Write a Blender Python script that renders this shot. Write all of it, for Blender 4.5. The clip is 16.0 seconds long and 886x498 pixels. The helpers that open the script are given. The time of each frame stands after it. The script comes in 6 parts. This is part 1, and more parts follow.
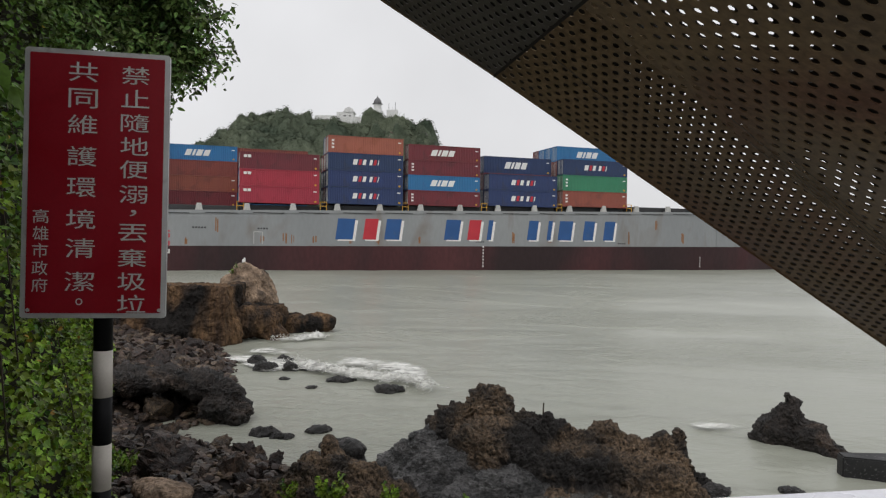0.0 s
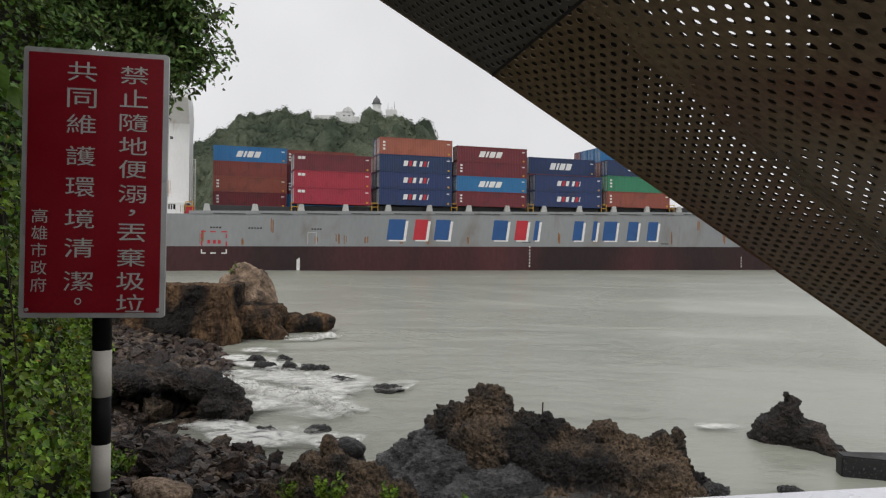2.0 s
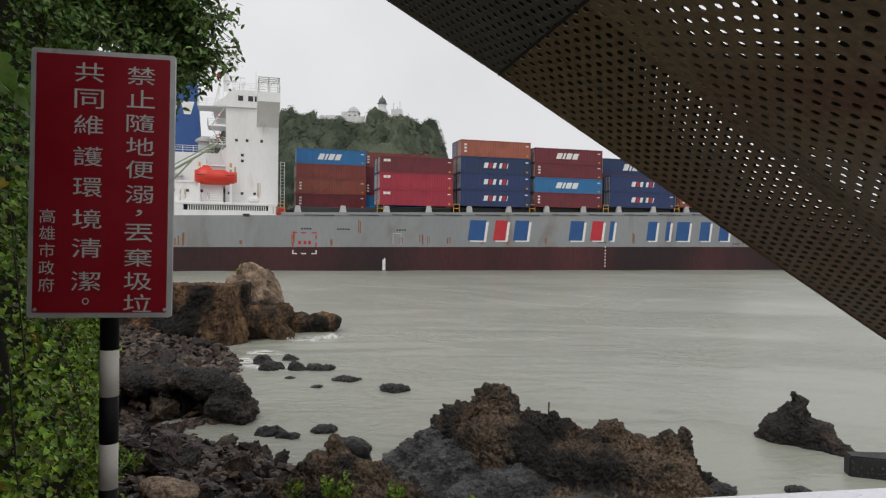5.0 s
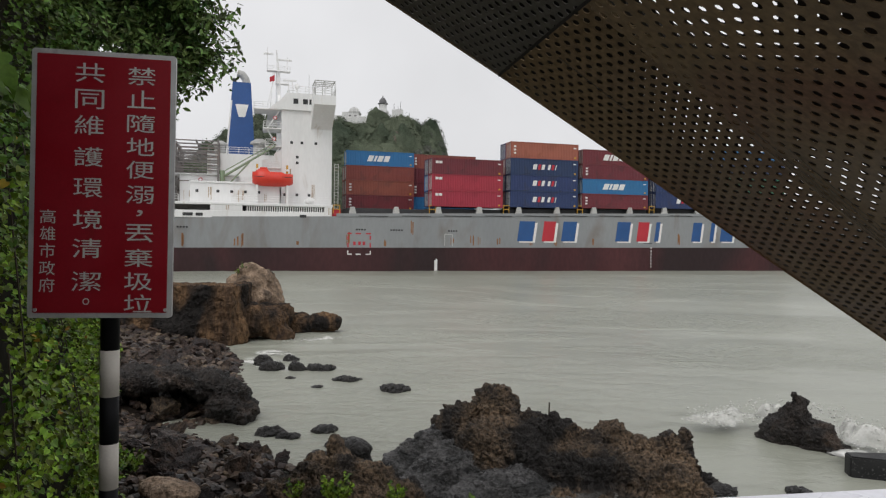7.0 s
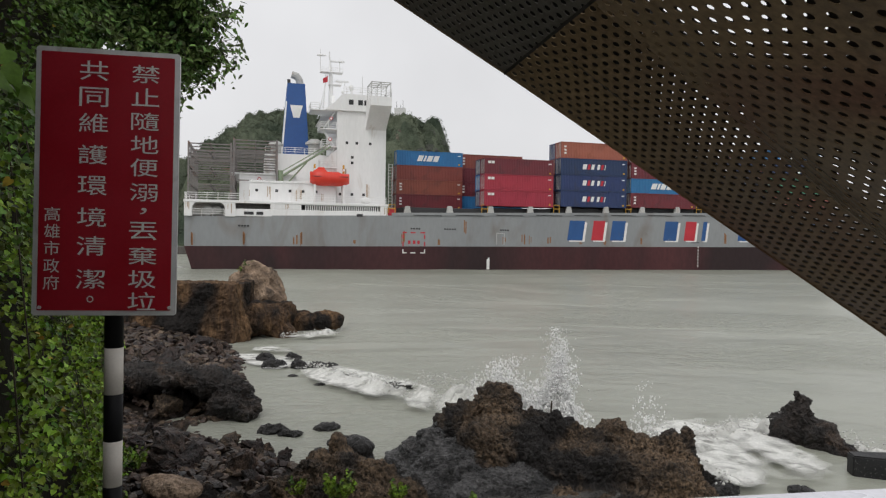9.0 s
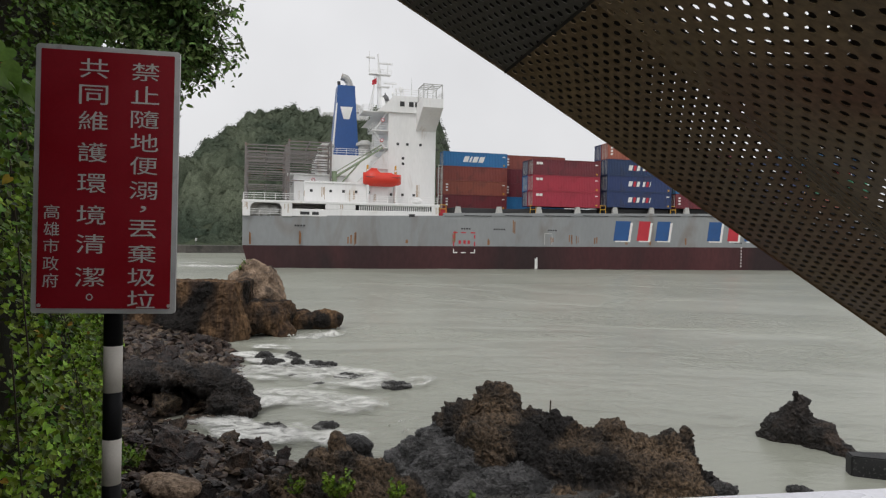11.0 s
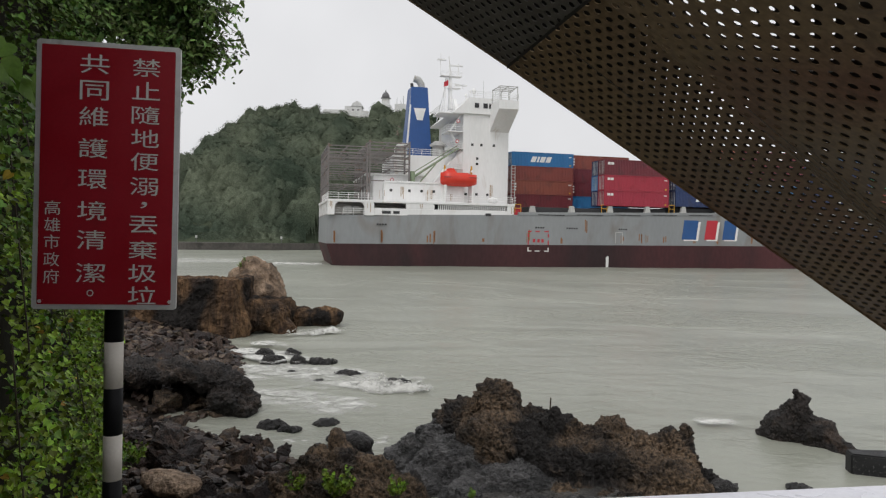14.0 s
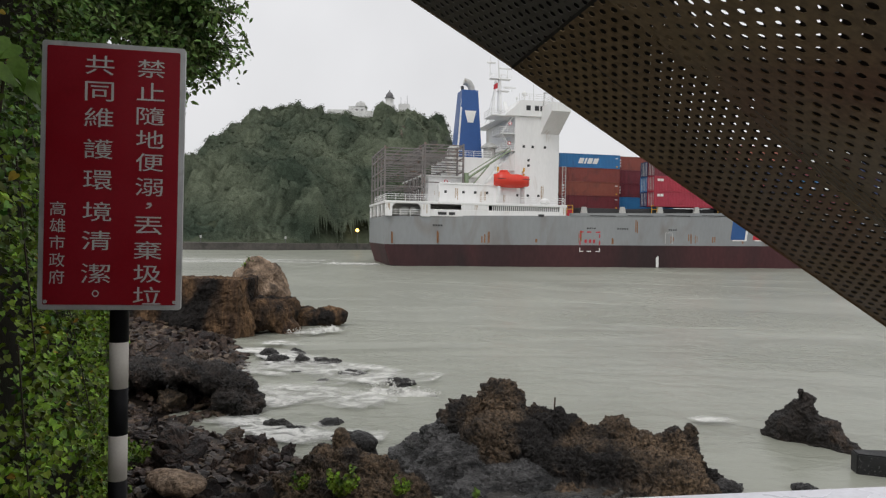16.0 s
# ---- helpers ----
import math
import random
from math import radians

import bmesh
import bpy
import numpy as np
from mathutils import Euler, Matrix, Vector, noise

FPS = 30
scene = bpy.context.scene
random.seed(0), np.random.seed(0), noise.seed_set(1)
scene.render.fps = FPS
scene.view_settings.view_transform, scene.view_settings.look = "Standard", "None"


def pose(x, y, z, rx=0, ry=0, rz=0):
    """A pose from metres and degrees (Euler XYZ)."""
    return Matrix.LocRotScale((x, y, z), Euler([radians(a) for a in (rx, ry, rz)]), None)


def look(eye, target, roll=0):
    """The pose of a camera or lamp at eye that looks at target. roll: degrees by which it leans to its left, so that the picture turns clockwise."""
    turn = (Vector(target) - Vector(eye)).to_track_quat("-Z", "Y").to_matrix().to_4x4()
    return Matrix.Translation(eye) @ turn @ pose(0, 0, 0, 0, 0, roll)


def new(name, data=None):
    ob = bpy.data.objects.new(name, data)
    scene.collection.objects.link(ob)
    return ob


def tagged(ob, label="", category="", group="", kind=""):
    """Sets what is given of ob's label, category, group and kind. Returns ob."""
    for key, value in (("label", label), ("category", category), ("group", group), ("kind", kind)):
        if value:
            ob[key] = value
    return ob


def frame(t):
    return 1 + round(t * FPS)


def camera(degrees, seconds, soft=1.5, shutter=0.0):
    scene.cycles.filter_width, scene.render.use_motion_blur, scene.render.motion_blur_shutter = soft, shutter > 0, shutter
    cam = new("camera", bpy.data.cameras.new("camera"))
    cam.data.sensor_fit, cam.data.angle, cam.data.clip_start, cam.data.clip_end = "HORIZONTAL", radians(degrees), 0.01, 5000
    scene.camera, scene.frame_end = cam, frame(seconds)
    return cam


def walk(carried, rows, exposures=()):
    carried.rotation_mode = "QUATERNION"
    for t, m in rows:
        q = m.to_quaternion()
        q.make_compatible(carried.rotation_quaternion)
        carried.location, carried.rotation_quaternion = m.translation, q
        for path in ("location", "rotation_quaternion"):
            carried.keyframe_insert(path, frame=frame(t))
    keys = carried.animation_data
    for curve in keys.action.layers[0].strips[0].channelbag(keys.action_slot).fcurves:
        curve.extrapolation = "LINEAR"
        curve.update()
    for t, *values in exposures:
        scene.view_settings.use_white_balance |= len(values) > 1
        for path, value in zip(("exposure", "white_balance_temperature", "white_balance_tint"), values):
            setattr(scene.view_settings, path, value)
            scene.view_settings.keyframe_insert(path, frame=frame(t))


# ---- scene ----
cam = camera(65, 16.0, 1.25)
PATH = [
    (0, (0.0001, 0.0000, 5.0001), (-0.0020, 9.9993, 4.8777), 0.79),
    (0.5, (0.0008, -0.0010, 5.0002), (-0.0037, 9.9985, 4.8934), 0.70),
    (1, (0.0010, -0.0008, 4.9989), (-0.0004, 9.9984, 4.8734), 0.86),
    (1.5, (0.0019, -0.0011, 4.9992), (0.0035, 9.9980, 4.8688), 0.81),
    (2, (0.0012, -0.0014, 4.9989), (0.0107, 9.9978, 4.8731), 0.75),
    (2.5, (0.0005, -0.0019, 4.9986), (-0.0035, 9.9974, 4.8789), 0.76),
    (3, (0.0007, -0.0011, 4.9997), (-0.0229, 9.9982, 4.8851), 0.69),
    (3.5, (0.0021, -0.0011, 5.0002), (-0.0276, 9.9983, 4.8947), 0.71),
    (4, (0.0012, -0.0002, 4.9988), (-0.0443, 9.9989, 4.8784), 0.67),
    (6.5, (0.0001, -0.0017, 4.9992), (-0.0913, 9.9970, 4.8639), 0.71),
    (7, (0.0009, -0.0008, 4.9997), (-0.0802, 9.9980, 4.8709), 0.69),
    (7.5, (-0.0010, -0.0030, 4.9986), (-0.0879, 9.9958, 4.8693), 0.69),
    (8, (-0.0019, -0.0020, 5.0000), (-0.1116, 9.9966, 4.8672), 0.62),
    (8.5, (-0.0031, -0.0028, 5.0003), (-0.1210, 9.9957, 4.8696), 0.71),
    (9, (-0.0035, -0.0008, 4.9996), (-0.1164, 9.9974, 4.8467), 0.79),
    (11.5, (-0.0048, 0.0006, 4.9977), (-0.1105, 9.9985, 4.8260), 0.95),
    (12, (-0.0052, 0.0014, 4.9965), (-0.1118, 9.9989, 4.7988), 0.95),
    (12.5, (-0.0046, 0.0007, 4.9971), (-0.1084, 9.9981, 4.7951), 0.97),
    (13, (-0.0045, 0.0010, 4.9976), (-0.1105, 9.9986, 4.8062), 1.00),
    (13.5, (-0.0057, 0.0001, 4.9974), (-0.1069, 9.9979, 4.8133), 1.08),
    (14, (-0.0069, 0.0026, 4.9954), (-0.1151, 10.0000, 4.7936), 1.04),
    (14.5, (-0.0078, 0.0021, 4.9971), (-0.1379, 9.9993, 4.7955), 0.97),
    (15, (-0.0076, 0.0022, 4.9970), (-0.1682, 9.9990, 4.8033), 0.95),
    (15.5, (-0.0083, 0.0029, 4.9957), (-0.1646, 9.9994, 4.7798), 1.06),
    (16, (-0.0079, 0.0027, 4.9970), (-0.1732, 9.9992, 4.7911), 0.98),
]
EXPOSURES = ((0.0, 0.0), (16.0, 0.0))
walk(cam, [(t, look(eye, target, roll)) for t, eye, target, roll in PATH], EXPOSURES)

# ---- light: a bright overcast sky ----
world = bpy.data.worlds.new("overcast")
scene.world = world
world.use_nodes = True
wn, wl = world.node_tree.nodes, world.node_tree.links
wn.clear()
sky = wn.new("ShaderNodeTexSky")
sky.sky_type, sky.sun_disc = "NISHITA", False
sky.sun_elevation, sky.sun_rotation = radians(52), radians(200)
sky.dust_density, sky.air_density = 4.0, 1.0
pale = wn.new("ShaderNodeHueSaturation")
pale.inputs["Saturation"].default_value, pale.inputs["Value"].default_value = 0.12, 0.12
cloud_map = wn.new("ShaderNodeTexCoord")
cloud_noise = wn.new("ShaderNodeTexNoise")
cloud_noise.inputs["Scale"].default_value, cloud_noise.inputs["Detail"].default_value = 2.2, 5
cloud_ramp = wn.new("ShaderNodeMapRange")
cloud_ramp.inputs["From Min"].default_value, cloud_ramp.inputs["From Max"].default_value = 0.3, 0.7
cloud_ramp.inputs["To Min"].default_value, cloud_ramp.inputs["To Max"].default_value = 0.90, 1.07
deck_mix = wn.new("ShaderNodeMix")
deck_mix.data_type = "RGBA"
deck_mix.inputs[0].default_value = 0.75
deck_mix.inputs[7].default_value = (0.90, 0.90, 0.92, 1)
cloud_mul = wn.new("ShaderNodeVectorMath")
cloud_mul.operation = "SCALE"
back = wn.new("ShaderNodeBackground")
back.inputs["Strength"].default_value = 1.0
sky_out = wn.new("ShaderNodeOutputWorld")
wl.new(sky.outputs[0], pale.inputs["Color"])
wl.new(pale.outputs[0], deck_mix.inputs[6])
wl.new(cloud_map.outputs["Generated"], cloud_noise.inputs["Vector"])
wl.new(cloud_noise.outputs["Fac"], cloud_ramp.inputs["Value"])
wl.new(deck_mix.outputs[2], cloud_mul.inputs[0])
wl.new(cloud_ramp.outputs[0], cloud_mul.inputs["Scale"])
wl.new(cloud_mul.outputs[0], back.inputs["Color"])
wl.new(back.outputs[0], sky_out.inputs["Surface"])

sun = new("sun", bpy.data.lights.new("sun", "SUN"))
sun.data.energy, sun.data.angle, sun.data.color = 0.8, radians(35), (1.0, 0.97, 0.92)
sun.matrix_world = look((0, 0, 60), (14, 38, 0))

# ---- materials ----
def surface(name, base, other, scale=3.0, rough=0.6, metal=0.0, bump=0.15, grain=40.0, stain=None, stain_scale=0.6, stain_at=(0.55, 0.75), stretch=(1, 1, 1), spec=0.5, rand=0.0, per="object", rough_span=0.12, tone_span=0.18, crags=None):
    """A procedural surface: two colours mixed by a broad noise, fine grain in tone and relief, and stains of a third colour."""
    m = bpy.data.materials.new(name)
    m.use_nodes = True
    n, k = m.node_tree.nodes, m.node_tree.links
    b = n["Principled BSDF"]
    b.inputs["Metallic"].default_value = metal
    b.inputs["Specular IOR Level"].default_value = spec
    co = n.new("ShaderNodeTexCoord")
    mp = n.new("ShaderNodeMapping")
    mp.inputs["Scale"].default_value = stretch
    k.new(co.outputs["Object"], mp.inputs["Vector"])
    def noise_node(s, detail, distortion=0.0):
        t = n.new("ShaderNodeTexNoise")
        t.inputs["Scale"].default_value, t.inputs["Detail"].default_value, t.inputs["Distortion"].default_value = s, detail, distortion
        k.new(mp.outputs[0], t.inputs["Vector"])
        return t
    def ramp(src, lo, hi, a=0.0, z=1.0):
        r = n.new("ShaderNodeMapRange")
        for key, v in zip(("From Min", "From Max", "To Min", "To Max"), (lo, hi, a, z)):
            r.inputs[key].default_value = v
        k.new(src, r.inputs["Value"])
        return r.outputs[0]
    def mix(f, a, c):
        x = n.new("ShaderNodeMix")
        x.data_type = "RGBA"
        for i, v in ((0, f), (6, a), (7, c)):
            if isinstance(v, (tuple, list)):
                x.inputs[i].default_value = (*v, 1)
            elif isinstance(v, float):
                x.inputs[i].default_value = v
            else:
                k.new(v, x.inputs[i])
        return x.outputs[2]
    broad, fine = noise_node(scale, 4, 0.4), noise_node(grain, 3)
    col = mix(ramp(broad.outputs["Fac"], 0.35, 0.65), tuple(base), tuple(other))
    if stain:
        col = mix(ramp(noise_node(stain_scale, 6, 0.8).outputs["Fac"], *stain_at), col, tuple(stain))
    tone = n.new("ShaderNodeHueSaturation")
    k.new(col, tone.inputs["Color"])
    value = ramp(fine.outputs["Fac"], 0.3, 0.7, 1 - tone_span, 1 + tone_span)
    if rand:
        src = n.new("ShaderNodeObjectInfo").outputs["Random"] if per == "object" else n.new("ShaderNodeNewGeometry").outputs["Random Per Island"]
        mul = n.new("ShaderNodeMath")
        mul.operation = "MULTIPLY"
        k.new(value, mul.inputs[0])
        k.new(ramp(src, 0, 1, 1 - rand, 1 + rand), mul.inputs[1])
        value = mul.outputs[0]
        shift = n.new("ShaderNodeMath")
        shift.operation = "MULTIPLY_ADD"
        k.new(src, shift.inputs[0])
        shift.inputs[1].default_value, shift.inputs[2].default_value = 0.05 * min(rand * 2, 1), 0.5 - 0.025 * min(rand * 2, 1)
        k.new(shift.outputs[0], tone.inputs["Hue"])
    k.new(value, tone.inputs["Value"])
    k.new(tone.outputs[0], b.inputs["Base Color"])
    k.new(ramp(broad.outputs["Fac"], 0.3, 0.7, max(rough - rough_span, 0.02), min(rough + rough_span, 1)), b.inputs["Roughness"])
    if bump:
        bp = n.new("ShaderNodeBump")
        bp.inputs["Strength"].default_value, bp.inputs["Distance"].default_value = bump, 0.4 / grain
        k.new(fine.outputs["Fac"], bp.inputs["Height"])
        if crags:
            rough_noise = noise_node(crags[0], 8, 0.6)
            rough_noise.inputs["Roughness"].default_value = 0.72
            deep = n.new("ShaderNodeBump")
            deep.inputs["Strength"].default_value, deep.inputs["Distance"].default_value = 1.0, crags[1]
            k.new(rough_noise.outputs["Fac"], deep.inputs["Height"])
            k.new(deep.outputs[0], bp.inputs["Normal"])
        k.new(bp.outputs[0], b.inputs["Normal"])
    return m


def leaf_material(name, base, other, rough=0.45, rand=0.35):
    if name == "forest":
        m = surface(name, base, other, 0.045, rough, 0, 1.0, 2.5, rand=rand, per="island", spec=0.1, tone_span=0.35, crags=(0.9, 0.35))
    else:
        m = surface(name, base, other, 5.0, rough, 0, 0.05, 60, rand=rand, per="island", spec=0.22)
    n, k = m.node_tree.nodes, m.node_tree.links
    b = n["Principled BSDF"]
    through_leaf = n.new("ShaderNodeBsdfTranslucent")
    k.new(b.inputs["Base Color"].links[0].from_socket, through_leaf.inputs["Color"])
    add = n.new("ShaderNodeMixShader")
    add.inputs[0].default_value = 0.06 if name == "forest" else 0.15
    k.new(b.outputs[0], add.inputs[1])
    k.new(through_leaf.outputs[0], add.inputs[2])
    k.new(add.outputs[0], n["Material Output"].inputs["Surface"])
    return m


HULL_GREY = surface("hull_grey", (0.235, 0.247, 0.255), (0.275, 0.287, 0.292), 0.10, 0.5, 0, 0.02, 2.0, (0.19, 0.165, 0.145), 0.22, (0.55, 0.80), (1, 1, 0.35), tone_span=0.05)
HULL_RED = surface("hull_red", (0.062, 0.0235, 0.0260), (0.088, 0.034, 0.036), 0.08, 0.6, 0, 0.03, 2.0, (0.034, 0.022, 0.023), 0.05, (0.42, 0.62), (1, 1, 0.4), tone_span=0.12, spec=0.2)
RUST = surface("rust", (0.23, 0.10, 0.04), (0.30, 0.15, 0.07), 1.5, 0.85, 0, 0.1, 8)
SHIP_WHITE = surface("ship_white", (0.76, 0.76, 0.755), (0.82, 0.82, 0.815), 0.3, 0.45, 0, 0.01, 3, (0.46, 0.38, 0.30), 0.5, (0.60, 0.88), (1, 1, 0.28), tone_span=0.03)
WHITE_STAIN = surface("white_stain", (0.42, 0.31, 0.21), (0.52, 0.42, 0.32), 1.5, 0.8, 0, 0.05, 8)
SHIP_GREY = surface("ship_grey", (0.42, 0.42, 0.41), (0.50, 0.50, 0.48), 0.5, 0.6, 0, 0.05, 5, (0.30, 0.20, 0.13), 0.8, (0.62, 0.8))
SHIP_DARK = surface("ship_dark", (0.022, 0.023, 0.025), (0.04, 0.04, 0.042), 0.6, 0.6, 0, 0.05, 6)
DECK_GREEN = surface("deck_paint", (0.16, 0.10, 0.08), (0.20, 0.14, 0.11), 0.4, 0.7, 0, 0.05, 5)
RACK_GREY = surface("rack_grey", (0.16, 0.15, 0.145), (0.21, 0.19, 0.185), 0.5, 0.7, 0, 0.05, 5, (0.20, 0.12, 0.09), 0.9, (0.55, 0.75))
FUNNEL_BLUE = surface("funnel_blue", (0.018, 0.075, 0.25), (0.022, 0.085, 0.28), 0.3, 0.45, 0, 0.03, 4, tone_span=0.05)
LETTER_BLUE = surface("letter_blue", (0.014, 0.075, 0.23), (0.02, 0.09, 0.27), 0.5, 0.5, 0, 0.03, 6, (0.06, 0.10, 0.20), 0.6, (0.6, 0.8), tone_span=0.05)
LETTER_RED = surface("letter_red", (0.45, 0.02, 0.035), (0.50, 0.03, 0.045), 0.5, 0.5, 0, 0.03, 6, tone_span=0.05)
LETTER_WHITE = surface("letter_white", (0.72, 0.72, 0.70), (0.80, 0.80, 0.78), 0.6, 0.5, 0, 0.03, 6, tone_span=0.05)
ORANGE = surface("lifeboat_orange", (0.62, 0.035, 0.02), (0.68, 0.05, 0.025), 0.7, 0.4, 0, 0.02, 8, tone_span=0.05)
YELLOW = surface("safety_yellow", (0.55, 0.30, 0.03), (0.6, 0.34, 0.04), 1, 0.5, 0, 0.02, 8, tone_span=0.05)
CRANE_GREEN = surface("crane_green", (0.20, 0.27, 0.17), (0.25, 0.31, 0.20), 1, 0.5, 0, 0.02, 8, (0.22, 0.17, 0.12), 1.2, (0.55, 0.7), tone_span=0.08)
BOX = {
    "brown": surface("box_brown", (0.23, 0.058, 0.042), (0.26, 0.07, 0.05), 0.4, 0.5, 0, 0.03, 5, (0.16, 0.05, 0.04), 0.6, (0.55, 0.8), rand=0.12, tone_span=0.05),
    "maroon": surface("box_maroon", (0.145, 0.022, 0.03), (0.17, 0.028, 0.036), 0.4, 0.5, 0, 0.03, 5, (0.10, 0.025, 0.03), 0.6, (0.55, 0.8), rand=0.10, tone_span=0.05),
    "crimson": surface("box_crimson", (0.33, 0.026, 0.046), (0.37, 0.032, 0.054), 0.4, 0.5, 0, 0.03, 5, (0.26, 0.02, 0.035), 0.6, (0.6, 0.8), rand=0.06, tone_span=0.05),
    "navy": surface("box_navy", (0.018, 0.036, 0.105), (0.022, 0.044, 0.125), 0.4, 0.5, 0, 0.03, 5, (0.028, 0.034, 0.07), 0.6, (0.55, 0.8), rand=0.15, tone_span=0.05),
    "blue": surface("box_blue", (0.026, 0.15, 0.34), (0.03, 0.17, 0.38), 0.4, 0.5, 0, 0.03, 5, (0.03, 0.12, 0.3), 0.6, (0.6, 0.8), rand=0.06, tone_span=0.05),
    "green": surface("box_green", (0.035, 0.20, 0.11), (0.045, 0.23, 0.13), 0.4, 0.5, 0, 0.03, 5, rand=0.06, tone_span=0.05),
    "orange": surface("box_orange", (0.29, 0.085, 0.058), (0.33, 0.10, 0.068), 0.4, 0.5, 0, 0.03, 5, (0.24, 0.07, 0.04), 0.6, (0.55, 0.8), rand=0.08, tone_span=0.05),
}
ROCK_BROWN = surface("rock_brown", (0.026, 0.0195, 0.0150), (0.140, 0.097, 0.062), 1.1, 0.7, 0, 1.0, 15, (0.017, 0.0145, 0.0135), 0.75, (0.46, 0.60), spec=0.35, tone_span=0.95, crags=(7.0, 0.09))
ROCK_TAN = surface("rock_tan", (0.12, 0.082, 0.055), (0.33, 0.24, 0.17), 1.6, 0.75, 0, 1.0, 14, (0.04, 0.03, 0.024), 0.9, (0.52, 0.66), spec=0.3, tone_span=0.45, crags=(3.0, 0.05))
ROCK_LEDGE = surface("rock_ledge", (0.036, 0.022, 0.015), (0.165, 0.100, 0.055), 0.9, 0.8, 0, 1.0, 8, (0.014, 0.012, 0.011), 0.55, (0.47, 0.60), (1, 1, 0.35), spec=0.2, tone_span=0.6, crags=(3.2, 0.08))
ROCK_DARK = surface("rock_dark", (0.0085, 0.0074, 0.0069), (0.030, 0.0230, 0.0195), 2.0, 0.5, 0, 1.0, 17, (0.062, 0.041, 0.028), 1.0, (0.54, 0.66), spec=0.4, tone_span=0.9, crags=(7.0, 0.07))
ROCK_WET = surface("rock_wet", (0.0070, 0.0066, 0.0064), (0.024, 0.0215, 0.0205), 2.4, 0.32, 0, 1.0, 17, spec=0.5, tone_span=0.8, crags=(6.0, 0.07))
ROCK_GREY = surface("rock_grey", (0.030, 0.0296, 0.0305), (0.086, 0.083, 0.083), 2.0, 0.30, 0, 1.0, 17, (0.014, 0.014, 0.014), 1.4, (0.52, 0.62), (1, 1, 2.6), spec=0.6, tone_span=0.7, crags=(5.0, 0.07))
STONE = surface("stone", (0.015, 0.0105, 0.0088), (0.088, 0.056, 0.040), 2.2, 0.5, 0, 1.0, 15, rand=0.75, spec=0.4, tone_span=0.8, crags=(6.0, 0.06))
STONE_STUFF = surface("stone_small", (0.015, 0.0108, 0.0090), (0.085, 0.055, 0.040), 2.2, 0.5, 0, 0.8, 17, rand=0.8, per="island", spec=0.4, tone_span=0.6)
BEACH = surface("beach_ground", (0.008, 0.006, 0.005), (0.018, 0.013, 0.0095), 1.5, 0.7, 0, 0.6, 20, spec=0.2)
BLACK_STONE = surface("black_block", (0.014, 0.014, 0.015), (0.024, 0.024, 0.025), 2, 0.55, 0, 0.3, 40, (0.10, 0.10, 0.10), 22, (0.62, 0.68), spec=0.3)
CORTEN = surface("canopy_metal", (0.105, 0.070, 0.036), (0.150, 0.104, 0.054), 3.0, 0.5, 0, 0.10, 120, (0.110, 0.050, 0.030), 2.0, (0.48, 0.66), rough_span=0.15, tone_span=0.25, spec=0.25)
# near-black steel: the dark between the canopy skins is painted as colour
CORTEN_DARK = surface("canopy_dark", (0.010, 0.008, 0.006), (0.016, 0.012, 0.009), 5.0, 0.8, 0, 0.05, 160)
# greyer copy of the canopy steel: light from below painted into the colour
CORTEN_GREY_LIT = surface("canopy_grey_lit", (0.070, 0.064, 0.056), (0.100, 0.092, 0.080), 5.0, 0.5, 0, 0.08, 120, (0.05, 0.038, 0.028), 2.5, (0.55, 0.75), tone_span=0.15, spec=0.25)
RAIL_WHITE = surface("rail_white", (0.66, 0.66, 0.72), (0.74, 0.74, 0.79), 3.0, 0.35, 0, 0.04, 80, (0.5, 0.5, 0.54), 5, (0.6, 0.8), tone_span=0.05)
PAVING = surface("paving", (0.20, 0.19, 0.18), (0.27, 0.26, 0.24), 2.0, 0.7, 0, 0.2, 50, (0.13, 0.12, 0.11), 0.8, (0.5, 0.75))
SIGN_RED = surface("sign_red", (0.180, 0.0045, 0.010), (0.200, 0.0065, 0.0135), 4.0, 0.38, 0, 0.02, 150, (0.15, 0.0055, 0.010), 6, (0.6, 0.8), tone_span=0.05, spec=0.18)
SIGN_WHITE = surface("sign_white", (0.36, 0.355, 0.34), (0.42, 0.41, 0.395), 5.0, 0.45, 0, 0.03, 150, (0.28, 0.27, 0.25), 8, (0.6, 0.8), tone_span=0.05)
SIGN_METAL = surface("sign_metal", (0.34, 0.34, 0.34), (0.42, 0.42, 0.42), 8.0, 0.45, 0.4, 0.04, 150, (0.22, 0.21, 0.2), 10, (0.6, 0.8), tone_span=0.05)
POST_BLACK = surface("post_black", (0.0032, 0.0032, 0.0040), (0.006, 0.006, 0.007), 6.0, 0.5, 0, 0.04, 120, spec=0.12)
POST_WHITE = surface("post_white", (0.40, 0.37, 0.335), (0.46, 0.43, 0.39), 6.0, 0.5, 0, 0.04, 120, (0.30, 0.26, 0.21), 7, (0.62, 0.82), spec=0.25, tone_span=0.04)
VINE_LEAF = leaf_material("vine_leaf", (0.028, 0.064, 0.005), (0.235, 0.335, 0.034), 0.36, 0.8)
# darker copy of the vine leaf, with the upper bank's shade in its colour
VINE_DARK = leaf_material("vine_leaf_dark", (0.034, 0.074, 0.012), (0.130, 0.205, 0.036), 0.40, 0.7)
TREE_LEAF = leaf_material("tree_leaf", (0.040, 0.080, 0.020), (0.165, 0.240, 0.066), 0.40, 0.75)
BRIGHT_LEAF = leaf_material("bright_leaf", (0.070, 0.135, 0.018), (0.115, 0.19, 0.03), 0.4, 0.3)
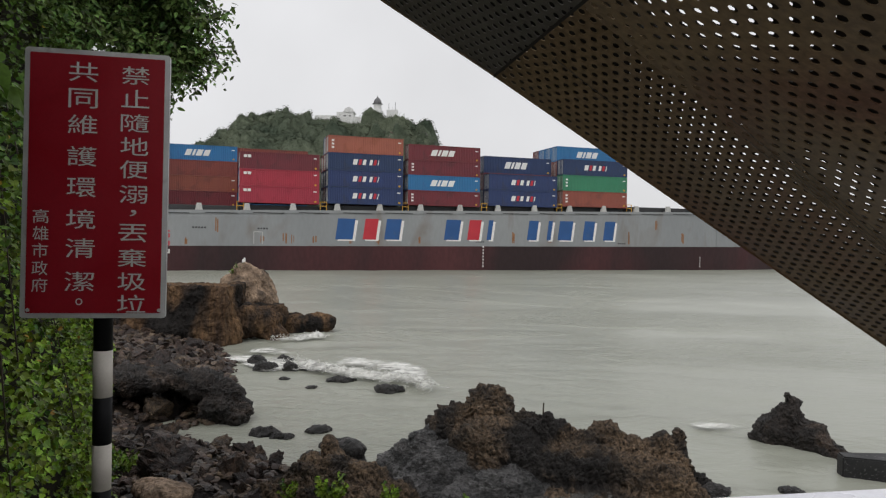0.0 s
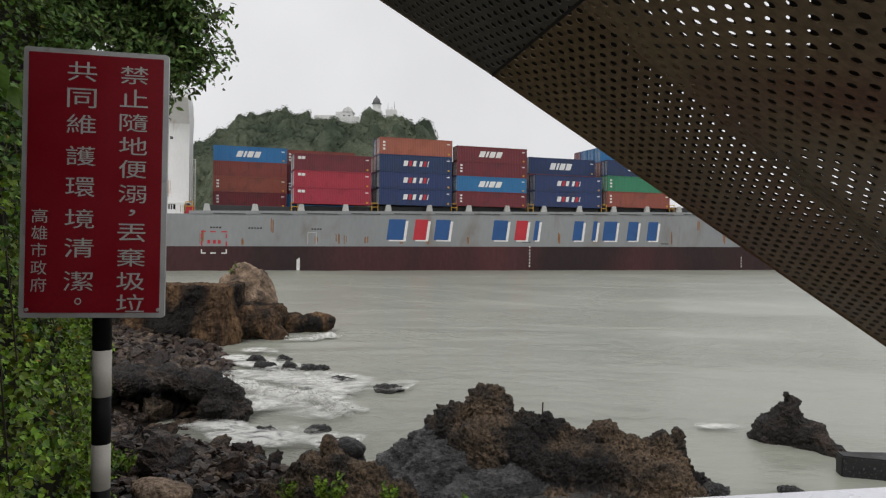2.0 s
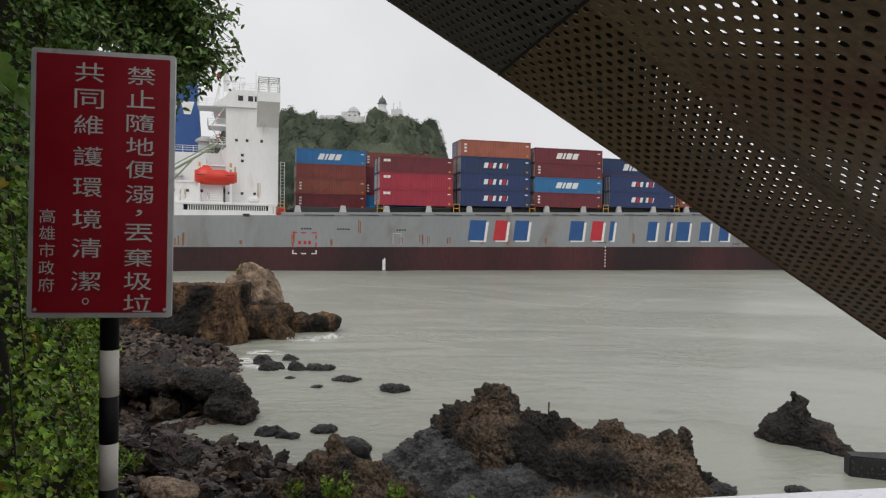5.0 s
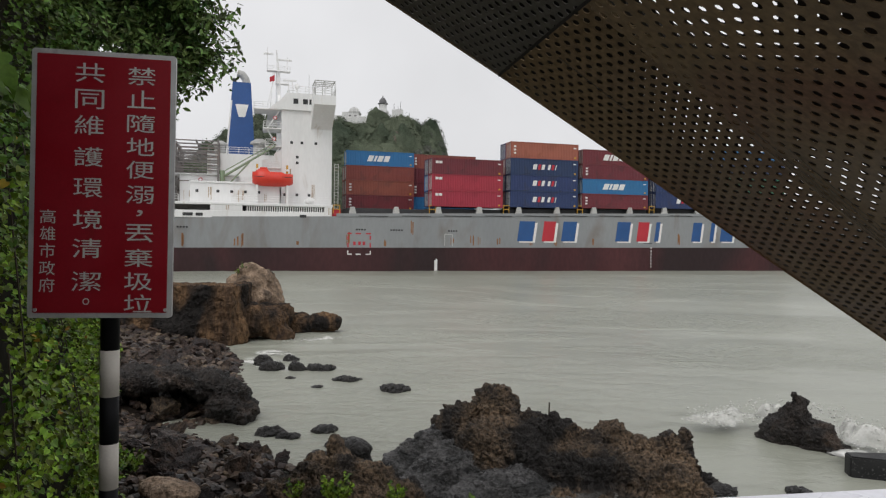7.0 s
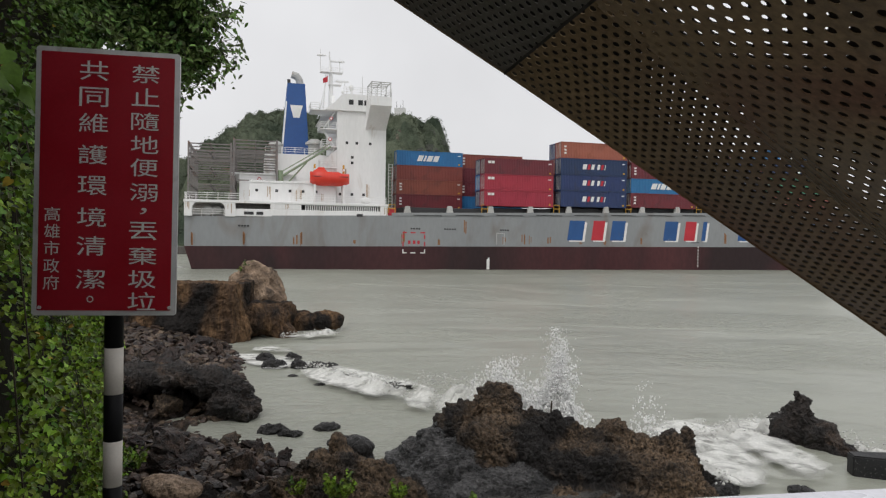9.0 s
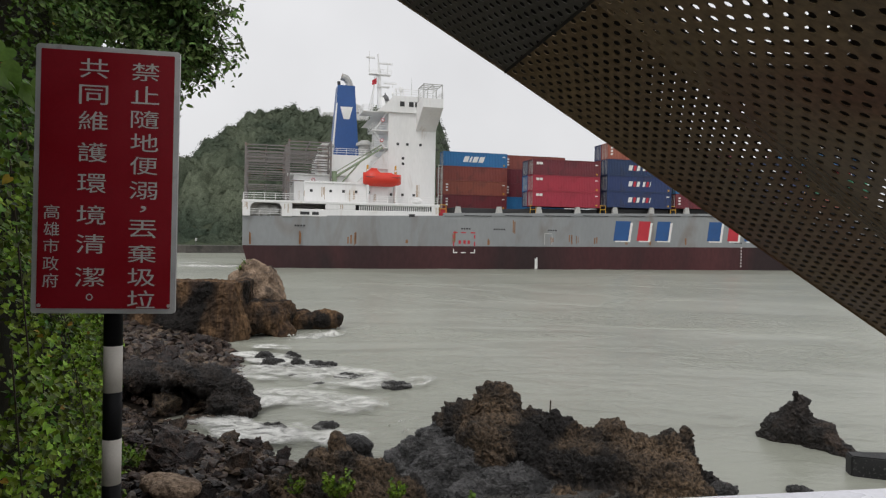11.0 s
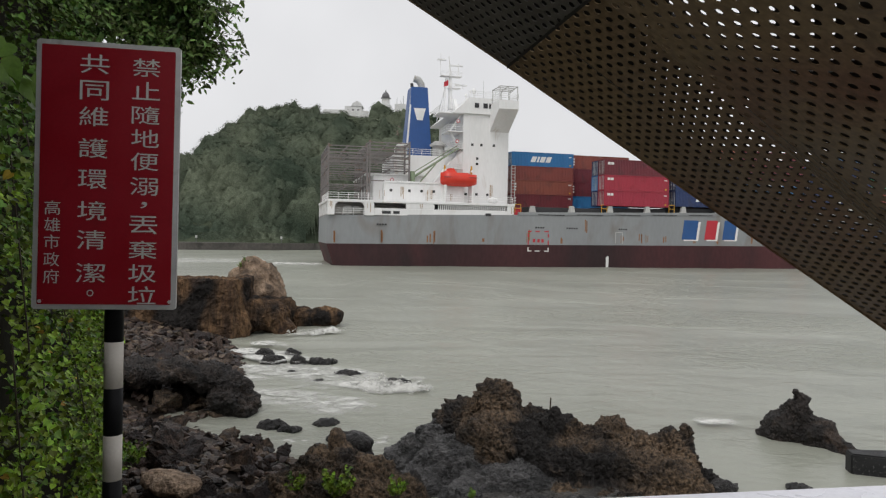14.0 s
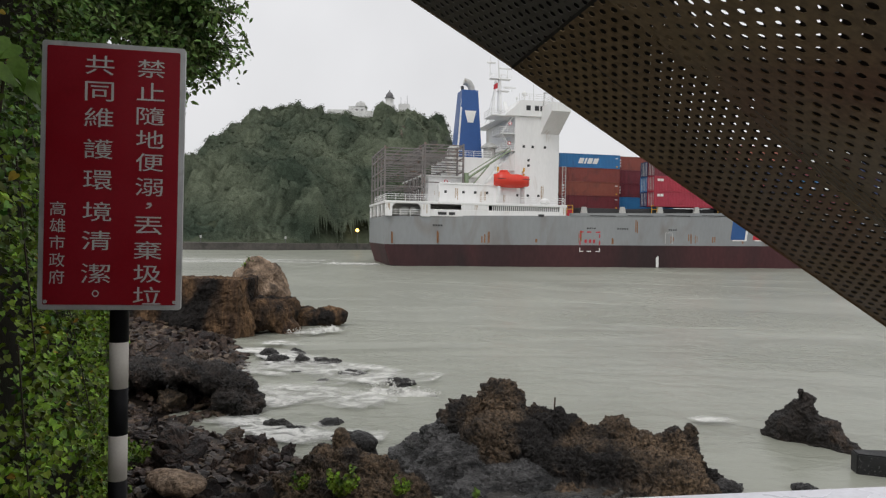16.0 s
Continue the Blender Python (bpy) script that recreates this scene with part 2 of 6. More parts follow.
YELLOW_LEAF = leaf_material("yellow_leaf", (0.35, 0.22, 0.03), (0.42, 0.28, 0.05), 0.5, 0.3)
BARK = surface("bark", (0.035, 0.026, 0.018), (0.06, 0.045, 0.03), 4, 0.85, 0, 0.5, 40)
# earth kept near black, so gaps in the vine get their shade from colour
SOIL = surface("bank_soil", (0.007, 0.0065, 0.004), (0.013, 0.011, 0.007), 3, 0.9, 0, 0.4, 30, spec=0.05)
# headland greens are paled and greyed: distance haze mixed into the base colours
FOREST = leaf_material("forest", (0.050, 0.068, 0.048), (0.128, 0.146, 0.102), 0.9, 0.22)
HILL_SOIL = surface("hill_soil", (0.052, 0.068, 0.044), (0.085, 0.100, 0.066), 0.06, 0.95, 0, 0.8, 0.6, spec=0.05)
CLIFF = surface("cliff", (0.10, 0.088, 0.07), (0.19, 0.16, 0.13), 0.12, 0.9, 0, 0.8, 0.8)
CLIFF_GREY = surface("cliff_grey", (0.060, 0.068, 0.056), (0.098, 0.102, 0.086), 0.2, 0.9, 0, 0.8, 0.8, (0.050, 0.066, 0.040), 0.16, (0.46, 0.60))
FAR_WHITE = surface("far_white", (0.62, 0.62, 0.61), (0.72, 0.72, 0.71), 0.2, 0.7, 0, 0.02, 2)
FAR_DARK = surface("far_dark", (0.10, 0.10, 0.105), (0.14, 0.14, 0.145), 0.3, 0.6, 0, 0.02, 2)
QUAY = surface("quay", (0.075, 0.07, 0.062), (0.11, 0.10, 0.09), 0.2, 0.85, 0, 0.2, 2, (0.04, 0.038, 0.034), 0.3, (0.5, 0.7))


def lamp_glow(name, colour, strength):
    m = surface(name, colour, colour, 1, 0.4, 0, 0, 4)
    b = m.node_tree.nodes["Principled BSDF"]
    b.inputs["Emission Color"].default_value, b.inputs["Emission Strength"].default_value = (*colour, 1), strength
    return m


LAMP = lamp_glow("lamp_glow", (1.0, 0.55, 0.12), 6.0)


def water_material():
    """Silty grey-green sea: wavelets of three sizes over a cloudy body."""
    m = bpy.data.materials.new("sea_water")
    m.use_nodes = True
    n, k = m.node_tree.nodes, m.node_tree.links
    b = n["Principled BSDF"]
    co = n.new("ShaderNodeTexCoord")
    mp = n.new("ShaderNodeMapping")
    mp.inputs["Scale"].default_value = (0.62, 1.0, 1.0)
    mp.inputs["Rotation"].default_value = (0, 0, radians(-14))
    k.new(co.outputs["Object"], mp.inputs["Vector"])
    def tex(scale, detail, distort=0.0):
        t = n.new("ShaderNodeTexNoise")
        t.inputs["Scale"].default_value, t.inputs["Detail"].default_value, t.inputs["Distortion"].default_value = scale, detail, distort
        k.new(mp.outputs[0], t.inputs["Vector"])
        return t.outputs["Fac"]
    silt = n.new("ShaderNodeValToRGB")
    silt.color_ramp.elements[0].position, silt.color_ramp.elements[0].color = 0.32, (0.258, 0.266, 0.224, 1)
    silt.color_ramp.elements[1].position, silt.color_ramp.elements[1].color = 0.70, (0.340, 0.349, 0.297, 1)
    k.new(tex(0.06, 5, 1.2), silt.inputs[0])
    k.new(silt.outputs[0], b.inputs["Base Color"])
    b.inputs["Roughness"].default_value = 0.28
    b.inputs["Specular IOR Level"].default_value = 0.32
    b.inputs["IOR"].default_value = 1.33
    # ruffled patches between smoother water
    patch = n.new("ShaderNodeMapRange")
    for key, v in zip(("From Min", "From Max", "To Min", "To Max"), (0.45, 0.60, 0.2, 1.6)):
        patch.inputs[key].default_value = v
    k.new(tex(0.075, 3, 0.9), patch.inputs["Value"])
    last = None
    for scale, detail, distance, strength in ((0.28, 3, 0.34, 0.30), (1.5, 5, 0.30, 0.7), (4.5, 4, 0.09, 0.8)):
        bp = n.new("ShaderNodeBump")
        bp.inputs["Strength"].default_value, bp.inputs["Distance"].default_value = strength, distance
        height = n.new("ShaderNodeMath")
        height.operation = "MULTIPLY"
        k.new(tex(scale, detail, 0.6), height.inputs[0])
        if scale > 1:
            k.new(patch.outputs[0], height.inputs[1])
        else:
            height.inputs[1].default_value = 1.0
        k.new(height.outputs[0], bp.inputs["Height"])
        if last:
            k.new(last, bp.inputs["Normal"])
        last = bp.outputs[0]
    k.new(last, b.inputs["Normal"])
    return m


WATER = water_material()
POOL = surface("pool_water", (0.060, 0.058, 0.055), (0.095, 0.092, 0.086), 2.0, 0.10, 0, 0.35, 7, rough_span=0.05)


def foam_material(name, lo, hi, scale):
    """Froth: white bubbles broken up by a lacy net of gaps."""
    m = surface(name, (0.62, 0.62, 0.59), (0.74, 0.74, 0.71), 2.5, 0.8, 0, 0.8, 18, tone_span=0.12)
    n, k = m.node_tree.nodes, m.node_tree.links
    b = n["Principled BSDF"]
    co = n.new("ShaderNodeTexCoord")
    mp = n.new("ShaderNodeMapping")
    mp.inputs["Scale"].default_value = (0.75, 1.0, 0.3)
    net = n.new("ShaderNodeTexNoise")
    net.inputs["Scale"].default_value, net.inputs["Detail"].default_value, net.inputs["Distortion"].default_value = scale, 6, 1.0
    net.inputs["Roughness"].default_value = 0.58
    gap = n.new("ShaderNodeMapRange")
    for key, v in zip(("From Min", "From Max", "To Min", "To Max"), (lo, hi, 0.0, 0.9)):
        gap.inputs[key].default_value = v
    k.new(co.outputs["Object"], mp.inputs["Vector"])
    k.new(mp.outputs[0], net.inputs["Vector"])
    k.new(net.outputs["Fac"], gap.inputs["Value"])
    body = n.new("ShaderNodeAttribute")
    body.attribute_name = "froth"
    thin = n.new("ShaderNodeMath")
    thin.operation = "MULTIPLY"
    k.new(gap.outputs[0], thin.inputs[0])
    k.new(body.outputs["Fac"], thin.inputs[1])
    k.new(thin.outputs[0], b.inputs["Alpha"])
    return m


FOAM = foam_material("foam", 0.27, 0.54, 2.4)
DENSE = foam_material("foam_dense", 0.20, 0.52, 2.0)
LACE = foam_material("foam_lace", 0.33, 0.66, 1.5)
SPRAY = surface("spray", (0.80, 0.80, 0.79), (0.88, 0.88, 0.87), 2.0, 0.7, 0, 0, 30, tone_span=0.04)


# ---- mesh tools ----
def part(name, bm, material, parent=None, label="", smooth=False):
    """Links a bmesh as one mesh object, under a thing or a part, or on its own."""
    me = bpy.data.meshes.new(name)
    bm.to_mesh(me)
    bm.free()
    return link_mesh(name, me, material, parent, label, smooth)


def link_mesh(name, me, material, parent=None, label="", smooth=False):
    if material:
        me.materials.append(material)
    if smooth:
        me.polygons.foreach_set("use_smooth", [True] * len(me.polygons))
    ob = new(name, me)
    ob.parent = parent
    if label:
        ob["label"] = label
    return ob


def box(bm, x0, x1, y0, y1, z0, z1, bevel=0.0, m=None):
    made = bmesh.ops.create_cube(bm, size=1.0)["verts"]
    for v in made:
        v.co = Vector(((x0 + x1) / 2 + v.co.x * (x1 - x0), (y0 + y1) / 2 + v.co.y * (y1 - y0), (z0 + z1) / 2 + v.co.z * (z1 - z0)))
    if bevel:
        edges = list({e for v in made for e in v.link_edges})
        made = bmesh.ops.bevel(bm, geom=edges, offset=bevel, segments=2, affect="EDGES", profile=0.5)["verts"]
    if m is not None:
        bmesh.ops.transform(bm, matrix=m, verts=list({v for v in made}))
    return bm


def rod(bm, a, b, r, r2=None, n=8):
    """A round bar from a to b."""
    a, b = Vector(a), Vector(b)
    d = b - a
    turn = d.to_track_quat("Z", "Y").to_matrix().to_4x4()
    bmesh.ops.create_cone(bm, cap_ends=True, segments=n, radius1=r, radius2=r if r2 is None else r2, depth=d.length, matrix=Matrix.Translation((a + b) / 2) @ turn)
    return bm


def loft(bm, rings, closed=True, caps=True):
    """Skins a list of rings of equal length."""
    rows = [[bm.verts.new(p) for p in ring] for ring in rings]
    n = len(rows[0])
    for r, s in zip(rows, rows[1:]):
        for i in range(n if closed else n - 1):
            j = (i + 1) % n
            bm.faces.new((r[i], r[j], s[j], s[i]))
    if caps:
        bm.faces.new(rows[0][::-1])
        bm.faces.new(rows[-1])
    return bm


def prism(bm, outline, y0, y1):
    """An outline of (x, z) pushed from y0 to y1."""
    return loft(bm, [[(x, y0, z) for x, z in outline], [(x, y1, z) for x, z in outline]])


def sphere(bm, c, r, sub=2):
    bmesh.ops.create_icosphere(bm, subdivisions=sub, radius=1.0, matrix=Matrix.Translation(c) @ Matrix.Diagonal((*(r if isinstance(r, (tuple, list)) else (r, r, r)), 1)))
    return bm


def empty(name, label, category, group=""):
    return tagged(new(name), label, category, group)

# ---- the setting: sea, far shore, hill, terrace ----
def build_sea():
    """One sheet: a fine swell close by, wide and flat far off."""
    xs = [-2500, -900, -400, -200, -110] + [-60 + 1.0 * i for i in range(121)] + [110, 200, 400, 900, 2500]
    ys = [-1200, -300, -60, 0, 6] + [9 + 0.5 * i for i in range(60)] + [39 + 1.5 * i for i in range(70)] + [160, 200, 300, 500, 1000, 2500]
    verts = []
    for y in ys:
        for x in xs:
            near = max(0.0, min(1.0, (115 - abs(y - 60)) / 60)) * max(0.0, min(1.0, (62 - abs(x)) / 12))
            h = 0.07 * noise.noise((x * 0.16, y * 0.26, 3.1)) + 0.04 * noise.noise((x * 0.5, y * 0.8, 7.7))
            verts.append((x, y, h * near))
    w = len(xs)
    faces = [(j * w + i, j * w + i + 1, (j + 1) * w + i + 1, (j + 1) * w + i) for j in range(len(ys) - 1) for i in range(w - 1)]
    me = bpy.data.meshes.new("water")
    me.from_pydata(verts, [], faces)
    ob = link_mesh("water", me, WATER, smooth=True)
    return tagged(ob, "silty grey-green harbour water with small wavelets", "water", kind="structure")


RIDGE = ((-160, 0), (-130, 8), (-112, 18), (-105, 23), (-98, 31), (-94, 36.5), (-92, 40), (-88, 44.5), (-82, 47.5), (-76, 49.5), (-66, 51), (-57, 51.6), (-48, 51.4), (-36, 50.5), (-25, 50.5), (-14, 49.5), (-8, 47.5), (-4, 44), (-1.5, 37), (0.5, 20), (5, 0))


QUAY_FRONT = ((-190, 168), (-68, 178), (-48, 187), (-34, 205), (-10, 226), (14, 250))


def quay_y(x):
    """How far off the quay's front stands."""
    for (x0, y0), (x1, y1) in zip(QUAY_FRONT, QUAY_FRONT[1:]):
        if x <= x1:
            return y0 + (y1 - y0) * (x - x0) / (x1 - x0)
    return QUAY_FRONT[-1][1]


def hill_height(x, y):
    """The wooded headland: a long rounded back that breaks off in a cliff at its eastern end."""
    if not RIDGE[0][0] < x < RIDGE[-1][0]:
        return 0.0
    for (x0, z0), (x1, z1) in zip(RIDGE, RIDGE[1:]):
        if x <= x1:
            ridge = z0 + (z1 - z0) * (x - x0) / (x1 - x0)
            break
    v = (y - 283) / 92
    fall = max(0.0, 1 - (-v) ** 1.35) if v < 0 else max(0.0, 1 - v ** 2)
    fall *= max(0.0, min(1.0, (y - quay_y(x) - 5) / 26)) ** 0.6
    return ridge * fall + (3.5 * noise.noise((x * 0.035, y * 0.04, 0.3)) + 2.2 * noise.noise((x * 0.09, y * 0.09, 4.3))) * min(1, ridge / 20) * min(1, 4 * fall) * (0.35 if v > -0.25 else 1.0)


def build_hill():
    bm = bmesh.new()
    nx, ny = 96, 56
    rows = []
    for j in range(ny + 1):
        y = 186 + 190 * j / ny
        row = []
        for i in range(nx + 1):
            x = -190 + 205 * i / nx
            row.append(bm.verts.new((x, y, max(hill_height(x, y), 0) + 1.6 if y > quay_y(x) + 2.5 else -3.0)))
        rows.append(row)
    for j in range(ny):
        for i in range(nx):
            bm.faces.new((rows[j][i], rows[j][i + 1], rows[j + 1][i + 1], rows[j + 1][i]))
    return tagged(part("ground", bm, HILL_SOIL, smooth=True), "green headland hill above the harbour mouth with bare earth scars", "hill", kind="structure")


def clump_template(seed, sub=2, rough=0.22, dome=False):
    """A lumpy ball of foliage or froth; dome: its upper half alone."""
    rng = random.Random(seed)
    bm = bmesh.new()
    bmesh.ops.create_icosphere(bm, subdivisions=sub, radius=1.0)
    if dome:
        bmesh.ops.delete(bm, geom=[v for v in bm.verts if v.co.z < -0.3], context="VERTS")
    off = Vector((rng.uniform(0, 50), rng.uniform(0, 50), rng.uniform(0, 50)))
    for v in bm.verts:
        d = 1 + 0.35 * noise.noise(v.co * 1.6 + off) + rough * noise.noise(v.co * 4.2 + off)
        v.co = Vector((v.co.x * d, v.co.y * d, v.co.z * d * 0.75))
    bm.verts.ensure_lookup_table()
    vs = np.array([v.co[:] for v in bm.verts])
    fs = np.array([[v.index for v in f.verts] for f in bm.faces])
    bm.free()
    return vs, fs


def crown_template(seed, count=95):
    """A soft bushy crown: small sprays of foliage that lie over an uneven dome and look to the sky."""
    rng = random.Random(seed)
    vs, fs = [], []
    for k in range(count):
        a, h = rng.uniform(0, 6.283), rng.random() ** 0.9
        r = math.sqrt(1 - (h * 0.95) ** 2) * rng.uniform(0.82, 1.08)
        c = Vector((r * math.cos(a), r * math.sin(a), h * rng.uniform(0.85, 1.08) - 0.1))
        n = (c * 0.7 + Vector((rng.gauss(0, 0.22), rng.gauss(0, 0.22), 0.65 + rng.gauss(0, 0.2)))).normalized()
        u = n.orthogonal().normalized()
        u.rotate(Matrix.Rotation(rng.uniform(0, 6.28), 3, n))
        v = n.cross(u)
        s = rng.uniform(0.10, 0.26)
        base = len(vs)
        vs += [c + u * s, c + v * s * 0.8 + n * 0.03, c - u * s * rng.uniform(0.7, 1.1), c - v * s * 0.8 - n * 0.03]
        fs += [(base, base + 1, base + 2), (base, base + 2, base + 3)]
    return np.array([v[:] for v in vs]), np.array(fs)


def scatter(name, templates, places, material):
    """Joins many small copies into one mesh; places: template, position, size, turn about z."""
    vs, fs, base = [], [], 0
    for k, p, s, a in places:
        tv, tf = templates[k]
        c, d = math.cos(a), math.sin(a)
        rot = np.array(((c, d, 0), (-d, c, 0), (0, 0, 1)))
        vs.append((tv * s) @ rot + p)
        fs.append(tf + base)
        base += len(tv)
    me = bpy.data.meshes.new(name)
    me.from_pydata(np.concatenate(vs).tolist(), [], np.concatenate(fs).tolist())
    return link_mesh(name, me, material)


def canopy_height(x, y):
    """Treetops over the ground: round heads with clefts between them, in three sizes."""
    p = Vector((x, y, 0))
    grove = 0.85 + 0.6 * noise.noise(p * 0.03)
    if -54 < x < -33 and y > 262:
        grove *= 0.25
    return grove * (9.0 * abs(noise.noise(p * 0.085)) + 3.6 * abs(noise.noise(p * 0.26 + Vector((7, 3, 1)))) + 1.1 * abs(noise.noise(p * 0.95 + Vector((2, 9, 4)))))


def build_forest():
    rng = random.Random(5)
    verts, faces, index = [], [], {}
    step, nx, ny = 0.62, 296, 180
    for j in range(ny + 1):
        for i in range(nx + 1):
            x, y = -177 + i * step, 187 + j * step
            h = hill_height(x, y)
            if h < 0.05:
                continue
            c = (0.9 + canopy_height(x, y)) * min(1.0, 0.25 + h / 2.5) - 0.9
            index[i, j] = len(verts)
            verts.append((x + rng.uniform(-0.2, 0.2), y - 0.45 * c + rng.uniform(-0.2, 0.2), h + 0.9 + c))
    for (i, j), a in index.items():
        q = [index.get(k) for k in ((i + 1, j), (i + 1, j + 1), (i, j + 1))]
        if None not in q:
            faces.append((a, *q))
    me = bpy.data.meshes.new("forest")
    me.from_pydata(verts, [], faces)
    ob = link_mesh("forest", me, FOREST, smooth=True)
    tagged(ob, "dense green trees and bushes covering the headland, paled by haze in their colour", "trees", kind="stuff")
    # sprays of leaves that stand out of the treetops
    templates = [crown_template(seed, 7) for seed in range(6)]
    places = []
    for k in range(30000):
        x, y, z = verts[rng.randrange(len(verts))]
        if (-54 < x < -34 or -32 < x < -18) and z > 56:
            continue
        s = rng.uniform(0.5, 1.7)
        places.append((k % 6, np.array((x, y, z - 0.35 * s)), np.array((s, s, s * rng.uniform(0.6, 1.3))), rng.uniform(0, 6.3)))
    tagged(scatter("forest_sprays", templates, places, FOREST), "loose leafy sprays over the treetops of the headland", "foliage", kind="stuff")


def build_quay():
    bm = bmesh.new()
    loft(bm, [[(x, y, -2), (x, y, 1.9), (x - 3, y + 9, 1.9), (x - 3, y + 9, -2)] for x, y in QUAY_FRONT])
    quay = tagged(part("quay", bm, QUAY), "low dark stone quay wall along the far shore", "quay wall", kind="structure")
    return quay


def far_post(x, y, lit):
    thing = empty("street_lamp", "lit orange street lamp on a grey pole by the quay" if lit else "small grey signal post on the far quay", "street lamp" if lit else "post")
    thing.location = (x, y, 1.9)
    bm = bmesh.new()
    rod(bm, (0, 0, 0), (0, 0, 4.0 if lit else 1.9), 0.08, 0.06)
    part("pole", bm, FAR_DARK, thing)
    bm = bmesh.new()
    if lit:
        sphere(bm, (0, -0.1, 4.0), 0.5)
        part("lamp_head", bm, LAMP, thing, "glowing orange lamp")
    else:
        box(bm, -0.25, 0.25, -0.1, 0.1, 1.2, 1.9, 0.03)
        part("panel", bm, SHIP_GREY, thing, "small pale panel")


def build_lighthouse():
    thing = empty("lighthouse", "small white lighthouse with a dark dome on the hilltop", "lighthouse")
    thing.location = (-28.4, 293, 55.5)
    bm = bmesh.new()
    rod(bm, (0, 0, 0), (0, 0, 3.4), 2.7, 2.5, 8)
    part("base", bm, FAR_WHITE, thing)
    bm = bmesh.new()
    rod(bm, (0, 0, 3.4), (0, 0, 6.4), 1.75, 1.6, 16)
    part("tower", bm, FAR_WHITE, thing)
    bm = bmesh.new()
    rod(bm, (0, 0, 6.3), (0, 0, 6.6), 2.1, 2.1, 16)
    part("gallery", bm, FAR_DARK, thing)
    bm = bmesh.new()
    loft(bm, [[(r * math.cos(a * math.pi / 6), r * math.sin(a * math.pi / 6), z) for a in range(12)] for r, z in ((1.6, 6.6), (1.6, 7.3), (1.45, 7.9), (1.0, 8.6), (0.35, 9.1), (0.12, 9.9))])
    part("dome", bm, FAR_DARK, thing, "dark grey dome")


def build_fort():
    house = empty("hilltop_house", "low white house and terrace wall on the hilltop", "building")
    house.location = (-40, 289, 53)
    bm = bmesh.new()
    box(bm, -4.5, 2.4, -3, 3, 0, 4.2)
    part("wall", bm, FAR_WHITE, house)
    bm = bmesh.new()
    prism(bm, [(-1.8, 4.2), (2.8, 4.2), (2.0, 5.6), (0.5, 6.3), (-1.2, 5.4)], -3.3, 3.3)
    part("roof", bm, FAR_WHITE, house)
    for x in (-3.6, -1.6, 0.6):
        bm = bmesh.new()
        box(bm, x, x + 0.9, -3.08, -2.9, 1.6, 2.9)
        part("window", bm, FAR_DARK, house)
    wall = empty("terrace_wall", "long pale terrace wall below the hilltop house", "wall")
    wall.location = (-38, 280, 50.6)
    for x0, x1, z0, z1 in ((-14, -3, 1.8, 4.0), (-3, 4, 0.2, 3.6), (4, 10.5, -0.9, 2.4)):
        bm = bmesh.new()
        box(bm, x0, x1, -0.6, 1.5, z0 - 4, z1, 0.1)
        part("wall_section", bm, FAR_WHITE, wall)
    tower = empty("signal_station", "pale signal building with thin aerials beside the lighthouse", "building")
    tower.location = (-22.2, 294, 55.5)
    bm = bmesh.new()
    box(bm, -2.3, 2.3, -2, 2, 0, 4.0)
    part("wall", bm, FAR_WHITE, tower)
    for x, z in ((-1.5, 7.0), (1.2, 7.6), (0.2, 5.5)):
        bm = bmesh.new()
        rod(bm, (x, 0, 4), (x, 0, z), 0.12, 0.07, 6)
        part("aerial", bm, FAR_DARK, tower)


def build_terrace():
    """The paved lookout where the camera stands, with the ground that closes the place behind it."""
    bm = bmesh.new()
    box(bm, -3.2, 14, -14, 2.55, 2.6, 3.4, 0.02)
    tagged(part("pavement", bm, PAVING), "grey paved lookout terrace above the shore", "pavement", kind="structure")
    bm = bmesh.new()
    loft(bm, [[(x, y, z) for x, y, z in ((-60, -14, -2), (40, -14, -2), (40, -60, -2), (-60, -60, -2))], [(x, y, z) for x, y, z in ((-60, -14, 3.2), (40, -14, 3.2), (40, -60, 9), (-60, -60, 9))]])
    tagged(part("ground", bm, SOIL), "dark overgrown slope behind the terrace", "ground", kind="structure")


water = build_sea()
build_hill()
build_forest()
build_quay()
build_lighthouse()
build_fort()
far_post(-29.7, 211.5, True)
far_post(-46.5, 190.5, False)
far_post(-66.5, 181, False)
build_terrace()

# ---- the ship: x runs forward along the hull, y from its near side to its far side ----
BEAM = 27.6
ship = empty("container_ship", "grey container ship with dark red bottom, white bridge and blue funnel", "ship")


def hull_breadth(a):
    if a < -45:
        return BEAM / 2 - 0.8 * ((-45 - a) / 16.3) ** 2
    if a > 70:
        return max(0.25, BEAM / 2 * (1 - ((a - 70) / 46) ** 1.9))
    return BEAM / 2


def far_side(a):
    """The far side curves in toward the stern."""
    return BEAM / 2 + hull_breadth(a) - (6.2 * ((-45 - a) / 15.7) ** 2 if a < -45 else 0.0)


def deck_z(a):
    return 7.8 + (a + 61.3) * 0.0215


def boot_z(a):
    return 3.4 + (a + 57.8) * 0.0082


def hull_ring(a, top, bottom):
    """Both sides of the hull between two heights at station a, with a little tumble below the water."""
    b = hull_breadth(a)
    c = BEAM / 2
    far = far_side(a)
    return [(a, c - b, top), (a, c - b, bottom), (a, far, bottom), (a, far, top)]


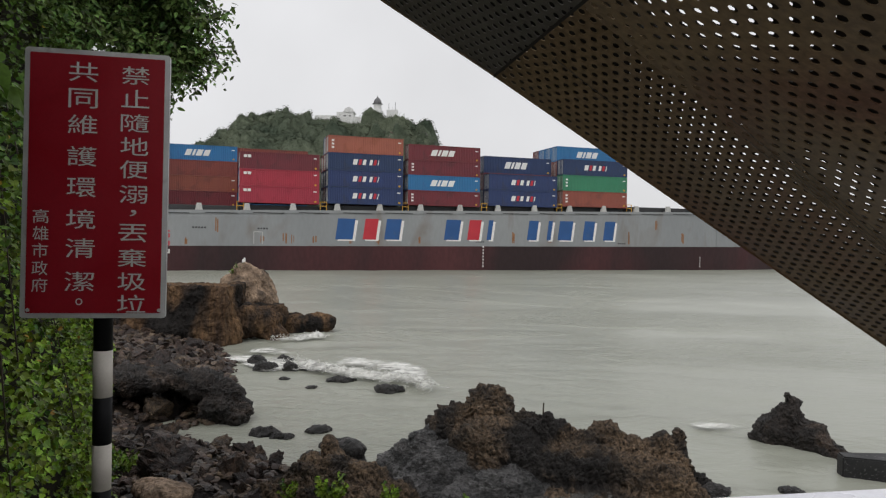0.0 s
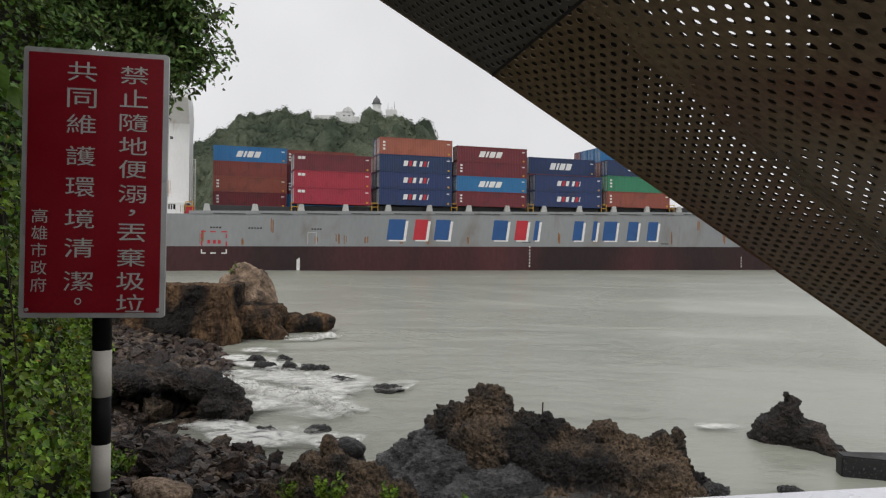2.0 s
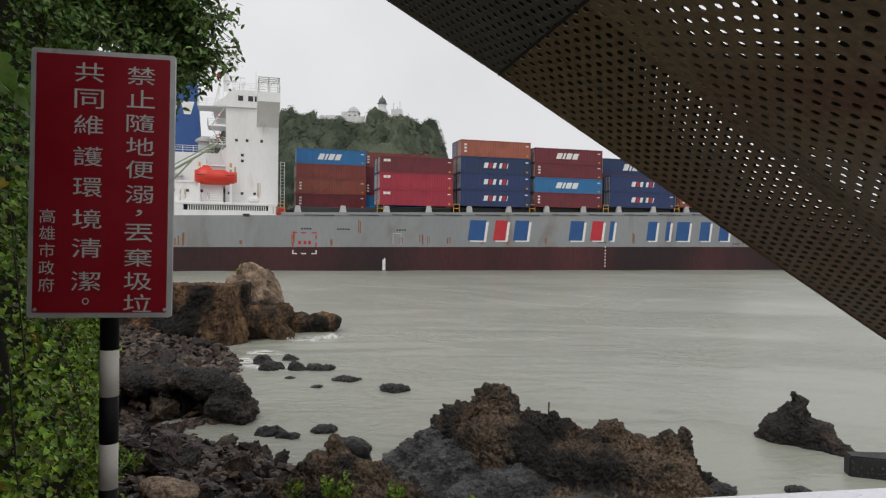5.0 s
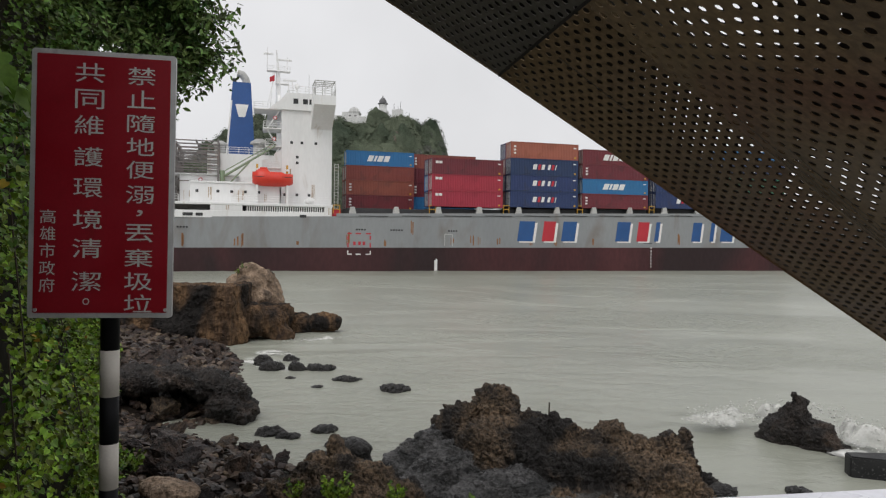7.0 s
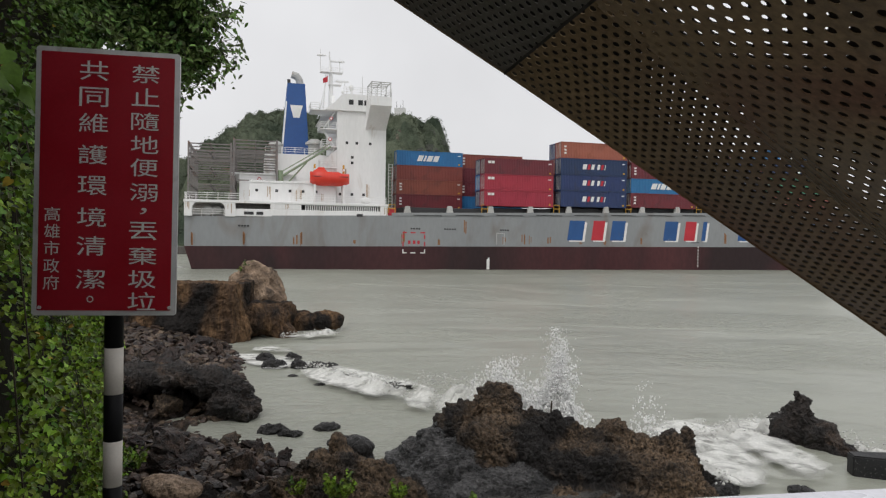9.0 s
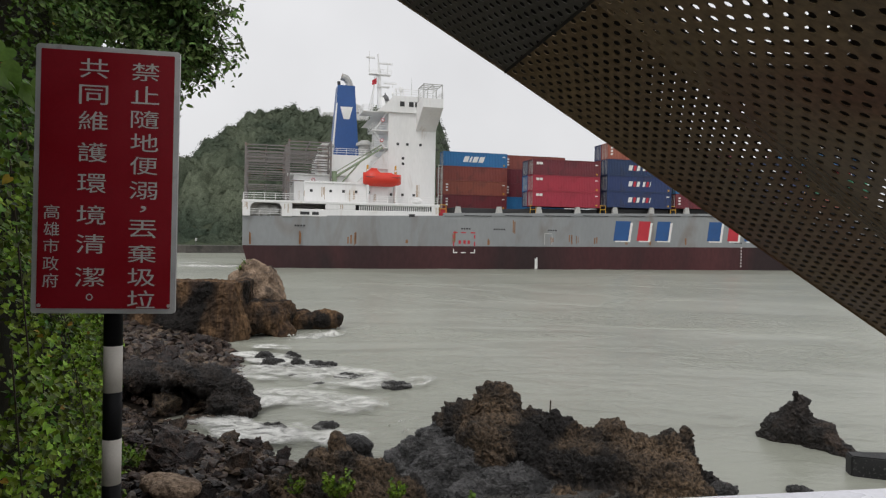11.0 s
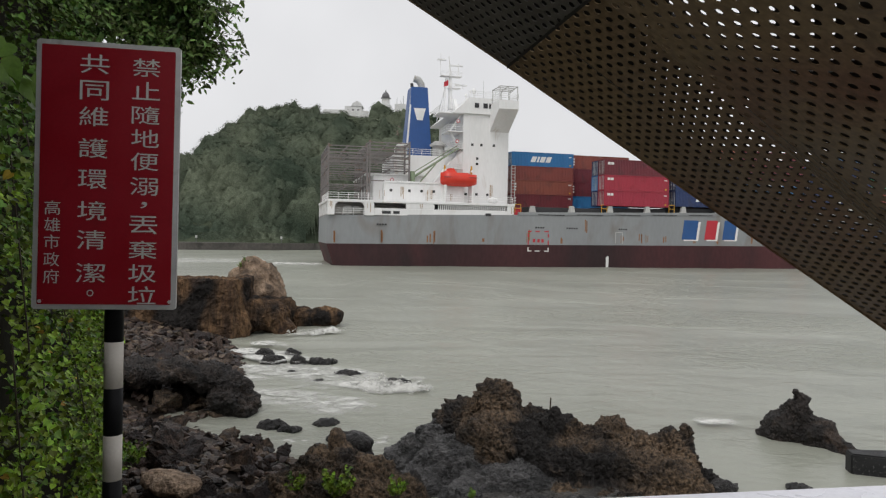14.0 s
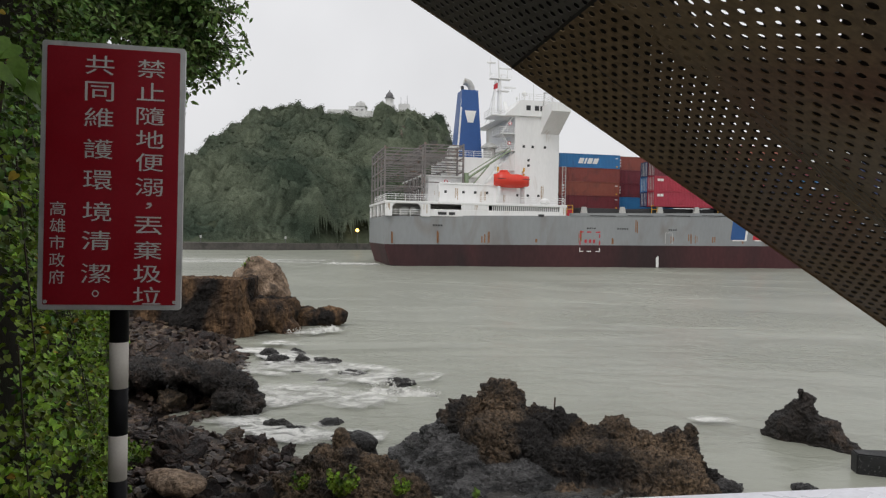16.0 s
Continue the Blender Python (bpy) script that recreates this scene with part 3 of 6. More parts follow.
def build_hull():
    stations = [-60.8, -58, -54, -49, -45] + list(range(-40, 71, 10)) + [76, 82, 88, 94, 100, 106, 111, 115]
    bm = bmesh.new()
    loft(bm, [hull_ring(a, deck_z(a), boot_z(a)) for a in stations])
    hull = part("hull", bm, HULL_GREY, ship, "grey hull plating with rust streaks")
    bm = bmesh.new()
    rings = []
    for a in stations:
        lift = max(0.0, (-55 - a) / 6.3)
        b, c = hull_breadth(a) + 0.012, BEAM / 2
        aft = a + 1.1 * lift
        rings.append([(a, c - b, boot_z(a)), (aft, c - b, -0.6 + 0.8 * lift), (aft, c - b * 0.86, -2.5 + 2.2 * lift), (aft, far_side(a) - b * 0.14, -2.5 + 2.2 * lift), (aft, far_side(a) + 0.01, -0.6 + 0.8 * lift), (a, far_side(a) + 0.01, boot_z(a))])
    loft(bm, rings)
    part("bottom_paint", bm, HULL_RED, ship, "dark red bottom paint")
    # plating seams along the side
    for a in range(-52, 84, 9):
        bm = bmesh.new()
        y = BEAM / 2 - hull_breadth(a)
        box(bm, a - 0.03, a + 0.03, y - 0.012, y + 0.05, boot_z(a) + 0.05, deck_z(a) - 0.1)
        part("plate_seam", bm, HULL_GREY, hull)
    # the upper edge: a thick gunwale strake with a shadowed underside
    bm = bmesh.new()
    rings = []
    for a in [s for s in stations if -31 <= s <= 76]:
        rings.append([(a, -0.10, deck_z(a) + 0.45), (a, -0.10, deck_z(a) - 0.02), (a, 0.5, deck_z(a) - 0.02), (a, 0.5, deck_z(a) + 0.45)])
    loft(bm, rings)
    part("gunwale", bm, HULL_GREY, ship)
    bm = bmesh.new()
    rings = [[(a, hull_breadth(a) * -0.96 + BEAM / 2, deck_z(a) + 0.1), (a, far_side(a) - 0.5, deck_z(a) + 0.1)] for a in stations]
    loft(bm, rings, closed=False, caps=False)
    part("deck", bm, DECK_GREEN, ship, "red-brown painted deck")
    return hull


hull = build_hull()


def side_bar(a0, a1, z0, z1, material, name, lean=0.0, depth=0.02, y=0.0, parent=None, label=""):
    """A flat painted shape on the ship's side, leaning forward."""
    bm = bmesh.new()
    prism(bm, [(a0, z0), (a1, z0), (a1 + lean, z1), (a0 + lean, z1)], y - depth, y + 0.02)
    return part(name, bm, material, parent or hull, label)


# the shipping line's lettering as plain leaning blocks in its colours, each with a white shade
def name_blocks():
    words = ((0.0, 11.6, (("b", 4.0), ("r", 3.1), ("b", 3.6))), (18.3, 8.7, (("b", 3.7), ("r", 3.1), ("b", 1.0))), (33.6, 18.2, (("b", 2.6), ("b", 1.0), ("b", 3.8), ("b", 3.0), ("b", 3.0))))
    for start, length, blocks in words:
        gap = (length - sum(w for _, w in blocks)) / max(1, len(blocks) - 1)
        a = start
        for kind, w in blocks:
            z0, z1 = 4.85 + a * 0.009, 8.3 + a * 0.011
            side_bar(a + 0.38, a + max(w * 0.70, 0.8) + 0.42, z0 - 0.12, z1 - 0.25, LETTER_WHITE, "letter_shade", 0.45, 0.014)
            side_bar(a, a + max(w * 0.70, 0.8), z0 + 0.1, z1, LETTER_RED if kind == "r" else LETTER_BLUE, "letter_block", 0.45, 0.028)
            a += w + gap


name_blocks()
# draught and position marks, rust runs
side_bar(-14.25, -13.75, 0.05, 1.75, LETTER_WHITE, "white_mark")
for a0, a1, z0, z1 in ((-28.3, -27.6, 5.75, 5.95), (-27.0, -26.2, 5.75, 5.95), (-25.4, -24.6, 5.75, 5.95), (-28.3, -28.1, 4.9, 5.5), (-24.8, -24.6, 4.9, 5.5), (-28.3, -28.1, 3.7, 4.4), (-24.8, -24.6, 3.7, 4.4), (-27.4, -27.0, 4.05, 4.6), (-26.6, -26.2, 4.05, 4.6), (-25.9, -25.5, 4.05, 4.6)):
    side_bar(a0, a1, z0, z1, LETTER_RED, "tug_mark")
for a0, a1 in ((-28.3, -27.6), (-27.0, -26.2), (-25.4, -24.6)):
    side_bar(a0, a1, 2.55, 2.72, LETTER_WHITE, "tug_mark")
side_bar(-28.3, -28.12, 2.55, 3.2, LETTER_WHITE, "tug_mark")
side_bar(-24.78, -24.6, 2.55, 3.2, LETTER_WHITE, "tug_mark")
rust_rng = random.Random(11)
for a, z, h in ((-59.8, 3.5, 2.2), (-45.0, 3.5, 1.9), (-44.0, 3.6, 2.3), (-28.4, 3.9, 2.4), (-8.0, 4.2, 2.0), (-6.7, 4.2, 1.5), (-3.4, 4.3, 1.2), (2.5, 4.2, 2.3), (31.0, 4.6, 2.3), (54.0, 4.7, 2.4), (-52.3, 3.6, 2.2), (45.0, 3.0, 1.2), (-11.4, 4.2, 1.2), (66.0, 5.0, 2.0), (-36.0, 3.6, 1.0), (-18.0, 5.5, 2.6), (7.0, 4.2, 0.8), (14.0, 4.3, 1.4), (38.0, 4.5, 1.2), (-22.5, 3.8, 1.2), (60.0, 7.5, 2.3)):
    for k in range(3):
        x = a + rust_rng.uniform(-0.25, 0.25)
        side_bar(x, x + rust_rng.uniform(0.06, 0.24), z + rust_rng.uniform(0, 0.5), z + h * rust_rng.uniform(0.7, 1.0), RUST, "rust_run", 0, 0.006)
for a, n in ((-53.2, 4), (-21.5, 5), (-12.0, 4), (-10.0, 0), (52.0, 4), (-27.0, 4), (24.0, 4)):
    for k in range(n):
        side_bar(a + k * 0.42, a + k * 0.42 + 0.3, 6.35 if a < 0 else 4.75, 6.6 if a < 0 else 4.95, SHIP_DARK, "mark_bar", 0, 0.006)
for a, n in ((25.3, 7), (70.0, 4), (-14.0, 3)):
    for k in range(n):
        side_bar(a, a + 0.22, 0.6 + k * 0.55, 0.85 + k * 0.55, LETTER_WHITE, "draught_mark", 0, 0.02)
side_bar(-12.6, -12.5, 4.1, 5.9, SHIP_GREY, "pilot_door_frame")
side_bar(-11.3, -11.2, 4.1, 5.9, SHIP_GREY, "pilot_door_frame")
side_bar(-12.6, -11.2, 5.9, 6.0, SHIP_GREY, "pilot_door_frame")


def deck_fittings():
    """Lashing posts along the gunwale, dark coamings and freeing slots below the boxes."""
    a = -27.5
    while a < 74:
        bm = bmesh.new()
        z = deck_z(a) + 0.4
        prism(bm, [(a - 0.55, z), (a + 0.55, z), (a + 0.32, z + 1.1), (a - 0.32, z + 1.1)], 0.0, 0.5)
        part("lashing_post", bm, SHIP_GREY, ship)
        bm = bmesh.new()
        box(bm, a + 0.9, a + 5.6, -0.125, -0.10, deck_z(a) + 0.02, deck_z(a) + 0.13)
        part("freeing_slot", bm, SHIP_DARK, ship)
        a += 6.95
    for a0, a1 in ((-28.0, -14.8), (-14.6, -2.6), (-1.2, 11.2), (12.0, 25.0), (26.3, 39.4), (40.5, 53.8), (55.0, 72.0)):
        bm = bmesh.new()
        z = deck_z((a0 + a1) / 2)
        box(bm, a0, a1, 1.2, BEAM - 1.2, z, z + 1.25, 0.05)
        part("hatch_cover", bm, SHIP_DARK, ship)
    for a in (-30.0, -14.6, -1.9, 11.6, 25.6, 40.0, 54.4):
        bm = bmesh.new()
        z = deck_z(a) + 0.45
        for x in (a - 0.5, a + 0.5):
            rod(bm, (x, 0.3, z), (x, 0.3, z + 1.3), 0.06, n=6)
        for h in (0.65, 1.3):
            rod(bm, (a - 0.5, 0.3, z + h), (a + 0.5, 0.3, z + h), 0.06, n=6)
        part("ladder_guard", bm, YELLOW, ship)
    bm = bmesh.new()
    box(bm, -30.6, -29.3, 0.4, 1.4, deck_z(-30), deck_z(-30) + 1.2, 0.05)
    part("fire_locker", bm, LETTER_RED, ship)


deck_fittings()


def rails(points, posts=1.5, height=1.05, parent=None, r=0.045):
    """A railing along a line of points."""
    bm = bmesh.new()
    for p, q in zip(points, points[1:]):
        p, q = Vector(p), Vector(q)
        n = max(1, int((q - p).length / posts))
        for i in range(n + 1):
            b = p.lerp(q, i / n)
            rod(bm, b, b + Vector((0, 0, height)), r, n=5)
        for h in (0.35, 0.7, 1.0):
            rod(bm, p + Vector((0, 0, h * height)), q + Vector((0, 0, h * height)), r * 0.9, n=5)
    return part("railing", bm, SHIP_WHITE, parent or ship)


def block(name, x0, x1, y0, y1, z0, z1, material=None, parent=None, bevel=0.06):
    bm = bmesh.new()
    box(bm, x0, x1, y0, y1, z0, z1, bevel)
    return part(name, bm, material or SHIP_WHITE, parent or ship)


def stern_house():
    """The open mooring deck at the stern and the long gallery under the upper deck."""
    top = 10.15
    block("upper_deck", -60.9, -52.0, 0.0, 20.4, top - 0.32, top + 0.08)
    block("upper_deck", -52.0, -30.6, 0.0, BEAM - 1.2, top - 0.32, top + 0.08)
    block("stern_pillar", -60.8, -59.7, 0.05, 0.5, 7.8, top - 0.3)
    block("stern_pillar", -55.1, -53.6, 0.05, 0.6, 7.8, top - 0.3)
    block("stern_pillar", -31.9, -30.7, 0.05, 0.6, 8.2, top - 0.3)
    block("side_plate", -53.6, -38.0, 0.04, 0.35, 7.9, 9.0)
    block("side_plate", -38.0, -31.9, 0.04, 0.35, 8.1, 9.05)
    block("side_plate", -48.6, -44.0, 0.06, 0.33, 9.0, top - 0.3)
    block("inner_wall", -60.0, -31, 4.2, 18.5, 7.8, top - 0.3, SHIP_GREY)
    for y in (BEAM - 0.5,):
        block("side_plate", -45.0, -31.0, y - 0.3, y + 0.1, 7.9, 9.0)
    for k in range(4):
        block("stern_pillar", -60.8, -60.4, 4.3 + 5.0 * k, 5.1 + 5.0 * k, 7.8, top - 0.3)
    # round the corner of the mooring opening
    for cx, s in ((-55.1, -1), (-59.7, 1)):
        bm = bmesh.new()
        pts = [(cx, top - 0.3)] + [(cx + s * 0.9 * (1 - math.sin(i * math.pi / 12)), top - 0.3 - 0.9 * (1 - math.cos(i * math.pi / 12))) for i in range(7)]
        prism(bm, pts, 0.06, 0.5)
        part("corner_plate", bm, SHIP_WHITE, ship)
    # gallery bars
    for i in range(34):
        a = -43.4 + i * 0.335
        block("gallery_bar", a, a + 0.13, 0.12, 0.25, 8.95, top - 0.3, None, None, 0.0)
    block("gallery_back", -44, -31.9, 1.6, 1.8, 8.1, top - 0.3, SHIP_DARK)
    for a0, a1 in ((-52.4, -51.0), (-50.6, -49.6), (-35.6, -34.6)):
        block("fairlead", a0, a1, -0.02, 0.1, 8.15, 8.6, SHIP_DARK, None, 0.04)
    rails([(-60.7, BEAM / 2, 10.2), (-60.7, 0.1, 10.2), (-53.0, 0.1, 10.2)])
    rails([(-45.5, 0.1, 10.2), (-31.0, 0.1, 10.2)])
    rails([(-60.0, 0.2, 7.8), (-55.2, 0.2, 7.8)])
    # mooring winch
    winch = part("mooring_winch", rod(bmesh.new(), (-57.6, 1.6, 8.6), (-57.6, 3.2, 8.6), 0.55, n=14), SHIP_DARK, ship)
    bm = bmesh.new()
    rod(bm, (-57.6, 1.3, 8.6), (-57.6, 1.45, 8.6), 0.75, n=14)
    rod(bm, (-56.2, 1.3, 8.7), (-56.2, 2.4, 8.7), 0.6, n=14)
    part("drum", bm, SHIP_GREY, winch)


def porthole(x, y, z, parent, s=0.42):
    bm = bmesh.new()
    box(bm, x - s / 2, x + s / 2, y - 0.04, y + 0.05, z - s / 2, z + s / 2, 0.06)
    part("porthole", bm, SHIP_DARK, parent)


def bridge_house():
    low = block("aft_house", -53.2, -45.0, 4.5, 23, 10.2, 14.5)
    block("house_roof", -54.4, -44.5, 4.1, 23.4, 14.5, 14.72, SHIP_WHITE)
    side = block("side_house", -51.7, -38.5, 2.75, 24.8, 10.2, 13.2)
    for a in (-50.6, -47.6, -45.6, -43.6, -41.6, -37.6, -35.7, -33.8):
        porthole(a, 2.74 if a < -38.5 else 4.98, 12.0 if a < -38.5 else 11.9, side)
    block("house_bulwark", -51.7, -41.2, 2.6, 2.75, 13.2, 13.5)
    casing = block("engine_casing", -49.4, -37.0, 7.5, 20.5, 10.2, 18.3)
    rails([(-49.3, 7.6, 18.3), (-40.0, 7.6, 18.3)], parent=casing)
    # sloping plate from casing to tower
    bm = bmesh.new()
    prism(bm, [(-43.5, 13.0), (-37.5, 13.0), (-37.5, 19.8), (-40.2, 17.2)], 5.2, 7.4)
    part("sloping_plate", bm, SHIP_WHITE, ship)
    tower = block("bridge_tower", -38.2, -30.2, 5.0, 22.6, 10.2, 25.3)
    for a, z in ((-36.6, 20.2), (-35.0, 20.2), (-32.8, 20.2), (-35.7, 17.9), (-35.7, 17.0), (-32.0, 22.9)):
        porthole(a, 4.97, z, tower)
    bm = bmesh.new()
    prism(bm, [(-40.2, 25.3), (-30.2, 25.3), (-30.2, 28.0), (-37.4, 28.0), (-38.3, 26.9)], 4.6, 23.0)
    top = part("wheelhouse", bm, SHIP_WHITE, ship)
    for a in (-36.4, -34.9, -33.9):
        bm = bmesh.new()
        box(bm, a, a + 0.75, 4.55, 4.65, 26.3, 27.1)
        part("window_pane", bm, SHIP_DARK, top)
    # bridge wing reaching out to the ship's side, with a raked underside
    bm = bmesh.new()
    loft(bm, [[(a, 5.1, 22.4), (a, 5.1, 27.0), (a, 0.1, 27.0), (a, 0.1, 25.6)] for a in (-33.6, -30.25)])
    wing = part("bridge_wing", bm, SHIP_WHITE, ship)
    bm = bmesh.new()
    loft(bm, [[(a, 22.5, 22.4), (a, 27.5, 25.6), (a, 27.5, 27.0), (a, 22.5, 27.0)] for a in (-33.6, -30.25)])
    part("bridge_wing", bm, SHIP_WHITE, ship)
    rails([(-33.5, 4.6, 27.0), (-33.5, 0.2, 27.0), (-30.3, 0.2, 27.0), (-30.3, 4.6, 27.0)], 1.1, 1.1, wing)
    bm = bmesh.new()
    for x in (-33.4, -31.9, -30.4):
        for y in (0.4, 4.3):
            rod(bm, (x, y, 27.0), (x, y, 29.3), 0.07, n=6)
        rod(bm, (x, 0.4, 29.3), (x, 4.3, 29.3), 0.07, n=6)
    for y in (0.4, 1.7, 3.0, 4.3):
        rod(bm, (-33.5, y, 29.3), (-30.3, y, 29.3), 0.08, n=6)
    for x in (-33.4, -31.9):
        rod(bm, (x, 0.4, 28.0), (x + 1.5, 0.4, 29.3), 0.05, n=5)
    part("wing_frame", bm, SHIP_GREY, wing)
    rails([(-37.2, 4.7, 28.0), (-30.4, 4.7, 28.0)], 1.2, 1.1, top)
    # aft stair landings
    for z, x0 in ((16.1, -41.0), (19.5, -40.6), (22.3, -40.9), (25.3, -42.4)):
        landing = block("stair_landing", x0, -38.2, 4.8, 9.5, z - 0.12, z + 0.05, None, None, 0.02)
        rails([(-38.3, 4.85, z), (x0, 4.85, z), (x0, 9.4, z)], 1.1, 1.05, landing)
    for z0, z1, flip in ((16.1, 19.5, 0), (19.5, 22.3, 1), (22.3, 25.3, 0), (10.3, 13.2, 1)):
        bm = bmesh.new()
        a0, a1 = (-40.4, -38.4) if flip == 0 else (-38.6, -40.5)
        for y in (5.3, 6.1):
            rod(bm, (a0, y, z0), (a1, y, z1), 0.08, n=6)
        for i in range(9):
            f = (i + 0.5) / 9
            rod(bm, (a0 + (a1 - a0) * f, 5.3, z0 + (z1 - z0) * f), (a0 + (a1 - a0) * f, 6.1, z0 + (z1 - z0) * f), 0.05, n=5)
        part("stair", bm, SHIP_WHITE, ship)
    for x, y, z in ((-39.2, 4.72, 23.9), (-39.3, 4.72, 20.6), (-50.2, 4.42, 13.8)):
        bm = bmesh.new()
        rod(bm, (x, y, z), (x, y - 0.12, z), 0.30, n=14)
        buoy = part("life_ring", bm, LETTER_RED, ship)
        bm = bmesh.new()
        rod(bm, (x, y - 0.10, z), (x, y - 0.14, z), 0.19, n=12)
        part("ring_centre", bm, SHIP_WHITE, buoy)
    # wheelhouse top gear: radar domes, aerials
    for x, z, r in ((-35.6, 29.4, 0.42), (-37.0, 28.7, 0.25)):
        bm = bmesh.new()
        rod(bm, (x, 8, 28), (x, 8, z), 0.12, n=6)
        sphere(bm, (x, 8, z + r * 0.8), (r, r, r * 1.3), 2)
        part("radar_dome", bm, SHIP_WHITE, ship)
    for x, z in ((-33.6, 32.0), (-36.2, 30.0), (-31.4, 30.4)):
        part("aerial", rod(bmesh.new(), (x, 9, 28), (x, 9, z), 0.05, 0.025, 5), SHIP_GREY, ship)
    # front ladder cage beside the tower
    bm = bmesh.new()
    for x in (-29.9, -29.3):
        rod(bm, (x, 4.0, 9.0), (x, 4.0, 17.0), 0.06, n=5)
    for i in range(16):
        rod(bm, (-29.9, 4.0, 9.4 + i * 0.5), (-29.3, 4.0, 9.4 + i * 0.5), 0.04, n=5)
    part("ladder", bm, SHIP_GREY, ship)
    bm = bmesh.new()
    sphere(bm, (-34.0, 1.4, 10.75), (0.9, 0.6, 0.55), 2)
    part("liferaft_canister", bm, SHIP_WHITE, ship)


def funnel_and_mast():
    c = BEAM / 2
    bm = bmesh.new()
    loft(bm, [[(-46.7, c - 2.4, 18.3), (-42.1, c - 2.4, 18.3), (-42.1, c + 2.4, 18.3), (-46.7, c + 2.4, 18.3)], [(-45.75, c - 1.7, 30.7), (-42.85, c - 1.7, 30.7), (-42.85, c + 1.7, 30.7), (-45.75, c + 1.7, 30.7)]])
    funnel = part("funnel", bm, FUNNEL_BLUE, ship, "tall tapering blue funnel")
    # plain white emblem on the funnel's side
    bm = bmesh.new()
    def fy(z):
        return c - 2.4 + 0.7 * (z - 18.3) / 12.4 - 0.04
    pts = ((-45.3, 27.0), (-43.2, 27.0), (-43.75, 24.9), (-44.75, 24.9))
    loft(bm, [[(x, fy(z) - 0.02, z) for x, z in pts], [(x, fy(z) + 0.04, z) for x, z in pts]])
    part("emblem", bm, LETTER_WHITE, funnel, "plain white emblem")
    for x0, x1 in ((-46.76, -45.81),):
        bm = bmesh.new()
        loft(bm, [[(x0 - 0.02, c - 2.45, 18.4), (x0 + 0.28, c - 2.45, 18.4), (x0 + 0.28, c - 2.2, 18.4), (x0 - 0.02, c - 2.2, 18.4)], [(x1 - 0.02, c - 1.75, 29.6), (x1 + 0.2, c - 1.75, 29.6), (x1 + 0.2, c - 1.5, 29.6), (x1 - 0.02, c - 1.5, 29.6)]])
        part("funnel_edge", bm, SHIP_WHITE, funnel)
    pipe = [(-43.5, 30.6), (-43.7, 31.6), (-44.2, 32.3), (-45.0, 32.5)]
    bm = bmesh.new()
    for p, q in zip(pipe, pipe[1:]):
        rod(bm, (p[0], c, p[1]), (q[0], c, q[1]), 0.62, n=12)
    for p in pipe[1:-1]:
        sphere(bm, (p[0], c, p[1]), 0.62, 2)
    part("exhaust_pipe", bm, SHIP_GREY, funnel, "grey curved exhaust pipe")
    bm = bmesh.new()
    rod(bm, (-45.4, c - 0.6, 30.6), (-45.5, c - 0.6, 31.5), 0.28, n=10)
    part("exhaust_pipe", bm, SHIP_DARK, funnel)
    for x, y, s in ((-47.6, 9.6, 1.0), (-41.4, 9.2, 1.25)):
        bm = bmesh.new()
        rod(bm, (x, y, 18.3), (x, y, 18.3 + 1.6 * s), 0.85 * s, n=14)
        vent = part("vent", bm, SHIP_GREY, ship)
        bm = bmesh.new()
        rod(bm, (x, y, 18.3 + 1.5 * s), (x, y, 18.3 + 1.75 * s), 1.25 * s, 1.2 * s, 14)
        rod(bm, (x, y, 18.3 + 1.75 * s), (x, y, 18.3 + 2.2 * s), 1.2 * s, 0.5 * s, 14)
        part("cowl", bm, SHIP_GREY, vent)
    # radar mast
    bm = bmesh.new()
    x = -38.3
    rod(bm, (x, c, 27.5), (x - 0.1, c, 33.6), 0.46, 0.30, 8)
    rod(bm, (x - 0.1, c, 33.6), (x - 0.4, c, 36.9), 0.22, 0.1, 6)
    mast = part("mast", bm, SHIP_WHITE, ship, "white radar mast with platforms")
    for z, a0, a1 in ((33.3, -1.9, 1.9), (31.2, -0.5, 1.7)):
        bm = bmesh.new()
        box(bm, x + a0, x + a1, c - 0.7, c + 0.7, z - 0.06, z + 0.05, 0.02)
        platform = part("platform", bm, SHIP_WHITE, mast)
        rails([(x + a0, c - 0.65, z), (x + a1, c - 0.65, z)], 0.9, 0.8, mast, 0.03)
    for a, z0, z1 in ((-1.9, 33.3, 37.3), (1.4, 33.3, 35.8), (2.3, 31.2, 32.2)):
        part("aerial", rod(bmesh.new(), (x + a, c, z0), (x + a, c, z1), 0.09, 0.05, 6), SHIP_WHITE, mast)
    for a, z, l in ((0.9, 35.3, 1.3), (1.9, 31.9, 1.1), (-1.7, 36.2, 0.8)):
        bm = bmesh.new()
        box(bm, x + a - l, x + a + l, c - 0.15, c + 0.15, z - 0.14, z + 0.14, 0.04)
        part("radar_scanner", bm, SHIP_WHITE, mast)
    bm = bmesh.new()
    for s in (-1, 1):
        rod(bm, (x - 2.2, c + s * 1.2, 25.4), (x - 0.6, c + s * 0.2, 33.0), 0.07, n=5)
        rod(bm, (x - 1.4, c + s * 1.2, 25.4), (x - 0.9, c + s * 0.2, 33.0), 0.07, n=5)
    for i in range(10):
        z = 26 + i * 0.7
        rod(bm, (x - 2.1 + i * 0.14, c - 1.0 + 0.08 * i, z), (x - 1.35 + i * 0.05, c - 1.0 + 0.08 * i, z), 0.05, n=5)
    part("mast_ladder", bm, SHIP_WHITE, mast)
    bm = bmesh.new()
    rows = []
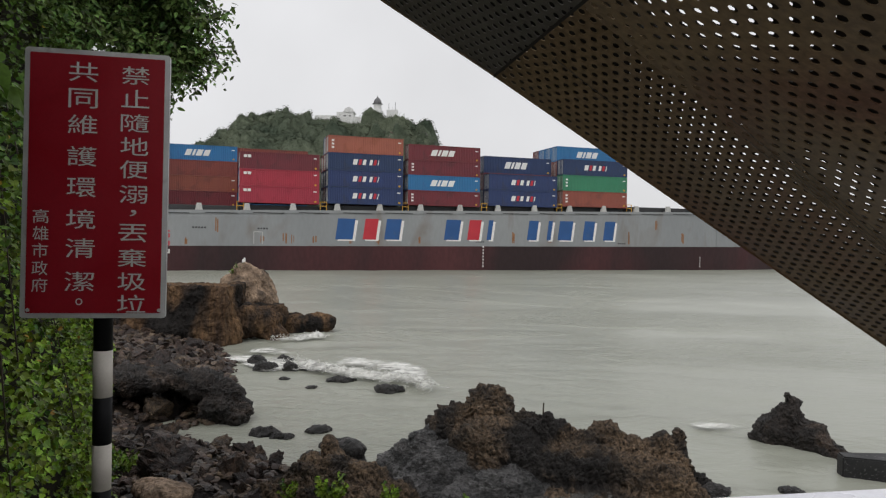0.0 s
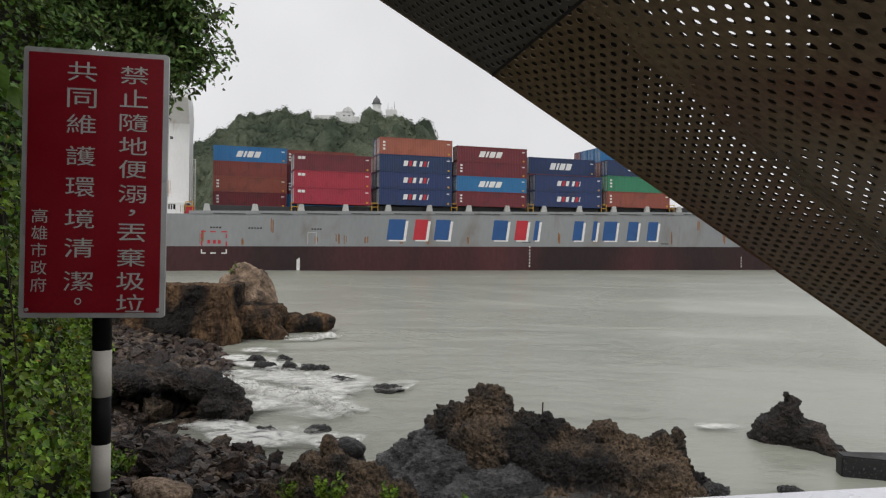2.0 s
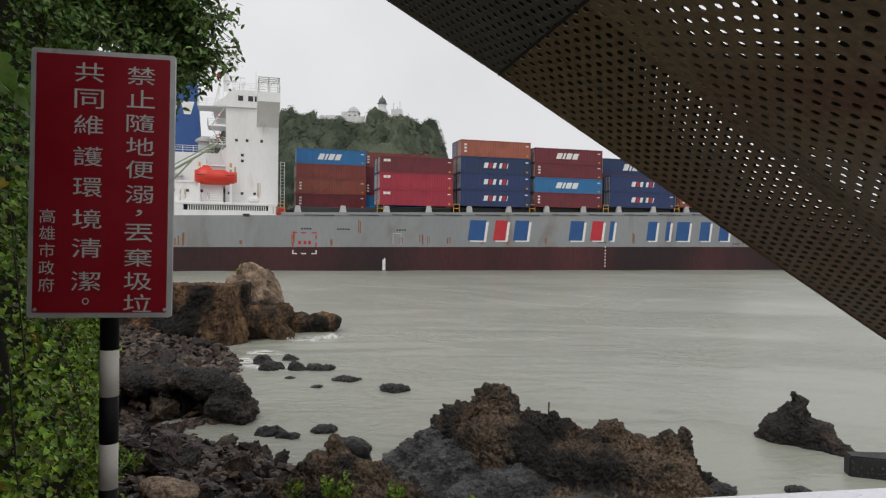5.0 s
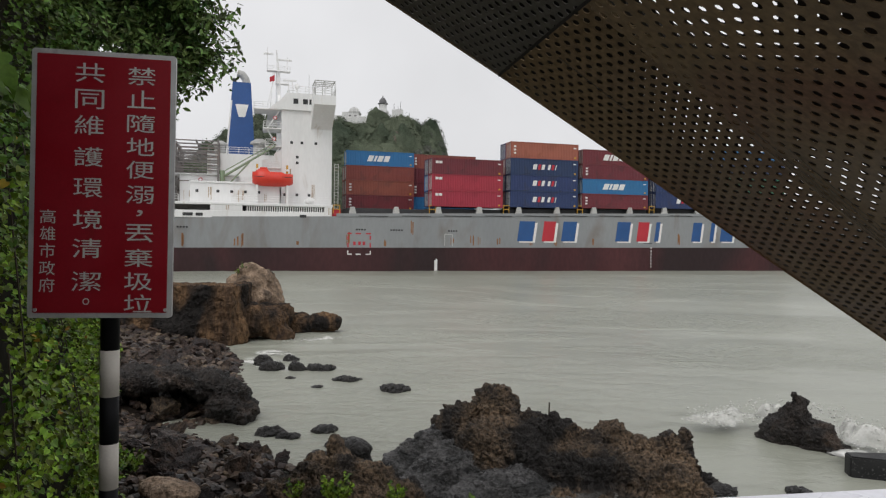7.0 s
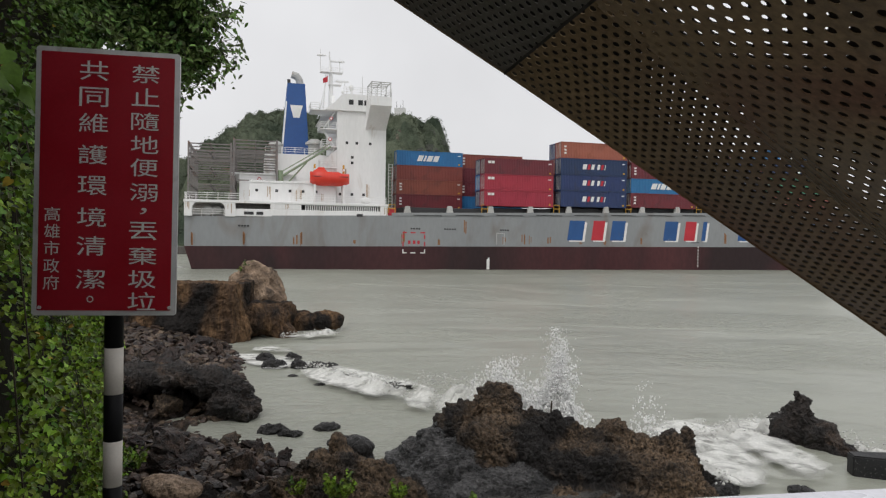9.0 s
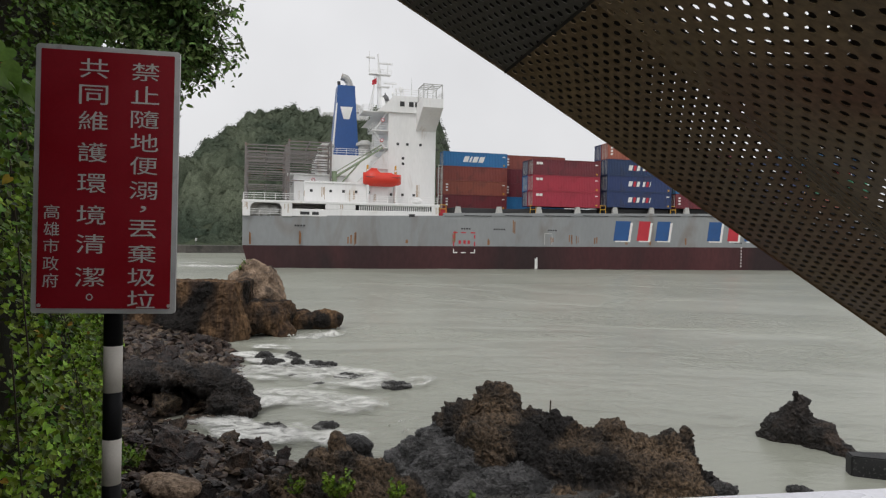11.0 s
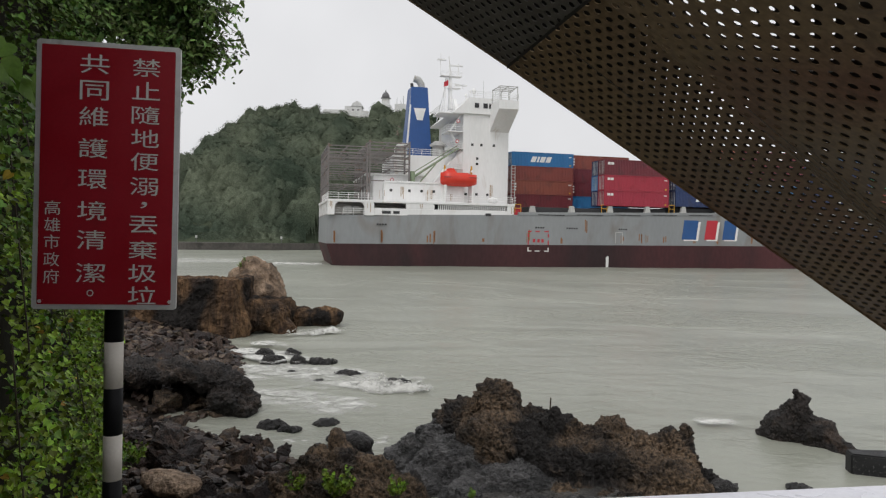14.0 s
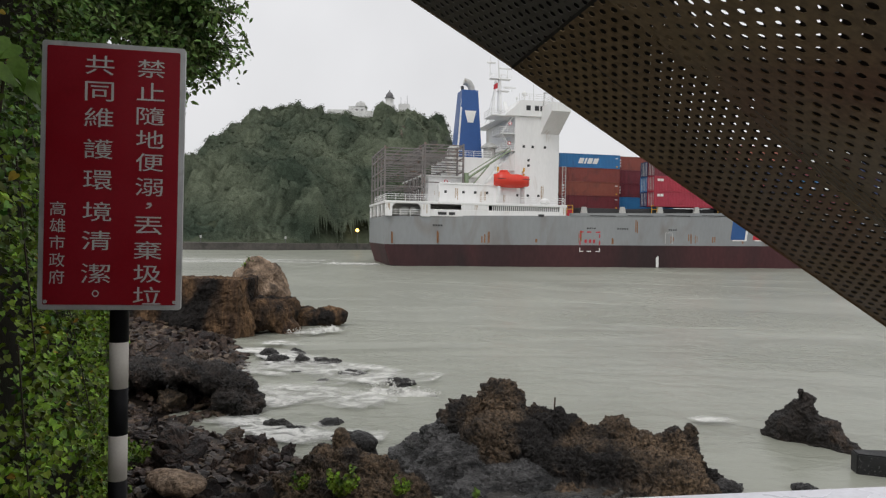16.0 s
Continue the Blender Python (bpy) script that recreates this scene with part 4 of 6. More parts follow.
    for i in range(8):
        f = i / 7
        rows.append([(x - 0.7 - 0.8 * f, c - 1.0 + 0.12 * math.sin(6 * f), 32.5 - 0.5 * f), (x - 0.7 - 0.8 * f, c - 0.97 + 0.12 * math.sin(6 * f), 31.5 - 0.3 * f)])
    loft(bm, rows, closed=False, caps=False)
    flag = part("flag", bm, LETTER_RED, mast, "small red flag")
    mod = flag.modifiers.new("thick", "SOLIDIFY")
    mod.thickness = 0.02
    # yellow-brown mast foot
    part("mast_foot", rod(bmesh.new(), (x + 0.1, c - 5, 25.3), (x, c - 3, 28.6), 0.7, 0.35, 8), SHIP_WHITE, mast)


def lifeboat():
    y0, y1 = 1.0, 3.6
    bm = bmesh.new()
    rings = []
    for i in range(15):
        f = i / 14
        a = -42.6 + 6.1 * f
        w = (1 - abs(2 * f - 1) ** 5) ** 0.6 * 1.3 + 0.08
        top = 14.75 + (0.75 if 0.12 < f < 0.42 else 0.35 if f < 0.75 else 0.12)
        keel = 12.95 + 0.45 * abs(2 * f - 1) ** 4
        c = (y0 + y1) / 2
        rings.append([(a, c - w * 0.55, keel), (a, c - w * 0.97, 13.75), (a, c - w, 14.35), (a, c - w * 0.6, top), (a, c + w * 0.6, top), (a, c + w, 14.35), (a, c + w * 0.97, 13.75), (a, c + w * 0.55, keel)])
    loft(bm, rings)
    boat = part("lifeboat", bm, ORANGE, ship, "enclosed orange-red lifeboat", True)
    bm = bmesh.new()
    box(bm, -41.5, -40.4, 1.6, 3.0, 15.2, 15.8, 0.15)
    part("lifeboat_cabin", bm, ORANGE, boat)
    bm = bmesh.new()
    rod(bm, (-42.3, 0.98, 14.32), (-36.8, 0.98, 14.32), 0.05, n=6)
    part("rubbing_strake", bm, SHIP_DARK, boat)
    for a in (-41.9, -37.4):
        bm = bmesh.new()
        box(bm, a - 0.14, a + 0.14, 1.3, 3.4, 10.2, 13.1)
        rod(bm, (a, 3.5, 10.2), (a, 3.7, 15.0), 0.17, n=8)
        rod(bm, (a, 3.7, 15.0), (a, 2.0, 15.5), 0.15, n=8)
        part("davit", bm, SHIP_WHITE, ship)
        part("davit_head", rod(bmesh.new(), (a, 2.4, 15.0), (a, 2.4, 16.3), 0.16, n=8), YELLOW, ship)
    # provision crane
    bm = bmesh.new()
    rod(bm, (-47.0, 3.4, 10.2), (-47.0, 3.4, 13.6), 0.32, n=10)
    rod(bm, (-47.0, 3.4, 13.4), (-47.0, 3.4, 15.2), 0.42, n=10)
    crane = part("crane", bm, CRANE_GREEN, ship, "pale green provision crane")
    bm = bmesh.new()
    rod(bm, (-47.0, 3.4, 14.2), (-39.2, 4.2, 19.4), 0.2, 0.14, 8)
    rod(bm, (-46.6, 3.4, 15.2), (-39.4, 4.2, 19.8), 0.08, n=6)
    rod(bm, (-46.0, 3.4, 13.2), (-43.0, 3.8, 16.7), 0.12, n=6)
    part("jib", bm, CRANE_GREEN, crane)


def aft_rack():
    """Steel cell guides over the stern, standing empty."""
    for a0, a1, top, nz in ((-60.5, -54.4, 18.7, 8), (-54.0, -47.6, 19.5, 8)):
        for j, y in enumerate((3.2, 7.4, 11.6, 15.8, 19.8)):
            for a in (a0, a1):
                bm = bmesh.new()
                box(bm, a - 0.13, a + 0.13, y - 0.16, y + 0.16, 10.2, top + 0.4)
                part("guide_post", bm, RACK_GREY, ship)
            for z in (12.6, 14.6, 15.4, 16.2, 16.9, 17.6, 18.2, 18.7) if j < 4 else (14.6, 18.7):
                bm = bmesh.new()
                box(bm, a0, a1, y - 0.1, y + 0.1, z + top - 18.7, z + top - 18.7 + 0.16)
                part("guide_beam", bm, RACK_GREY, ship)
        for a in (a0, (a0 + a1) / 2, a1):
            for z in (12.6, 15.2, 17.4, top):
                bm = bmesh.new()
                box(bm, a - 0.1, a + 0.1, 3.2, 19.8, z, z + 0.22)
                part("cross_beam", bm, RACK_GREY, ship)


stern_house()
bridge_house()
for x, y, z, h in ((-60.3, 0.02, 8.3, 1.6), (-54.4, 0.02, 8.2, 1.5), (-46.2, 0.03, 9.0, 0.8), (-31.2, 0.02, 8.4, 1.3), (-48.9, 2.70, 10.6, 2.0), (-44.4, 2.70, 10.4, 1.8), (-40.6, 2.70, 10.5, 1.2), (-52.0, 2.70, 10.4, 1.6), (-33.4, 4.94, 11.0, 2.6), (-36.9, 4.94, 14.0, 2.0)):
    for k in range(3):
        a, f = x + rust_rng.uniform(-0.5, 0.5), rust_rng.uniform(0.5, 1.0)
        block("rust_run", a, a + rust_rng.uniform(0.04, 0.13), y, y + 0.05, z + h * (1 - f), z + h, WHITE_STAIN, None, 0.0)
funnel_and_mast()
lifeboat()
aft_rack()

# ---- containers: one body with corrugated sides, frame, doors and plain marks ----
def corrugated_body(length, height, width=2.43):
    bm = bmesh.new()
    n = int(length / 0.30)
    step = (length - 0.3) / n
    line = []
    for i in range(n):
        x = 0.15 + i * step
        line += [(x, 0.0), (x + step * 0.32, 0.0), (x + step * 0.5, 0.045), (x + step * 0.82, 0.045)]
    line.append((length - 0.15, 0.0))
    for y0, s in ((0.03, 1), (width - 0.03, -1)):
        low = [bm.verts.new((x, y0 + s * d, 0.12)) for x, d in line]
        high = [bm.verts.new((x, y0 + s * d, height - 0.1)) for x, d in line]
        for i in range(len(line) - 1):
            bm.faces.new((low[i], low[i + 1], high[i + 1], high[i]))
    box(bm, 0.1, length - 0.1, 0.08, width - 0.08, 0.1, height - 0.06)
    me = bpy.data.meshes.new("body")
    bm.to_mesh(me)
    bm.free()
    return me


def container_frame(length, height, width=2.43):
    bm = bmesh.new()
    for x in (0, length - 0.16):
        for y in (0, width - 0.16):
            box(bm, x, x + 0.16, y, y + 0.16, 0, height)
    for z in (0.0, height - 0.11):
        for y in (0, width - 0.1):
            box(bm, 0.16, length - 0.16, y, y + 0.1, z, z + 0.11)
        for x in (0, length - 0.1):
            box(bm, x, x + 0.1, 0.16, width - 0.16, z, z + 0.11)
    me = bpy.data.meshes.new("frame")
    bm.to_mesh(me)
    bm.free()
    return me


def container_lock_bar(height):
    bm = bmesh.new()
    rod(bm, (0, 0, 0.15), (0, 0, height - 0.15), 0.04, n=6)
    me = bpy.data.meshes.new("lock_bar")
    bm.to_mesh(me)
    bm.free()
    return me


SHAPES = {}


def slot(ob, material):
    """Gives a shared mesh a material of its own on this object."""
    if not ob.data.materials:
        ob.data.materials.append(None)
    ob.material_slots[0].link = "OBJECT"
    ob.material_slots[0].material = material


BOX_NAMES = {"brown": "rust-brown", "maroon": "dark maroon", "crimson": "bright crimson", "navy": "navy blue", "blue": "bright blue", "green": "mid-green", "orange": "orange-brown"}
CONTAINERS = []


def container(a, y, z, length, height, colour, mark=None):
    key = (round(length, 2), round(height, 2))
    if key not in SHAPES:
        SHAPES[key] = (corrugated_body(*key), container_frame(*key), container_lock_bar(key[1]))
    body_me, frame_me, bar_me = SHAPES[key]
    thing = tagged(new("shipping_container"), f"{BOX_NAMES[colour]} corrugated steel shipping container stacked on the ship's deck", "container", "containers on the ship")
    for name, me in (("body", body_me), ("frame", frame_me)):
        ob = new(name, me)
        ob.parent = thing
        slot(ob, BOX[colour])
    for off in (0.45, 0.95, 1.5, 2.0):
        ob = new("lock_bar", bar_me)
        ob.parent, ob.location = thing, (0.06, off, 0)
        slot(ob, SHIP_GREY)
    def bar(x0, x1, z0, z1, material, name="mark_bar", lean=0.0, depth=0.0):
        bm = bmesh.new()
        prism(bm, [(x0, z0), (x1, z0), (x1 + lean, z1), (x0 + lean, z1)], -0.014 - depth, 0.06)
        part(name, bm, material, thing)
    if mark == "emblem":       # four leaning white blocks in a row
        for x0, x1 in ((0.30, 0.375), (0.395, 0.425), (0.445, 0.52), (0.54, 0.615)):
            bar(x0 * length, x1 * length, 0.30 * height, 0.70 * height, LETTER_WHITE, "emblem_block", 0.4)
    elif mark == "line":       # small row of white blocks with two red ones
        for x0, x1, kind in ((0.32, 0.385, 0), (0.395, 0.44, 1), (0.45, 0.50, 0), (0.54, 0.585, 0), (0.595, 0.64, 1), (0.65, 0.67, 0)):
            bar(x0 * length, x1 * length - 0.12, 0.34 * height, 0.66 * height, LETTER_RED if kind else LETTER_WHITE, "emblem_block", 0.2)
    elif mark == "side":       # column of small white bars by the end
        for k in range(3):
            bar(0.55, 0.95, (0.25 + 0.2 * k) * height, (0.36 + 0.2 * k) * height, LETTER_WHITE)
    elif mark == "corner":
        bar(0.6, 1.1, 0.66 * height, 0.82 * height, LETTER_WHITE)
        bar(1.2, 1.7, 0.66 * height, 0.82 * height, LETTER_WHITE)
    if mark:
        bar(length - 0.75, length - 0.45, 0.10 * height, 0.20 * height, YELLOW)
        bar(length - 0.9, length - 0.4, 0.72 * height, 0.78 * height, LETTER_WHITE)
    CONTAINERS.append((thing, (a, y, z)))
    return thing


# bays: first station, length, then columns of (offset from the near side, base height, box height, boxes from below)
BAYS = (
    (-26.75, 12.1, ((13.1, 10.2, 2.57, (("maroon", "side"), ("brown", "side"), ("brown", None), ("blue", "emblem"))), (15.6, 10.2, 2.57, (("maroon", None), ("brown", None), ("brown", None))))),
    (-14.75, 12.15, ((0.15, 10.45, 2.61, (("crimson", "corner"), ("crimson", "corner"), ("maroon", "corner"))), (2.65, 10.45, 2.61, (("navy", None), ("blue", None), ("navy", None))), (14.4, 10.2, 2.57, (("blue", None), ("maroon", "side"), ("maroon", None), ("brown", "side"))), (16.9, 10.2, 2.57, (("navy", None), ("brown", None), ("maroon", None), ("brown", None))))),
    (-1.25, 12.35, ((0.15, 10.65, 2.73, (("navy", "line"), ("navy", "line"), ("navy", "line"), ("orange", "side"))), (2.65, 10.65, 2.73, (("maroon", None), ("navy", None), ("brown", None), ("navy", None))), (5.15, 10.65, 2.73, (("navy", None), ("navy", None), ("maroon", None))))),
    (12.0, 12.7, ((0.15, 10.8, 2.52, (("maroon", "side"), ("blue", "emblem"), ("maroon", "side"), ("maroon", "emblem"))), (2.65, 10.8, 2.52, (("navy", None), ("maroon", None), ("navy", None))))),
    (26.35, 13.1, ((0.15, 11.1, 2.77, (("navy", "line"), ("navy", "line"))), (2.65, 11.1, 2.95, (("navy", None), ("maroon", None), ("navy", "emblem"))), (5.15, 11.1, 2.95, (("maroon", None), ("navy", None))))),
    (40.6, 13.2, ((0.15, 11.4, 2.82, (("brown", "side"), ("green", "side"), ("navy", "line"))), (2.65, 11.4, 2.76, (("navy", None), ("maroon", None), ("brown", None), ("blue", "emblem"))), (5.15, 11.4, 2.76, (("navy", None), ("navy", None), ("blue", None), ("blue", None))), (7.65, 11.4, 2.76, (("navy", None), ("brown", None), ("navy", None), ("blue", None))), (10.15, 11.4, 2.76, (("navy", None), ("maroon", None), ("brown", None), ("maroon", None))))),
)
for start, length, columns in BAYS:
    for y, z, height, boxes in columns:
        for k, (colour, mark) in enumerate(boxes):
            container(start, y, z + k * height, length, height - 0.02, colour, mark)

# ---- shore rocks ----
def stone_shape(seed, sub=2, planes=13):
    rng = random.Random(seed)
    bm = bmesh.new()
    bmesh.ops.create_icosphere(bm, subdivisions=sub, radius=1.0)
    off = Vector((seed * 5.3, seed * 2.1, 0))
    cuts = [(Vector((rng.uniform(-1, 1), rng.uniform(-1, 1), rng.uniform(-1, 1))).normalized(), rng.uniform(0.34, 0.66)) for _ in range(planes)]
    for v in bm.verts:
        for nrm, d in cuts:
            over = v.co.dot(nrm) - d
            if over > 0:
                v.co -= nrm * over
        v.co *= 1 + 0.16 * noise.noise(v.co * 2.8 + off) + (0.20 * noise.noise(v.co * 6.0 + off) + 0.10 * noise.noise(v.co * 15.0 + off) if sub > 2 else 0.10 * noise.noise(v.co * 6.0 + off))
    return bm


def rock_mesh(blobs, voxel, crag, freq, seed, fine=0.45):
    """Merged lumps, carved by ridged noise. blobs: centre, radii, turn about z in degrees."""
    bm = bmesh.new()
    for c, r, turn, *shape in blobs:
        m = Matrix.Translation(c) @ pose(0, 0, 0, 0, 0, turn) @ Matrix.Diagonal((*r, 1))
        if shape:
            bmesh.ops.create_cube(bm, size=2.0, matrix=m)
        else:
            bmesh.ops.create_icosphere(bm, subdivisions=3, radius=1.0, matrix=m)
    me = bpy.data.meshes.new("lumps")
    bm.to_mesh(me)
    bm.free()
    tmp = new("lumps", me)
    mod = tmp.modifiers.new("merge", "REMESH")
    mod.mode, mod.voxel_size = "VOXEL", voxel
    out = bpy.data.meshes.new_from_object(tmp.evaluated_get(bpy.context.evaluated_depsgraph_get()))
    bpy.data.objects.remove(tmp)
    off = Vector((seed * 3.7, seed * 1.3, seed * 7.1))
    moved = []
    for v in out.vertices:
        p = v.co + off
        d = crag * 0.62 * noise.fractal(p * freq, 0.62, 2.1, 6)
        d += crag * fine * 0.5 * (noise.turbulence(p * freq * 3.4, 4, True) - 0.42)
        d -= crag * 0.14
        cell = noise.voronoi(p * freq * 5.0)[0]
        d -= crag * fine * 0.42 * max(0.0, 0.32 - (cell[1] - cell[0]))
        moved.append(v.co + v.normal * d)
    out.vertices.foreach_set("co", np.array(moved).ravel())
    out.update()
    return out


def rock(name, label, blobs, material, voxel=0.07, crag=0.18, freq=0.9, seed=1, group="", fine=0.45):
    ob = link_mesh(name, rock_mesh(blobs, voxel, crag, freq, seed, fine), material)
    return tagged(ob, label, "rock", group or "rocks on the shore")


rock("boulder", "large craggy brown rock with a peaked top by the water", (
    ((0.85, 15.1, 0.9), (0.40, 0.6, 0.98), 0), ((1.25, 15.1, 0.9), (0.42, 0.6, 0.95), 0), ((1.05, 15.1, 1.1), (0.46, 0.55, 0.74), 0), ((2.2, 15.0, 0.5), (0.5, 0.7, 0.86), 0), ((0.2, 14.95, 0.65), (0.55, 0.6, 0.72), 0), ((0.35, 15.1, 0.5), (0.6, 0.8, 1.0), 0), ((1.9, 15.0, 0.4), (0.66, 0.8, 1.02), 0),
    ((2.5, 14.9, 0.3), (0.6, 0.8, 0.9), 0), ((3.0, 14.9, 0.2), (0.6, 0.8, 0.82), 0), ((3.6, 14.85, 0.2), (0.6, 0.8, 0.99), 0), ((4.2, 14.8, 0.1), (0.6, 0.8, 0.86), 0),
    ((4.75, 14.8, 0.1), (0.5, 0.7, 0.86), 0), ((5.10, 14.75, 0.86), (0.15, 0.2, 0.20), 0), ((5.03, 14.75, 0.62), (0.22, 0.25, 0.34), 0), ((5.0, 14.7, 0.2), (0.42, 0.6, 0.5), 0), ((5.28, 14.4, -0.1), (0.34, 0.5, 0.45), 0),
    ((1.1, 14.3, 0.3), (1.2, 0.9, 1.05), 0), ((2.7, 14.1, 0.1), (1.5, 0.9, 0.86), 0), ((4.2, 14.0, -0.05), (1.1, 0.9, 0.78), 0), ((4.9, 13.8, -0.2), (0.6, 0.7, 0.5), 0), ((2.6, 13.3, -0.3), (2.2, 0.8, 0.66), 0)), ROCK_BROWN, 0.020, 0.26, 1.3, 1, fine=0.8)
rock("boulder", "wet grey layered rock flank beside the brown crag", (
    ((-0.22, 14.9, 0.1), (0.62, 0.8, 0.98), 0), ((-0.62, 15.0, -0.05), (0.58, 0.7, 0.78), 0), ((-1.02, 15.2, -0.15), (0.52, 0.6, 0.52), 0), ((0.25, 14.2, 0.05), (1.0, 0.8, 0.92), 0),
    ((1.15, 13.55, -0.1), (1.3, 0.75, 0.72), 0), ((2.0, 13.05, -0.4), (1.7, 0.7, 0.55), 0), ((1.9, 12.3, -0.1), (2.0, 0.34, 0.50), 0), ((0.3, 12.9, -0.1), (0.5, 0.7, 0.55), 0), ((-0.25, 13.9, -0.2), (0.9, 0.8, 0.64), 0)), ROCK_GREY, 0.023, 0.19, 1.4, 2, fine=0.6)
rock("boulder", "brown pitted boulder on the shore with green tufts", (
    ((-2.4, 12.6, 0.4), (0.55, 0.6, 0.66), 0), ((-1.85, 12.6, 0.4), (0.5, 0.6, 0.66), 0), ((-2.95, 12.5, 0.2), (0.5, 0.5, 0.5), 0), ((-1.2, 12.5, 0.3), (0.5, 0.5, 0.62), 0),
    ((-0.7, 12.4, 0.15), (0.5, 0.5, 0.52), 0), ((-0.35, 12.2, 0.0), (0.4, 0.4, 0.4), 0), ((-1.8, 12.0, 0.2), (1.2, 0.5, 0.6), 0), ((-2.0, 13.2, 0.3), (0.5, 0.5, 0.5), 0)), ROCK_BROWN, 0.019, 0.20, 1.7, 3, fine=0.8)
rock("boulder", "small brown knob of rock", (((-2.13, 13.35, 1.0), (0.19, 0.2, 0.25), 0), ((-2.05, 13.35, 0.75), (0.26, 0.25, 0.25), 0)), ROCK_BROWN, 0.03, 0.07, 2.4, 4)
rock("boulder", "black wet boulder leaning on the brown knob", (((-1.78, 13.7, 0.86), (0.34, 0.26, 0.22), -20), ((-1.85, 13.7, 0.55), (0.4, 0.3, 0.35), 0)), ROCK_WET, 0.03, 0.07, 2.4, 14)
rock("pointed_rock", "dark pointed cone of rock standing in the water", (
    ((8.80, 17.6, 1.14), (0.12, 0.13, 0.15), 0), ((8.95, 17.6, 0.98), (0.18, 0.2, 0.20), 0), ((8.83, 17.6, 0.45), (0.42, 0.45, 0.60), 0), ((8.72, 17.75, 0.1), (0.66, 0.6, 0.66), 0), ((8.40, 17.95, -0.1), (0.42, 0.4, 0.42), 0),
    ((9.15, 17.25, 0.12), (0.46, 0.55, 0.58), 0), ((9.40, 16.8, -0.05), (0.36, 0.5, 0.42), 0), ((9.55, 16.35, -0.15), (0.26, 0.4, 0.3), 0)), ROCK_DARK, 0.022, 0.15, 2.0, 5, fine=0.8)
rock("boulder", "dark rock arch over a wave-cut hollow on the beach", (
    ((-8.7, 19.2, 1.0), (0.9, 0.9, 0.40), 0), ((-7.6, 19.3, 1.06), (1.0, 0.9, 0.34), 0), ((-6.7, 19.2, 0.92), (0.8, 0.8, 0.36), 8), ((-6.0, 19.1, 0.5), (0.6, 0.8, 0.66), 0), ((-5.6, 19.0, 0.2), (0.42, 0.7, 0.45), 0),
    ((-9.3, 18.9, 0.4), (0.5, 0.8, 0.8), 0), ((-8.9, 20.2, 0.4), (0.6, 0.4, 0.8), 0), ((-7.2, 20.2, 0.4), (1.0, 0.4, 0.8), 0)), ROCK_DARK, 0.032, 0.24, 1.5, 6, fine=0.8)
rock("boulder", "blocky weathered brown rock ledge with a flat top", (
    ((-11.25, 33.3, 1.3), (1.42, 1.3, 1.46), -5, "block"), ((-13.8, 33.5, 1.3), (1.6, 1.3, 1.44), 4, "block"), ((-16.2, 33.7, 1.1), (1.3, 1.4, 1.4), 8, "block"),
    ((-12.6, 33.2, 0.6), (1.8, 1.3, 1.3), 0), ((-10.1, 33.2, 0.7), (0.6, 1.0, 1.2), 0)), ROCK_LEDGE, 0.06, 0.26, 0.8, 7, fine=0.5)
rock("boulder", "pale tan boulder capped with a little scrub", (((-10.45, 38.0, 2.0), (1.25, 1.3, 1.5), 0), ((-10.0, 37.8, 1.5), (1.0, 1.2, 1.2), 0), ((-10.85, 38.0, 2.9), (0.75, 0.8, 0.78), 0), ((-11.4, 38.0, 2.3), (0.7, 0.9, 0.8), 0)), ROCK_TAN, 0.06, 0.24, 0.9, 8, fine=0.5)
rock("boulder", "brown and black rock shoulder stepping down into the sea", (
    ((-9.7, 34.2, 0.9), (0.9, 1.1, 0.95), 0), ((-8.9, 34.7, 0.75), (0.8, 1.0, 0.85), 0), ((-8.2, 34.6, 0.1), (0.6, 0.8, 0.6), 0), ((-9.2, 36.4, 0.9), (1.2, 1.0, 0.8), 0)), ROCK_LEDGE, 0.06, 0.24, 1.1, 9, fine=0.5)
rock("boulder", "long low brown rock spit reaching into the water", (((-8.2, 37.6, 0.3), (1.3, 0.9, 0.72), 0), ((-6.9, 37.6, 0.42), (0.9, 0.7, 0.6), 0), ((-6.2, 37.6, 0.45), (0.5, 0.6, 0.5), 0), ((-9.4, 37.4, 0.6), (1.3, 1.0, 0.9), 0)), ROCK_LEDGE, 0.06, 0.20, 1.1, 10, fine=0.5)
rock("boulder", "pale tan flat stone at the foot of the bank", (((-4.55, 11.6, 0.70), (0.46, 0.36, 0.22), -10), ((-4.9, 11.8, 0.70), (0.32, 0.3, 0.2), 0)), ROCK_TAN, 0.03, 0.08, 2.0, 11)
